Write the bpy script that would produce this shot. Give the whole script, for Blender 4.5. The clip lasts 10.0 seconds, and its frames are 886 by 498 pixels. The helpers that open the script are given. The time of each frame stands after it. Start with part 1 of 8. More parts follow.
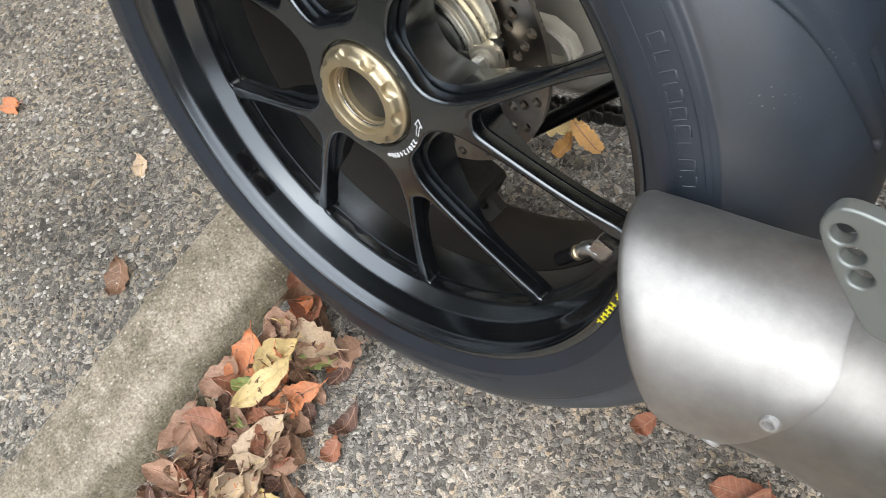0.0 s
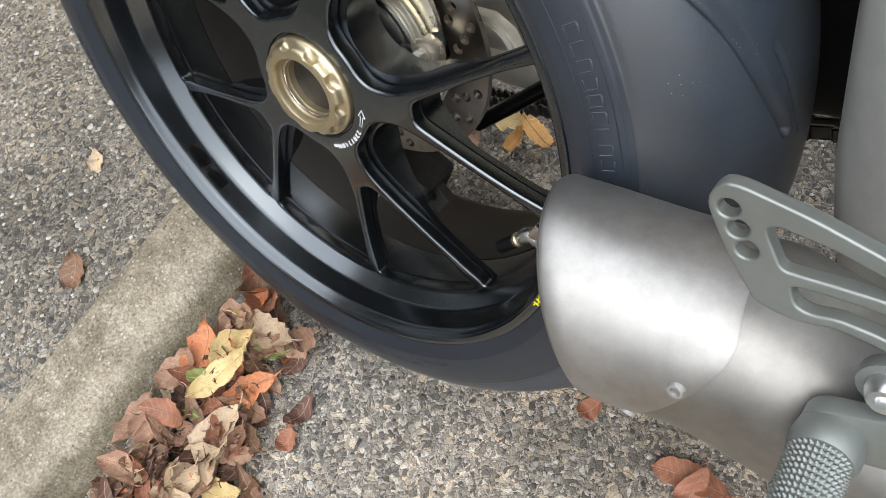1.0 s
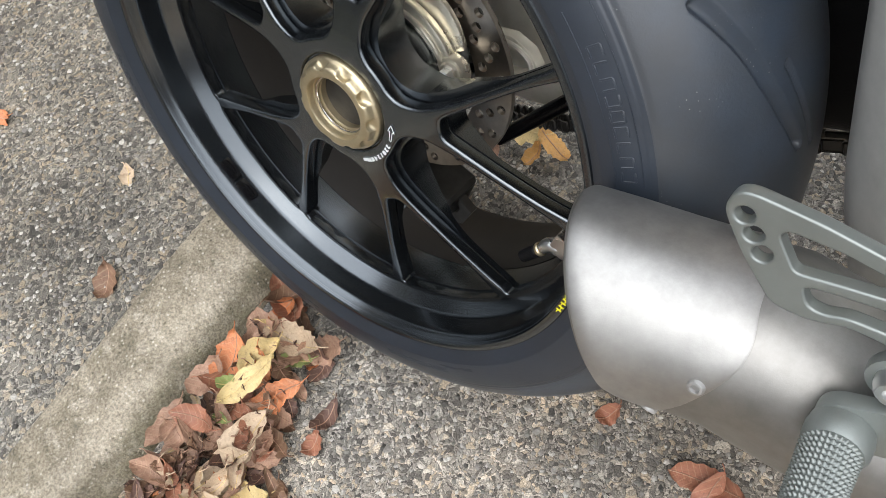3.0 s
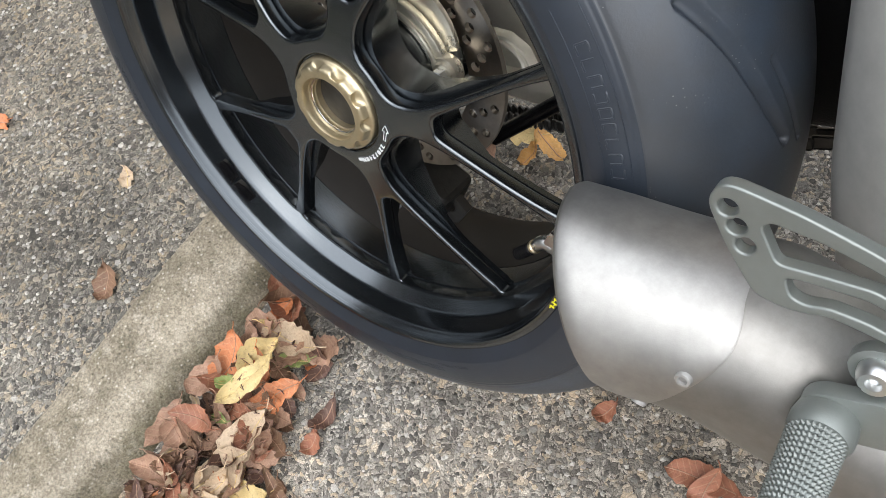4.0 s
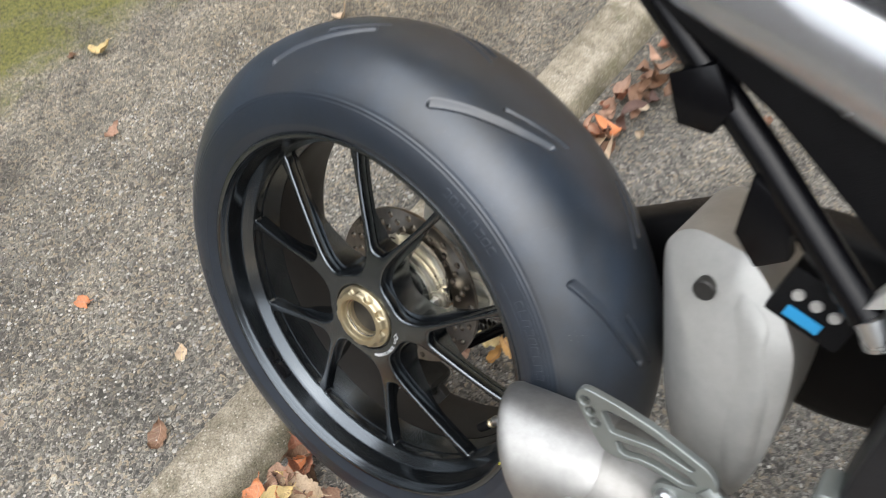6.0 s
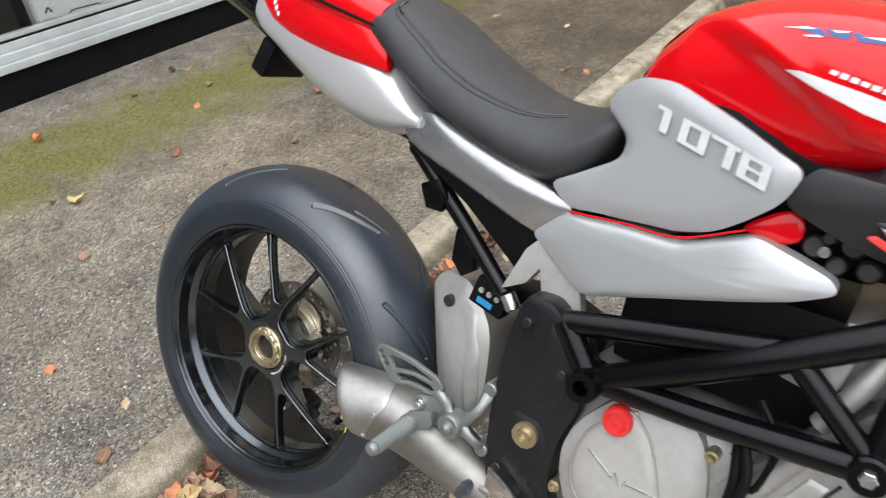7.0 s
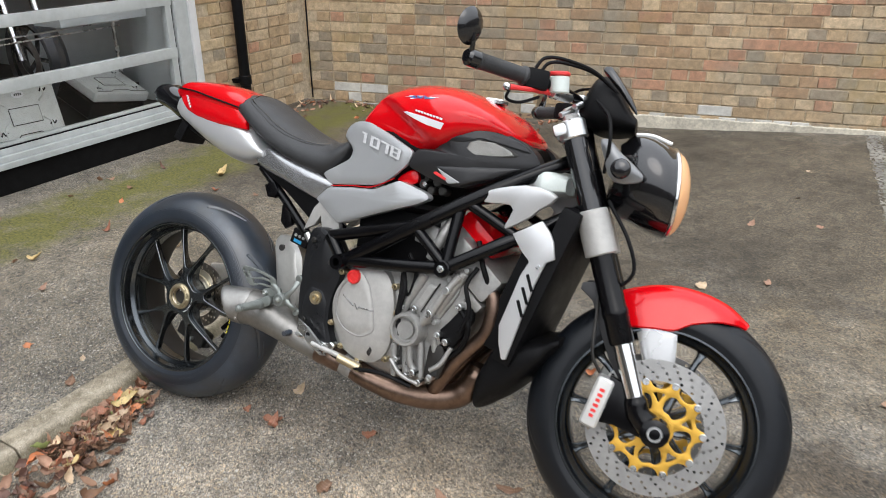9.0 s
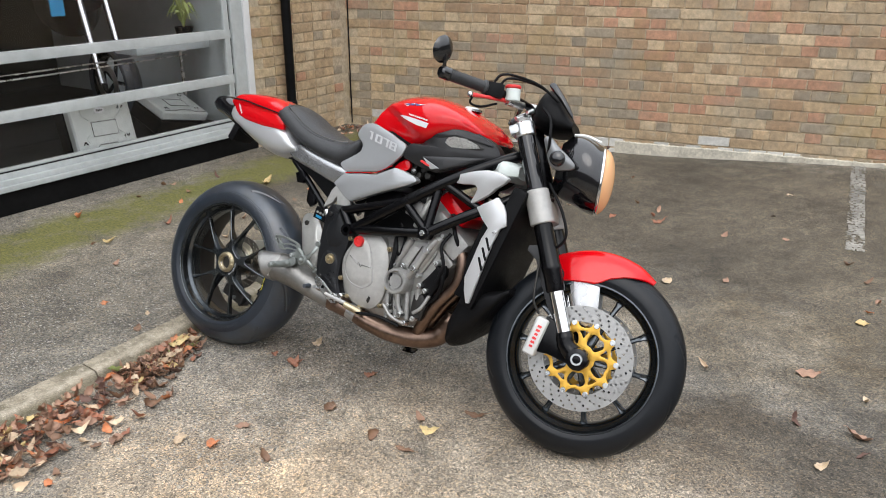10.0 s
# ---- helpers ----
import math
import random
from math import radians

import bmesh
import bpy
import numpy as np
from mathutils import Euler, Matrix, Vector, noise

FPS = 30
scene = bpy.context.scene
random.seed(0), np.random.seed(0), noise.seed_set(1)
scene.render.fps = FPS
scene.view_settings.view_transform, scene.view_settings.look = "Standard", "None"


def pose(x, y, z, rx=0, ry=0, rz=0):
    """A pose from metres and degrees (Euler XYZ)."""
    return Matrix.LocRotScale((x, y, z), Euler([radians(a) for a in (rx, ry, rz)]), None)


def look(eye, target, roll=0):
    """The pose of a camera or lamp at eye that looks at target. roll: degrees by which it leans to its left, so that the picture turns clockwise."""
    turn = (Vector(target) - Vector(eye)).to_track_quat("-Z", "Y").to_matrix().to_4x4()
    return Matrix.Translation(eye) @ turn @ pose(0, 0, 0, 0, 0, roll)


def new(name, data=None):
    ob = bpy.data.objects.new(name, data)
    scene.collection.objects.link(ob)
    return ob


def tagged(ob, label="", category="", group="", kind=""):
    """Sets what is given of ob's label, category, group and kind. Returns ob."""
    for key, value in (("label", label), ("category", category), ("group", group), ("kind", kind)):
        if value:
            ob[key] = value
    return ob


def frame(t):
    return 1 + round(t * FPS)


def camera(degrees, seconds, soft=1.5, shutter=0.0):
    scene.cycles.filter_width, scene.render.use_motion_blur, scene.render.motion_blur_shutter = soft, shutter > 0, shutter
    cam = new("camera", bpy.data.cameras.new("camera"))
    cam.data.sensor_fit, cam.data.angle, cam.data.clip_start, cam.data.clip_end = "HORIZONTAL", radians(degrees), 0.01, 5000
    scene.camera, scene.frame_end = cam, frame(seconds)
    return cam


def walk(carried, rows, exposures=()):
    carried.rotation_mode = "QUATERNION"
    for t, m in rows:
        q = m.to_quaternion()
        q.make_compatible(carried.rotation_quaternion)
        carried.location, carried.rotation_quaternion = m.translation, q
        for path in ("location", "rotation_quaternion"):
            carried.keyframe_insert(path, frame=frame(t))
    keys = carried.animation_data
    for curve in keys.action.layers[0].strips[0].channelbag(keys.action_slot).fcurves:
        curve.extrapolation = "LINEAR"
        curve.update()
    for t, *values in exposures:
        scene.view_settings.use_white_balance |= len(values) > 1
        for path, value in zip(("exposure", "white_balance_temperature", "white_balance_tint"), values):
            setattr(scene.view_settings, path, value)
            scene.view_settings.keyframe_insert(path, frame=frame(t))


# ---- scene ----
cam = camera(59.9, 10.0, soft=0.65, shutter=0.25)
PATH = [
    (0, (0.3141, -0.1704, 0.7450), (-0.3327, 0.1784, -0.6762), -26.38),
    (0.5, (0.3359, -0.1678, 0.7472), (-0.2749, 0.2006, -0.6850), -24.38),
    (1, (0.3414, -0.1689, 0.7519), (-0.2616, 0.2144, -0.6797), -23.04),
    (1.5, (0.3438, -0.1699, 0.7582), (-0.2666, 0.2163, -0.6695), -23.20),
    (2, (0.3439, -0.1762, 0.7649), (-0.2743, 0.2130, -0.6586), -23.27),
    (2.5, (0.3414, -0.1819, 0.7716), (-0.2879, 0.2100, -0.6463), -23.38),
    (4, (0.3527, -0.1851, 0.7758), (-0.2899, 0.2105, -0.6351), -24.12),
    (4.5, (0.3515, -0.1855, 0.7788), (-0.2962, 0.2148, -0.6284), -23.97),
    (5, (0.3509, -0.1902, 0.7803), (-0.3048, 0.2170, -0.6213), -23.89),
    (5.5, (0.3577, -0.2062, 0.8397), (-0.3457, 0.2873, -0.5100), -20.50),
    (5.7, (0.3737, -0.2250, 0.9136), (-0.3634, 0.3446, -0.3872), -16.87),
    (6.8, (0.8327, -0.5397, 1.2151), (0.0008, 0.4262, 0.2481), -3.06),
    (7, (0.8854, -0.6240, 1.2389), (0.0856, 0.4164, 0.3236), -2.26),
    (7.5, (1.0359, -0.8173, 1.3260), (0.3091, 0.3501, 0.5082), -1.20),
    (8, (1.2673, -0.9763, 1.3558), (0.5501, 0.2321, 0.5907), -0.03),
    (8.5, (1.4953, -1.1656, 1.3822), (0.7858, 0.0929, 0.6946), 0.15),
    (9, (1.7157, -1.4277, 1.3993), (1.0028, -0.1518, 0.7481), -0.38),
    (9.5, (1.9900, -1.6286, 1.3945), (1.2406, -0.3687, 0.7533), 0.41),
    (10, (2.1771, -1.8477, 1.4328), (1.3692, -0.5933, 0.8552), 0.15),
]
walk(cam, [(t, look(eye, target, roll)) for t, eye, target, roll in PATH],
     exposures=[(0.0, 0.80), (2.5, 0.79), (5.0, 0.80), (5.5, 0.86), (6.8, 0.84), (7.0, 0.76), (7.5, 0.56), (8.5, 0.55), (10.0, 0.50)])

# ---------------- world and light: bright overcast day ----------------
world = bpy.data.worlds.new("overcast_sky")
scene.world = world
world.use_nodes = True
wn = world.node_tree
sky = wn.nodes.new("ShaderNodeTexSky")
sky.sky_type, sky.sun_disc = "NISHITA", False
sky.sun_elevation, sky.sun_rotation = radians(58), radians(150)
sky.air_density, sky.dust_density, sky.ozone_density = 1.0, 6.0, 1.0
# an overcast sky: brightest overhead, a third of that at the horizon
way = wn.nodes.new("ShaderNodeTexCoord")
split = wn.nodes.new("ShaderNodeSeparateXYZ")
wn.links.new(way.outputs["Generated"], split.inputs[0])
rise = wn.nodes.new("ShaderNodeMapRange")
rise.inputs["From Min"].default_value, rise.inputs["From Max"].default_value = 0.0, 1.0
rise.inputs["To Min"].default_value, rise.inputs["To Max"].default_value = 0.42, 1.0
wn.links.new(split.outputs[2], rise.inputs["Value"])
cloud = wn.nodes.new("ShaderNodeMixRGB")
cloud.blend_type, cloud.inputs[0].default_value = "MULTIPLY", 1.0
cloud.inputs[1].default_value = (12.95, 13.5, 14.35, 1)
wn.links.new(rise.outputs[0], cloud.inputs[2])
soften = wn.nodes.new("ShaderNodeMixRGB")
soften.inputs[0].default_value = 0.88
wn.links.new(sky.outputs[0], soften.inputs[1])
wn.links.new(cloud.outputs[0], soften.inputs[2])
wn.links.new(soften.outputs[0], wn.nodes["Background"].inputs[0])
wn.nodes["Background"].inputs[1].default_value = 0.15
sun = new("sun", bpy.data.lights.new("sun", "SUN"))
sun.data.energy, sun.data.angle, sun.data.color = 0.5, radians(40), (1.0, 0.99, 0.98)
sun.matrix_world = look((1.5, -3.0, 6.0), (0, 0, 0))


# ---------------- materials ----------------
def node(nt, kind, **values):
    n = nt.nodes.new(kind)
    for key, value in values.items():
        n.inputs[key].default_value = value
    return n


def material(name, colour, rough=0.5, metal=0.0, vary=0.25, scale=30.0, bump=0.0, bump_scale=200.0, coat=0.0, rough_vary=0.1, piece=0.0, island=0.0, ior=1.5):
    """A surface with broad and fine variation of colour and gloss, and a fine relief."""
    m = bpy.data.materials.new(name)
    m.use_nodes = True
    nt = m.node_tree
    p = nt.nodes["Principled BSDF"]
    p.inputs["Metallic"].default_value = metal
    p.inputs["Coat Weight"].default_value = coat
    p.inputs["Coat Roughness"].default_value = 0.06
    p.inputs["IOR"].default_value = ior
    tc = nt.nodes.new("ShaderNodeTexCoord")
    big = node(nt, "ShaderNodeTexNoise", Scale=scale * 0.15, Detail=5.0, Roughness=0.6)
    fine = node(nt, "ShaderNodeTexNoise", Scale=scale, Detail=6.0, Roughness=0.7)
    nt.links.new(tc.outputs["Object"], big.inputs["Vector"])
    nt.links.new(tc.outputs["Object"], fine.inputs["Vector"])
    mix = node(nt, "ShaderNodeMath")
    mix.operation = "ADD"
    nt.links.new(big.outputs[0], mix.inputs[0])
    nt.links.new(fine.outputs[0], mix.inputs[1])
    last = mix
    if piece:
        info = nt.nodes.new("ShaderNodeObjectInfo")
        scaled = node(nt, "ShaderNodeMath")
        scaled.operation = "MULTIPLY_ADD"
        scaled.inputs[1].default_value = piece
        nt.links.new(info.outputs["Random"], scaled.inputs[0])
        nt.links.new(mix.outputs[0], scaled.inputs[2])
        last = scaled
    if island:
        geo = nt.nodes.new("ShaderNodeNewGeometry")
        scaled = node(nt, "ShaderNodeMath")
        scaled.operation = "MULTIPLY_ADD"
        scaled.inputs[1].default_value = island
        nt.links.new(geo.outputs["Random Per Island"], scaled.inputs[0])
        nt.links.new(mix.outputs[0], scaled.inputs[2])
        last = scaled
        piece = island
    ramp = nt.nodes.new("ShaderNodeValToRGB")
    a, b = ramp.color_ramp.elements
    a.color = (*[max(0.0, c * (1 - vary)) for c in colour], 1)
    b.color = (*[min(1.0, c * (1 + vary)) for c in colour], 1)
    span = node(nt, "ShaderNodeMapRange")
    span.inputs["From Min"].default_value = 0.7 + piece * 0.2
    span.inputs["From Max"].default_value = 1.3 + piece * 0.8
    nt.links.new(last.outputs[0], span.inputs["Value"])
    nt.links.new(span.outputs[0], ramp.inputs[0])
    nt.links.new(ramp.outputs[0], p.inputs["Base Color"])
    r = node(nt, "ShaderNodeMapRange")
    r.inputs["From Min"].default_value, r.inputs["From Max"].default_value = 0.3, 0.7
    r.inputs["To Min"].default_value, r.inputs["To Max"].default_value = max(0.02, rough - rough_vary), min(1.0, rough + rough_vary)
    nt.links.new(big.outputs[0], r.inputs["Value"])
    nt.links.new(r.outputs[0], p.inputs["Roughness"])
    if bump:
        grain = node(nt, "ShaderNodeTexNoise", Scale=bump_scale, Detail=4.0, Roughness=0.6)
        nt.links.new(tc.outputs["Object"], grain.inputs["Vector"])
        bm_ = node(nt, "ShaderNodeBump", Strength=bump, Distance=0.002)
        nt.links.new(grain.outputs[0], bm_.inputs["Height"])
        nt.links.new(bm_.outputs[0], p.inputs["Normal"])
    return m


def asphalt(name, low, high, moss=0.0, patches=(), grit=165.0):
    """Worn asphalt: pale and dark chippings in a darker binder, with stains and, where it is old, moss."""
    m = bpy.data.materials.new(name)
    m.use_nodes = True
    nt = m.node_tree
    L = nt.links.new
    p = nt.nodes["Principled BSDF"]
    p.inputs["Roughness"].default_value = 0.88
    tc = nt.nodes.new("ShaderNodeTexCoord")
    warp = node(nt, "ShaderNodeTexNoise", Scale=60.0, Detail=2.0)
    L(tc.outputs["Object"], warp.inputs["Vector"])
    shift = nt.nodes.new("ShaderNodeMixRGB")
    shift.inputs[0].default_value = 0.020
    L(tc.outputs["Object"], shift.inputs[1])
    L(warp.outputs["Color"], shift.inputs[2])
    stone = node(nt, "ShaderNodeTexVoronoi", Scale=grit, Randomness=1.0)
    L(shift.outputs[0], stone.inputs["Vector"])
    small = node(nt, "ShaderNodeTexVoronoi", Scale=grit * 2, Randomness=1.0)
    L(shift.outputs[0], small.inputs["Vector"])
    edge = node(nt, "ShaderNodeTexVoronoi", Scale=grit, Randomness=1.0)
    edge.feature = "DISTANCE_TO_EDGE"
    L(shift.outputs[0], edge.inputs["Vector"])
    tone = nt.nodes.new("ShaderNodeSeparateColor")
    L(stone.outputs["Color"], tone.inputs[0])
    ramp = nt.nodes.new("ShaderNodeValToRGB")
    e = ramp.color_ramp.elements
    e[0].color, e[1].color = (*low, 1), (*high, 1)
    mid = e.new(0.55)
    mid.color = (*[(a + b) * 0.42 for a, b in zip(low, high)], 1)
    warm = e.new(0.8)
    warm.color = (high[0] * 0.85, high[1] * 0.74, high[2] * 0.6, 1)
    L(tone.outputs[0], ramp.inputs[0])
    tone2 = nt.nodes.new("ShaderNodeSeparateColor")
    L(small.outputs["Color"], tone2.inputs[0])
    ramp2 = nt.nodes.new("ShaderNodeValToRGB")
    ramp2.color_ramp.elements[0].color = (*[c * 0.8 for c in low], 1)
    ramp2.color_ramp.elements[1].color = (*[c * 0.9 for c in high], 1)
    L(tone2.outputs[1], ramp2.inputs[0])
    pick = node(nt, "ShaderNodeMapRange")
    pick.inputs["From Min"].default_value, pick.inputs["From Max"].default_value = 0.42, 0.5
    L(tone.outputs[1], pick.inputs["Value"])
    grain = nt.nodes.new("ShaderNodeMixRGB")
    L(pick.outputs[0], grain.inputs[0])
    L(ramp2.outputs[0], grain.inputs[1])
    L(ramp.outputs[0], grain.inputs[2])
    calm = nt.nodes.new("ShaderNodeMixRGB")
    calm.inputs[0].default_value = 0.10
    calm.inputs[2].default_value = (*[(a + b) * 0.46 for a, b in zip(low, high)], 1)
    L(grain.outputs[0], calm.inputs[1])
    grain = calm
    gap = node(nt, "ShaderNodeMapRange")
    gap.inputs["From Min"].default_value, gap.inputs["From Max"].default_value = 0.0, 0.10
    gap.inputs["To Min"].default_value = 0.78
    L(edge.outputs["Distance"], gap.inputs["Value"])
    dark = nt.nodes.new("ShaderNodeMixRGB")
    dark.blend_type, dark.inputs[0].default_value = "MULTIPLY", 1.0
    L(grain.outputs[0], dark.inputs[1])
    L(gap.outputs[0], dark.inputs[2])
    grit = node(nt, "ShaderNodeTexNoise", Scale=620.0, Detail=5.0, Roughness=0.75)
    L(tc.outputs["Object"], grit.inputs["Vector"])
    gr = node(nt, "ShaderNodeMapRange")
    gr.inputs["From Min"].default_value, gr.inputs["From Max"].default_value = 0.32, 0.68
    gr.inputs["To Min"].default_value, gr.inputs["To Max"].default_value = 0.35, 1.65
    L(grit.outputs[0], gr.inputs["Value"])
    gritty = nt.nodes.new("ShaderNodeMixRGB")
    gritty.blend_type, gritty.inputs[0].default_value = "MULTIPLY", 1.0
    L(dark.outputs[0], gritty.inputs[1])
    L(gr.outputs[0], gritty.inputs[2])
    dark = gritty
    stain = node(nt, "ShaderNodeTexNoise", Scale=0.9, Detail=7.0, Roughness=0.66)
    L(tc.outputs["Object"], stain.inputs["Vector"])
    sr = node(nt, "ShaderNodeMapRange")
    sr.inputs["From Min"].default_value, sr.inputs["From Max"].default_value = 0.32, 0.68
    sr.inputs["To Min"].default_value, sr.inputs["To Max"].default_value = 0.5, 1.3
    L(stain.outputs[0], sr.inputs["Value"])
    worn = nt.nodes.new("ShaderNodeMixRGB")
    worn.blend_type, worn.inputs[0].default_value = "MULTIPLY", 1.0
    L(dark.outputs[0], worn.inputs[1])
    L(sr.outputs[0], worn.inputs[2])
    blotch = node(nt, "ShaderNodeTexNoise", Scale=7.5, Detail=7.0, Roughness=0.7)
    L(tc.outputs["Object"], blotch.inputs["Vector"])
    br = node(nt, "ShaderNodeMapRange")
    br.inputs["From Min"].default_value, br.inputs["From Max"].default_value = 0.32, 0.68
    br.inputs["To Min"].default_value, br.inputs["To Max"].default_value = 0.68, 1.34
    L(blotch.outputs[0], br.inputs["Value"])
    dirty = nt.nodes.new("ShaderNodeMixRGB")
    dirty.blend_type, dirty.inputs[0].default_value = "MULTIPLY", 1.0
    L(worn.outputs[0], dirty.inputs[1])
    L(br.outputs[0], dirty.inputs[2])
    last = dirty
    # patches with ragged edges: place, reach and tint; pale tints paint light into the ground
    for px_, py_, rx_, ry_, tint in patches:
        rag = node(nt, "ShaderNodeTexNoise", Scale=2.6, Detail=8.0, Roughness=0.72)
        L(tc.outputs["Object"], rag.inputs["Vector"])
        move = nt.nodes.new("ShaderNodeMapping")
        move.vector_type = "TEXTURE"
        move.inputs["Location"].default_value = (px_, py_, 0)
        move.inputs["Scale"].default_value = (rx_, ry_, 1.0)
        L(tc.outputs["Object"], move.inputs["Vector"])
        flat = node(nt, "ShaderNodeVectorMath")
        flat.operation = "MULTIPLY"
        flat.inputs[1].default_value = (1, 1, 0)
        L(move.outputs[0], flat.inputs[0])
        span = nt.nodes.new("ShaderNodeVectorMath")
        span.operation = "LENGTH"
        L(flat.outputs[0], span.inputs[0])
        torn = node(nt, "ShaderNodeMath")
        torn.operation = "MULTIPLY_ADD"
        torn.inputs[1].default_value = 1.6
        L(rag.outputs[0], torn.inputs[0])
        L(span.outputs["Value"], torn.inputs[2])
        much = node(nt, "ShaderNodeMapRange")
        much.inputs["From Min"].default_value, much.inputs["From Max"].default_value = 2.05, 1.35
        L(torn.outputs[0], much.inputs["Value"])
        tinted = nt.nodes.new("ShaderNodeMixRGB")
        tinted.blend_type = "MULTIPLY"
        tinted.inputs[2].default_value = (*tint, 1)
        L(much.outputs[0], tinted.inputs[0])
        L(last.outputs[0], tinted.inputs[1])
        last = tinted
    if moss:
        # a mossy strip runs beside the shop front
        sep = nt.nodes.new("ShaderNodeSeparateXYZ")
        L(tc.outputs["Object"], sep.inputs[0])
        off = node(nt, "ShaderNodeMath")
        off.operation = "ADD"
        off.inputs[1].default_value = 1.62
        L(sep.outputs[0], off.inputs[0])
        away = node(nt, "ShaderNodeMath")
        away.operation = "ABSOLUTE"
        L(off.outputs[0], away.inputs[0])
        near = node(nt, "ShaderNodeMapRange")
        near.inputs["From Min"].default_value, near.inputs["From Max"].default_value = 0.62, 0.10
        L(away.outputs[0], near.inputs["Value"])
        mn = node(nt, "ShaderNodeTexNoise", Scale=7.0, Detail=8.0, Roughness=0.75)
        L(tc.outputs["Object"], mn.inputs["Vector"])
        mm = node(nt, "ShaderNodeMath")
        mm.operation = "MULTIPLY"
        L(mn.outputs[0], mm.inputs[0])
        L(near.outputs[0], mm.inputs[1])
        mr = node(nt, "ShaderNodeMapRange")
        mr.inputs["From Min"].default_value, mr.inputs["From Max"].default_value = 0.25, 0.48
        mr.inputs["To Max"].default_value = moss
        L(mm.outputs[0], mr.inputs["Value"])
        green = nt.nodes.new("ShaderNodeMixRGB")
        tuft = node(nt, "ShaderNodeTexNoise", Scale=85.0, Detail=6.0, Roughness=0.75)
        L(tc.outputs["Object"], tuft.inputs["Vector"])
        shades = nt.nodes.new("ShaderNodeValToRGB")
        shades.color_ramp.elements[0].position, shades.color_ramp.elements[1].position = 0.34, 0.66
        shades.color_ramp.elements[0].color, shades.color_ramp.elements[1].color = (0.030, 0.034, 0.010, 1), (0.25, 0.24, 0.048, 1)
        L(tuft.outputs[0], shades.inputs[0])
        L(shades.outputs[0], green.inputs[2])
        L(mr.outputs[0], green.inputs[0])
        L(last.outputs[0], green.inputs[1])
        last = green
    L(last.outputs[0], p.inputs["Base Color"])
    height = node(nt, "ShaderNodeMath")
    height.operation = "ADD"
    L(tone.outputs[2], height.inputs[0])
    L(gap.outputs[0], height.inputs[1])
    b = node(nt, "ShaderNodeBump", Strength=0.9, Distance=0.003)
    L(height.outputs[0], b.inputs["Height"])
    L(b.outputs[0], p.inputs["Normal"])
    return m


def glass(name, tint=(1, 1, 1), rough=0.0):
    m = bpy.data.materials.new(name)
    m.use_nodes = True
    p = m.node_tree.nodes["Principled BSDF"]
    p.inputs["Base Color"].default_value = (*tint, 1)
    p.inputs["Roughness"].default_value = rough
    p.inputs["Transmission Weight"].default_value = 1.0
    p.inputs["IOR"].default_value = 1.32
    return m


# tints above 1 paint light into the foreground; the patch at (1.98, 0.36) is damp
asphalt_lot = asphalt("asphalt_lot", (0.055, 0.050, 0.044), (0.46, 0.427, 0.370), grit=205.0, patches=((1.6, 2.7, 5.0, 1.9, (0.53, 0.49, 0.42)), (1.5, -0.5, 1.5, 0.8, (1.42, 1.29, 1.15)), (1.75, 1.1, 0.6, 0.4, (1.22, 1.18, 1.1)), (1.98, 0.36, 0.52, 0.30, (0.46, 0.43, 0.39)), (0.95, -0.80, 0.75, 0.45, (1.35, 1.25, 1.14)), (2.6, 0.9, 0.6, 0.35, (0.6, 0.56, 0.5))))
asphalt_path = asphalt("asphalt_path", (0.050, 0.046, 0.040), (0.43, 0.397, 0.335), moss=0.9, grit=190.0, patches=((-1.0, 2.7, 1.5, 1.3, (0.60, 0.54, 0.46)), (-0.75, 0.9, 0.55, 0.45, (0.88, 0.84, 0.78)), (-1.15, 0.35, 0.9, 1.3, (0.92, 0.89, 0.84))))


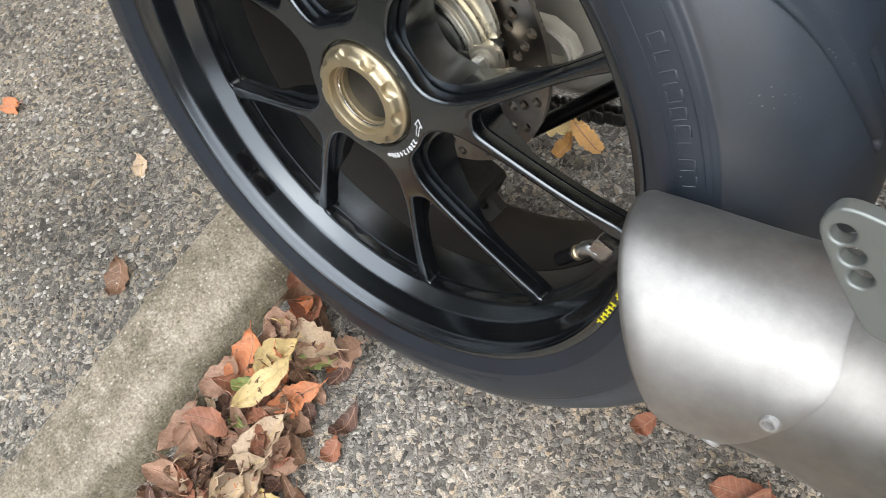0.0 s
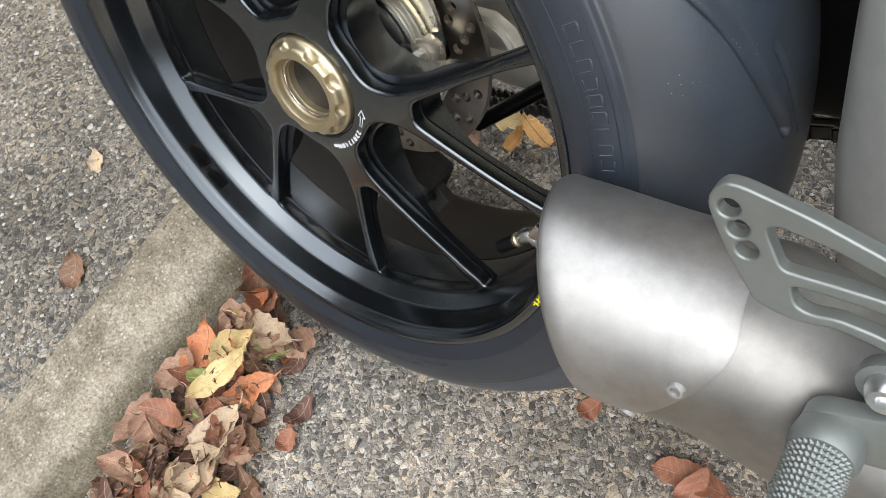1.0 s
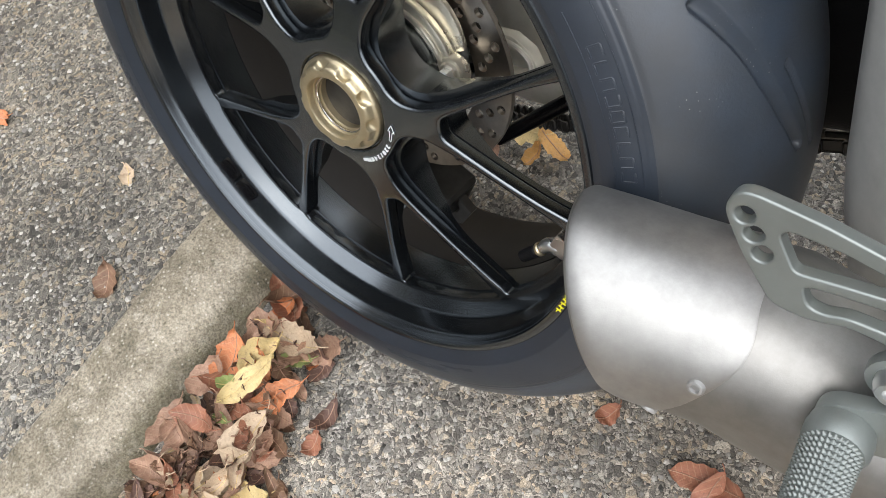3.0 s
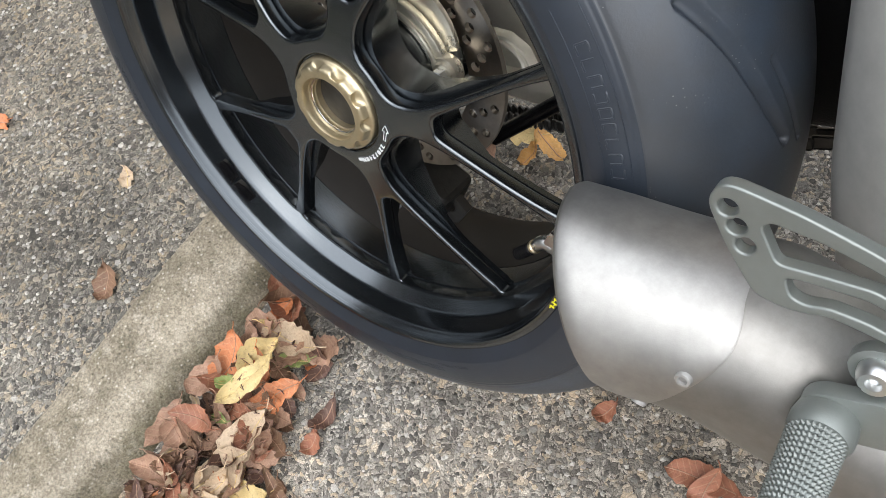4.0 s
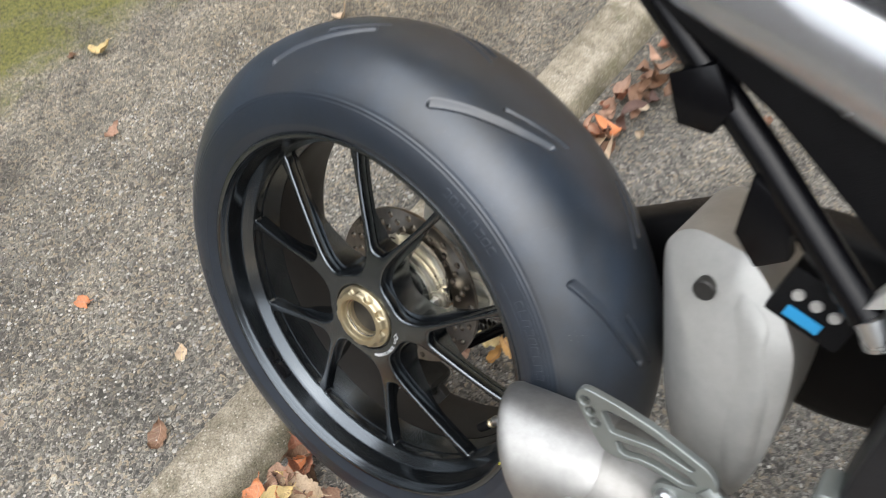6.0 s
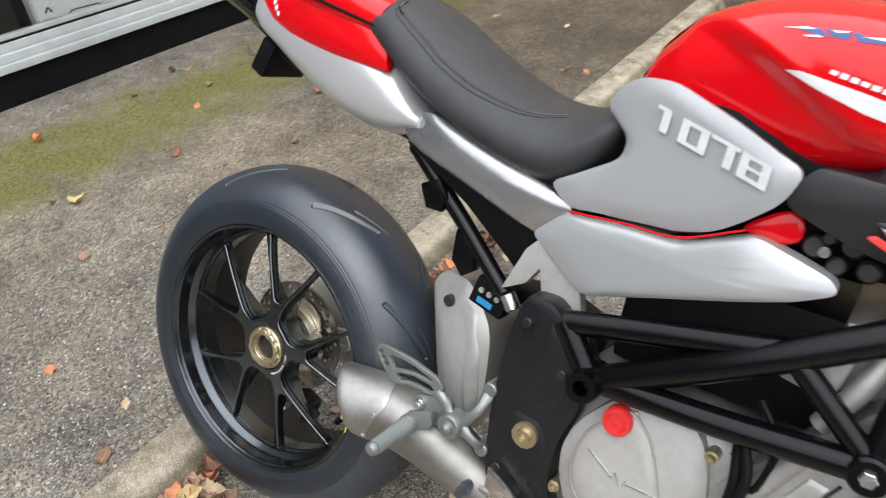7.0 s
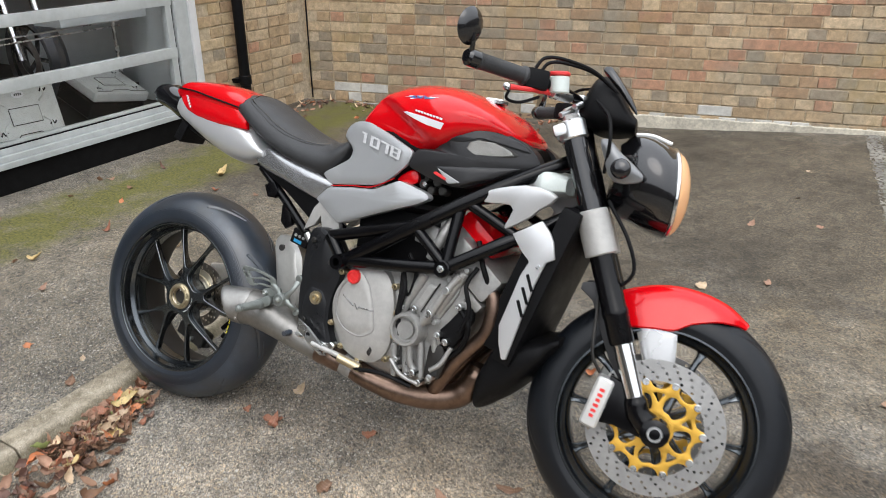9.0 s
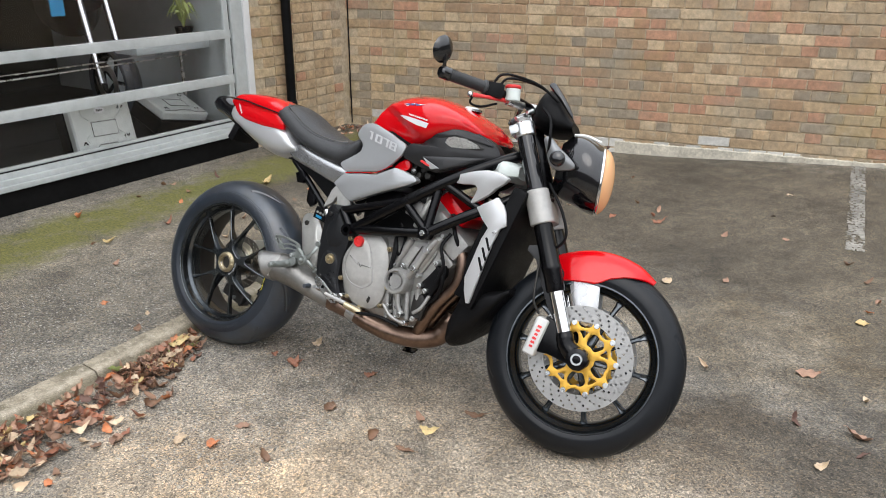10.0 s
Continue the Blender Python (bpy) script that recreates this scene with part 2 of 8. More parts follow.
def old_concrete(name):
    """Worn concrete: sandy grain with small stones, pale scuffs, grey-brown weathering and some green growth in drifts;
    a worn pale arris, and a front face darkened for growth and shade.
    """
    m = bpy.data.materials.new(name)
    m.use_nodes = True
    nt = m.node_tree
    L = nt.links.new
    p = nt.nodes["Principled BSDF"]
    p.inputs["Roughness"].default_value = 0.93
    tc = nt.nodes.new("ShaderNodeTexCoord")

    def noise_at(scale, detail, rough):
        n = node(nt, "ShaderNodeTexNoise", Scale=scale, Detail=detail, Roughness=rough)
        L(tc.outputs["Object"], n.inputs["Vector"])
        return n.outputs[0]

    def spread(source, low, high, a, b):
        n = node(nt, "ShaderNodeMapRange")
        for key, value in (("From Min", low), ("From Max", high), ("To Min", a), ("To Max", b)):
            n.inputs[key].default_value = value
        L(source, n.inputs["Value"])
        return n.outputs[0]

    def over(first, second, amount, kind="MIX"):
        n = nt.nodes.new("ShaderNodeMixRGB")
        n.blend_type = kind
        for slot, value in ((0, amount), (1, first), (2, second)):
            if isinstance(value, tuple):
                n.inputs[slot].default_value = (*value, 1)
            elif isinstance(value, float):
                n.inputs[slot].default_value = value
            else:
                L(value, n.inputs[slot])
        return n.outputs[0]

    tone = over((0.175, 0.150, 0.104), (0.40, 0.345, 0.258), spread(noise_at(9.0, 8.0, 0.68), 0.40, 0.60, 0.0, 1.0))
    tone = over(tone, (0.52, 0.455, 0.365), spread(noise_at(24.0, 6.0, 0.75), 0.53, 0.66, 0.0, 0.8))
    tone = over(tone, (0.150, 0.130, 0.092), spread(noise_at(31.0, 8.0, 0.75), 0.54, 0.66, 0.0, 0.7))
    tone = over(tone, (0.135, 0.128, 0.060), spread(noise_at(6.3, 8.0, 0.75), 0.54, 0.66, 0.0, 0.7))
    tone = over(tone, spread(noise_at(330.0, 4.0, 0.7), 0.3, 0.7, 0.45, 1.5), 1.0, "MULTIPLY")
    stone = node(nt, "ShaderNodeTexVoronoi", Scale=210.0)
    L(tc.outputs["Object"], stone.inputs["Vector"])
    pick = nt.nodes.new("ShaderNodeSeparateColor")
    L(stone.outputs["Color"], pick.inputs[0])
    kind = over((0.20, 0.17, 0.125), (0.72, 0.66, 0.56), spread(pick.outputs[0], 0.35, 0.75, 0.0, 1.0))
    shape = spread(stone.outputs["Distance"], 0.36, 0.20, 0.0, 0.55)
    tone = over(tone, kind, over((0.0, 0.0, 0.0), shape, spread(pick.outputs[1], 0.45, 0.55, 0.0, 1.0)))
    coarse = node(nt, "ShaderNodeTexVoronoi", Scale=95.0)
    L(tc.outputs["Object"], coarse.inputs["Vector"])
    tone = over(tone, (0.085, 0.072, 0.050), spread(coarse.outputs["Distance"], 0.17, 0.08, 0.0, 0.75))
    # front face darkened by position: green growth plus its shade put into the colour
    for layer, colour, most in (("wear", (0.56, 0.49, 0.39), 0.55), ("algae", (0.16, 0.145, 0.075), 0.6)):
        spot = nt.nodes.new("ShaderNodeAttribute")
        spot.attribute_name = layer
        ragged = node(nt, "ShaderNodeMath")
        ragged.operation = "MULTIPLY"
        L(spot.outputs["Fac"], ragged.inputs[0])
        L(spread(noise_at(26.0, 8.0, 0.8), 0.38, 0.58, 0.0, most), ragged.inputs[1])
        tone = over(tone, over(colour, spread(noise_at(330.0, 4.0, 0.7), 0.3, 0.7, 0.6, 1.35), 1.0, "MULTIPLY"), ragged.outputs[0])
    L(tone, p.inputs["Base Color"])
    b = node(nt, "ShaderNodeBump", Strength=1.0, Distance=0.004)
    L(over(noise_at(200.0, 7.0, 0.75), spread(coarse.outputs["Distance"], 0.0, 0.25, 0.0, 1.0), 0.35), b.inputs["Height"])
    L(b.outputs[0], p.inputs["Normal"])
    return m


concrete = old_concrete("kerb_concrete")


def weathered_brick(name, colour):
    """Stock brick: mottled fired clay, each brick a little different, with lichen and soot in drifts across the wall."""
    m = bpy.data.materials.new(name)
    m.use_nodes = True
    nt = m.node_tree
    L = nt.links.new
    p = nt.nodes["Principled BSDF"]
    p.inputs["Roughness"].default_value = 0.92
    geo = nt.nodes.new("ShaderNodeNewGeometry")
    info = nt.nodes.new("ShaderNodeObjectInfo")

    def noise_at(scale, detail, rough):
        n = node(nt, "ShaderNodeTexNoise", Scale=scale, Detail=detail, Roughness=rough)
        L(geo.outputs["Position"], n.inputs["Vector"])
        return n

    def mixed(kind, amount, first, second):
        n = nt.nodes.new("ShaderNodeMixRGB")
        n.blend_type = kind
        for slot, value in ((0, amount), (1, first), (2, second)):
            if isinstance(value, (float, int)):
                n.inputs[slot].default_value = value
            elif isinstance(value, tuple):
                n.inputs[slot].default_value = (*value, 1)
            else:
                L(value, n.inputs[slot])
        return n.outputs[0]

    def spread(source, low, high, out_low, out_high):
        n = node(nt, "ShaderNodeMapRange")
        for key, value in (("From Min", low), ("From Max", high), ("To Min", out_low), ("To Max", out_high)):
            n.inputs[key].default_value = value
        L(source, n.inputs["Value"])
        return n.outputs[0]

    chance = node(nt, "ShaderNodeMath")
    chance.operation = "ADD"
    L(info.outputs["Random"], chance.inputs[0])
    L(geo.outputs["Random Per Island"], chance.inputs[1])
    shade = spread(chance.outputs[0], 0.0, 2.0, 0.80, 1.22)
    tint = mixed("MULTIPLY", 1.0, colour, shade)
    tint = mixed("MULTIPLY", 1.0, tint, spread(noise_at(26.0, 6.0, 0.72).outputs[0], 0.3, 0.7, 0.66, 1.32))
    tint = mixed("MULTIPLY", 1.0, tint, spread(noise_at(240.0, 4.0, 0.7).outputs[0], 0.3, 0.7, 0.75, 1.22))
    tint = mixed("MIX", spread(noise_at(1.7, 7.0, 0.66).outputs[0], 0.50, 0.68, 0.0, 0.55), tint, (0.30, 0.275, 0.215))
    tint = mixed("MIX", spread(noise_at(2.3, 7.0, 0.70).outputs[0], 0.56, 0.72, 0.0, 0.45), tint, (0.45, 0.27, 0.16))
    tint = mixed("MIX", spread(noise_at(1.15, 6.0, 0.68).outputs[0], 0.54, 0.72, 0.0, 0.55), tint, (0.33, 0.285, 0.115))
    tint = mixed("MIX", spread(noise_at(5.2, 8.0, 0.75).outputs[0], 0.60, 0.74, 0.0, 0.6), tint, (0.50, 0.45, 0.36))
    L(tint, p.inputs["Base Color"])
    b = node(nt, "ShaderNodeBump", Strength=0.7, Distance=0.003)
    L(noise_at(90.0, 6.0, 0.7).outputs[0], b.inputs["Height"])
    L(b.outputs[0], p.inputs["Normal"])
    return m


brick_tones = [weathered_brick("brick_" + n, c) for n, c in (
    ("tan", (0.46, 0.335, 0.205)), ("buff", (0.54, 0.415, 0.27)), ("red", (0.47, 0.265, 0.170)), ("grey", (0.33, 0.272, 0.20)), ("brown", (0.38, 0.255, 0.155)))]
mortar = weathered_brick("mortar", (0.48, 0.39, 0.275))
limewash = material("limewash", (0.56, 0.52, 0.43), 0.85, vary=0.4, scale=45, bump=0.6)
bay_paint = material("bay_paint", (0.25, 0.238, 0.21), 0.88, vary=0.6, scale=45, bump=0.6)
rubber = material("tyre_rubber", (0.023, 0.033, 0.049), 0.38, vary=0.45, scale=22, bump=0.10, bump_scale=600, ior=1.76, rough_vary=0.12)
# pale grit and scuffs stuck to the rubber
nt = rubber.node_tree
tc = node(nt, "ShaderNodeTexCoord")
dots = node(nt, "ShaderNodeTexVoronoi", Scale=330.0)
nt.links.new(tc.outputs["Object"], dots.inputs["Vector"])
dot = node(nt, "ShaderNodeMapRange")
dot.inputs["From Min"].default_value, dot.inputs["From Max"].default_value = 0.15, 0.08
nt.links.new(dots.outputs["Distance"], dot.inputs["Value"])
where = node(nt, "ShaderNodeTexNoise", Scale=26.0, Detail=3.0)
nt.links.new(tc.outputs["Object"], where.inputs["Vector"])
some = node(nt, "ShaderNodeMapRange")
some.inputs["From Min"].default_value, some.inputs["From Max"].default_value = 0.55, 0.68
nt.links.new(where.outputs[0], some.inputs["Value"])
stuck = node(nt, "ShaderNodeMath")
stuck.operation = "MULTIPLY"
nt.links.new(dot.outputs[0], stuck.inputs[0])
nt.links.new(some.outputs[0], stuck.inputs[1])
# greyer scrubbed zones over the blue base colour, which carries the sky's sheen
zone = node(nt, "ShaderNodeTexNoise", Scale=7.5, Detail=5.0, Roughness=0.6)
nt.links.new(tc.outputs["Object"], zone.inputs["Vector"])
warm = node(nt, "ShaderNodeMapRange")
warm.inputs["From Min"].default_value, warm.inputs["From Max"].default_value = 0.42, 0.60
warm.inputs["To Max"].default_value = 0.6
nt.links.new(zone.outputs[0], warm.inputs["Value"])
scrubbed = node(nt, "ShaderNodeMixRGB")
scrubbed.inputs[2].default_value = (0.030, 0.029, 0.027, 1)
nt.links.new(warm.outputs[0], scrubbed.inputs[0])
dust = node(nt, "ShaderNodeMixRGB")
dust.inputs[2].default_value = (0.22, 0.215, 0.20, 1)
nt.links.new(stuck.outputs[0], dust.inputs[0])
base = nt.nodes["Principled BSDF"].inputs["Base Color"]
nt.links.new(base.links[0].from_socket, scrubbed.inputs[1])
nt.links.new(scrubbed.outputs[0], dust.inputs[1])
nt.links.new(dust.outputs[0], base)
sidewall_rubber = material("tyre_sidewall", (0.0110, 0.0165, 0.0255), 0.42, vary=0.3, scale=25, bump=0.12, bump_scale=500, ior=1.66)
front_rubber = material("front_tyre_rubber", (0.0050, 0.0065, 0.0090), 0.42, vary=0.3, scale=25, bump=0.10, bump_scale=500, ior=1.38)
wheel_black = material("wheel_black", (0.0028, 0.0034, 0.0042), 0.22, vary=0.2, scale=20, ior=2.15, rough_vary=0.04)
wheel_black.node_tree.nodes["Principled BSDF"].inputs["Specular Tint"].default_value = (0.86, 0.94, 1.0, 1)
black_paint = material("frame_black", (0.0025, 0.0025, 0.0032), 0.22, vary=0.2, scale=30, bump=0.06, bump_scale=500, ior=1.33)
black_plastic = material("black_plastic", (0.0050, 0.0050, 0.0056), 0.45, vary=0.2, scale=60, bump=0.3, bump_scale=700, ior=1.22)
plate_black = material("plate_black", (0.011, 0.0115, 0.013), 0.34, vary=0.2, scale=50, bump=0.12, bump_scale=600, ior=1.4)
black_gloss = material("black_gloss", (0.006, 0.006, 0.007), 0.12, vary=0.1, coat=0.6)
duct_black = material("duct_black", (0.018, 0.018, 0.0195), 0.38, vary=0.15, scale=60, bump=0.2, bump_scale=700, ior=1.48)
seat_vinyl = material("seat_vinyl", (0.030, 0.031, 0.033), 0.44, vary=0.2, scale=60, bump=0.4, bump_scale=900, ior=1.45)
red_paint = material("red_paint", (0.60, 0.002, 0.006), 0.13, vary=0.05, scale=10, coat=0.15, rough_vary=0.03, ior=1.42)
silver_paint = material("silver_paint", (0.66, 0.665, 0.67), 0.29, metal=0.55, vary=0.02, scale=25, coat=0.4, rough_vary=0.03)
silver_dark = material("silver_dark", (0.42, 0.425, 0.435), 0.26, metal=0.8, vary=0.03, scale=25, coat=0.4, rough_vary=0.03)
grey_paint = material("grey_paint", (0.355, 0.365, 0.372), 0.35, metal=0.25, vary=0.03, scale=25, coat=0.4, rough_vary=0.05)
numeral_grey = material("numeral_grey", (0.56, 0.57, 0.58), 0.45, vary=0.12, scale=90)
bracket_grey = material("bracket_grey", (0.20, 0.205, 0.21), 0.38, metal=0.4, vary=0.06, scale=40, coat=0.2)
white_mark = material("white_mark", (0.70, 0.71, 0.72), 0.4, vary=0.05)
steel_brushed = material("brushed_steel", (0.37, 0.363, 0.348), 0.50, metal=1.0, vary=0.20, rough_vary=0.10, scale=60, bump=0.05, bump_scale=900)
# darker copy of the brushed steel; carries the ground's reflection on the silencer body
steel_shaded = material("blasted_steel", (0.30, 0.292, 0.276), 0.56, metal=1.0, vary=0.20, rough_vary=0.08, scale=45, bump=0.05, bump_scale=900)
steel_burnt = material("burnt_steel", (0.21, 0.145, 0.112), 0.40, metal=1.0, vary=0.35, scale=35, bump=0.1)
alloy = material("cast_alloy", (0.365, 0.361, 0.348), 0.46, metal=0.6, vary=0.2, scale=60, bump=0.3, bump_scale=500)
alloy_pale = material("painted_alloy", (0.405, 0.398, 0.380), 0.48, metal=0.35, vary=0.14, scale=50, bump=0.05, bump_scale=400)
alloy_bright = material("machined_alloy", (0.66, 0.67, 0.67), 0.28, metal=1.0, vary=0.08, scale=80)
satin_alloy = material("satin_alloy", (0.222, 0.240, 0.228), 0.42, metal=0.6, vary=0.08, scale=60, bump=0.08, bump_scale=700)
barrel_black = material("barrel_black", (0.013, 0.0112, 0.0095), 0.55, vary=0.3, scale=30)
swingarm_alloy = material("swingarm_alloy", (0.86, 0.83, 0.74), 0.42, metal=0.6, vary=0.1, scale=40, bump=0.2, bump_scale=400)
casting_grey = material("casting_grey", (0.46, 0.455, 0.43), 0.42, metal=0.5, vary=0.12, scale=50, bump=0.05, bump_scale=400)
carrier_gold = material("carrier_gold", (0.70, 0.65, 0.53), 0.30, metal=0.8, vary=0.15, scale=60, bump=0.15)
chrome = material("chrome", (0.8, 0.8, 0.8), 0.08, metal=1.0, vary=0.03)
disc_steel = material("disc_steel", (0.25, 0.225, 0.20), 0.33, metal=1.0, vary=0.3, scale=50)
front_disc_steel = material("front_disc_steel", (0.37, 0.365, 0.355), 0.36, metal=0.7, vary=0.15, scale=50)
gold = material("gold_anodised", (0.76, 0.44, 0.07), 0.36, metal=0.7, vary=0.12, scale=40)
nut_gold = material("pale_gold_alloy", (0.52, 0.44, 0.29), 0.34, metal=0.9, vary=0.2, scale=60, bump=0.15)
caliper_grey = material("caliper_grey", (0.62, 0.62, 0.60), 0.4, metal=0.4, vary=0.08)
dark_metal = material("dark_metal", (0.05, 0.048, 0.045), 0.45, metal=0.7, vary=0.3, scale=50, bump=0.2)
yellow_mark = material("yellow_mark", (0.75, 0.68, 0.02), 0.5, vary=0.1)
red_mark = material("red_mark", (0.65, 0.03, 0.03), 0.4, vary=0.1)
emblem_blue = material("emblem_blue", (0.02, 0.07, 0.22), 0.35, vary=0.1)
blue_plastic = material("blue_plastic", (0.02, 0.25, 0.5), 0.4, vary=0.1)
frame_alu = material("window_frame", (0.46, 0.487, 0.487), 0.45, metal=0.0, vary=0.15, scale=15)
plinth_black = material("plinth_black", (0.007, 0.007, 0.007), 0.8, vary=0.4, scale=20, bump=0.3, ior=1.2)
pane = glass("shop_glass")
# orange tint puts the reflection of the brick wall into the lens colour
amber = glass("headlight_lens", (0.98, 0.58, 0.30), 0.12)
amber.node_tree.nodes["Principled BSDF"].inputs["Transmission Weight"].default_value = 0.35
clear_fluid = material("reservoir_plastic", (0.60, 0.65, 0.62), 0.35, vary=0.08, scale=40)

leaf_tones = [material("leaf_" + n, c, 0.6, vary=0.42, scale=70, bump=0.5, bump_scale=260, island=0.45) for n, c in (
    ("brown", (0.20, 0.110, 0.064)), ("tan", (0.38, 0.225, 0.15)), ("pale", (0.58, 0.44, 0.30)), ("russet", (0.33, 0.135, 0.078)), ("orange", (0.60, 0.22, 0.09)), ("yellow", (0.66, 0.50, 0.23)), ("dark", (0.12, 0.062, 0.045)), ("green", (0.30, 0.36, 0.12)), ("amber", (0.66, 0.36, 0.11)))]


def veined(plain):
    """A leaf surface with paler side veins slanting out from the rib, and browner edges and spots."""
    m = plain.copy()
    m.name = plain.name + "_veined"
    nt = m.node_tree
    L = nt.links.new
    base = nt.nodes["Principled BSDF"].inputs["Base Color"]
    tc = nt.nodes.new("ShaderNodeTexCoord")
    xyz = nt.nodes.new("ShaderNodeSeparateXYZ")
    L(tc.outputs["Object"], xyz.inputs[0])

    def calc(kind, a, b):
        n = nt.nodes.new("ShaderNodeMath")
        n.operation = kind
        for slot, value in enumerate((a, b)):
            if isinstance(value, float):
                n.inputs[slot].default_value = value
            elif value is not None:
                L(value, n.inputs[slot])
        return n.outputs[0]

    out = calc("ABSOLUTE", xyz.outputs[1], None)
    line = calc("SINE", calc("MULTIPLY", calc("ADD", calc("MULTIPLY", out, 0.8), xyz.outputs[0]), 900.0), None)
    thin = node(nt, "ShaderNodeMapRange")
    thin.inputs["From Min"].default_value, thin.inputs["From Max"].default_value, thin.inputs["To Max"].default_value = 0.80, 1.0, 0.17
    L(line, thin.inputs["Value"])
    vein = nt.nodes.new("ShaderNodeMixRGB")
    vein.inputs[2].default_value = (0.62, 0.48, 0.30, 1)
    L(thin.outputs[0], vein.inputs[0])
    L(base.links[0].from_socket, vein.inputs[1])
    spot = node(nt, "ShaderNodeTexNoise", Scale=160.0, Detail=6.0, Roughness=0.75)
    L(tc.outputs["Object"], spot.inputs["Vector"])
    much = node(nt, "ShaderNodeMapRange")
    much.inputs["From Min"].default_value, much.inputs["From Max"].default_value, much.inputs["To Max"].default_value = 0.52, 0.70, 0.7
    L(spot.outputs[0], much.inputs["Value"])
    brown = nt.nodes.new("ShaderNodeMixRGB")
    brown.inputs[2].default_value = (0.12, 0.06, 0.035, 1)
    L(much.outputs[0], brown.inputs[0])
    L(vein.outputs[0], brown.inputs[1])
    L(brown.outputs[0], base)
    return m


veined_tones = [veined(m) for m in leaf_tones]
LEAF = dict(zip(("brown", "tan", "pale", "russet", "orange", "yellow", "dark", "green", "amber"), veined_tones))
chip_tones = [material("chip_" + n, c, 0.9, vary=0.5, scale=420, bump=0.6, bump_scale=900, island=0.4) for n, c in (("grey", (0.20, 0.187, 0.165)), ("pale", (0.42, 0.395, 0.35)), ("dark", (0.085, 0.079, 0.070)), ("warm", (0.25, 0.215, 0.17)))]
case_silver = material("case_silver", (0.56, 0.585, 0.565), 0.4, metal=0.2, vary=0.12, scale=20)
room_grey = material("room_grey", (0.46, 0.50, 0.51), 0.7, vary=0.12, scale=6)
# near-black colour stands for the lack of light in the room
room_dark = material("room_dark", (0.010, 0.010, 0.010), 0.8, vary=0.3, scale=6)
far_brick = material("far_brick", (0.105, 0.095, 0.085), 0.9, vary=0.4, scale=8, bump=0.4, bump_scale=60)
lamp_lining = material("reflector_chrome", (0.85, 0.82, 0.78), 0.15, metal=1.0, vary=0.05)


# ---------------- building blocks ----------------
def spline(pts, n, closed=False):
    """n points along a smooth curve through pts."""
    pts = [Vector(p) for p in pts]
    k = len(pts)
    spans = k if closed else k - 1
    out = []
    for i in range(n):
        s = i * spans / (n if closed else n - 1)
        j = min(int(s), spans - 1)
        f = s - j
        if closed:
            a, b, c, d = (pts[(j + q) % k] for q in (-1, 0, 1, 2))
        else:
            b, c = pts[j], pts[j + 1]
            a = pts[j - 1] if j > 0 else b * 2 - c
            d = pts[j + 2] if j + 2 < k else c * 2 - b
        out.append(0.5 * ((2 * b) + (c - a) * f + (2 * a - 5 * b + 4 * c - d) * f * f + (3 * b - a - 3 * c + d) * f ** 3))
    return out


def lerp_table(table, s):
    """Smooth values from rows (s, a, b, ...)."""
    ss = [r[0] for r in table]
    j = 0
    while j < len(ss) - 2 and s > ss[j + 1]:
        j += 1
    f = min(1.0, max(0.0, (s - ss[j]) / (ss[j + 1] - ss[j])))
    rows = [table[max(0, j - 1)], table[j], table[j + 1], table[min(len(table) - 1, j + 2)]]
    out = []
    for q in range(1, len(table[0])):
        a, b, c, d = (r[q] for r in rows)
        out.append(0.5 * (2 * b + (c - a) * f + (2 * a - 5 * b + 4 * c - d) * f * f + (3 * b - a - 3 * c + d) * f ** 3))
    return out


def rings(bm, loops, caps=True, closed=True):
    """Joins loops of equally many points by faces."""
    made = [[bm.verts.new(p) for p in loop] for loop in loops]
    n = len(made[0])
    for a, b in zip(made, made[1:]):
        for i in range(n if closed else n - 1):
            j = (i + 1) % n
            bm.faces.new((a[i], a[j], b[j], b[i]))
    if caps and closed:
        bm.faces.new(made[0][::-1])
        bm.faces.new(made[-1])
    return bm


def tube(path, radius, n=12, steps=0, bm=None, flat=1.0):
    """A round bar along a path; radius may be a list, one for each step."""
    bm = bm or bmesh.new()
    pts = spline(path, steps) if steps else [Vector(p) for p in path]
    side = None
    loops = []
    for i, p in enumerate(pts):
        d = (pts[min(i + 1, len(pts) - 1)] - pts[max(i - 1, 0)]).normalized()
        if side is None:
            side = d.cross(Vector((0.03, 1, 0.02))).normalized()
        side = (side - d * side.dot(d)).normalized()
        up = d.cross(side)
        r = radius[min(len(radius) - 1, round(i * (len(radius) - 1) / max(1, len(pts) - 1)))] if isinstance(radius, (list, tuple)) else radius
        loops.append([p + side * r * math.cos(a) + up * r * flat * math.sin(a) for a in (2 * math.pi * k / n for k in range(n))])
    return rings(bm, loops)


def rod(p0, p1, r, n=16, chamfer=0.15, bm=None):
    """A straight round bar with softened ends."""
    p0, p1 = Vector(p0), Vector(p1)
    c = min(r * chamfer, (p1 - p0).length * 0.3)
    d = (p1 - p0).normalized()
    return tube([p0, p0 + d * c, p1 - d * c, p1], [r - c, r, r, r - c], n, bm=bm)


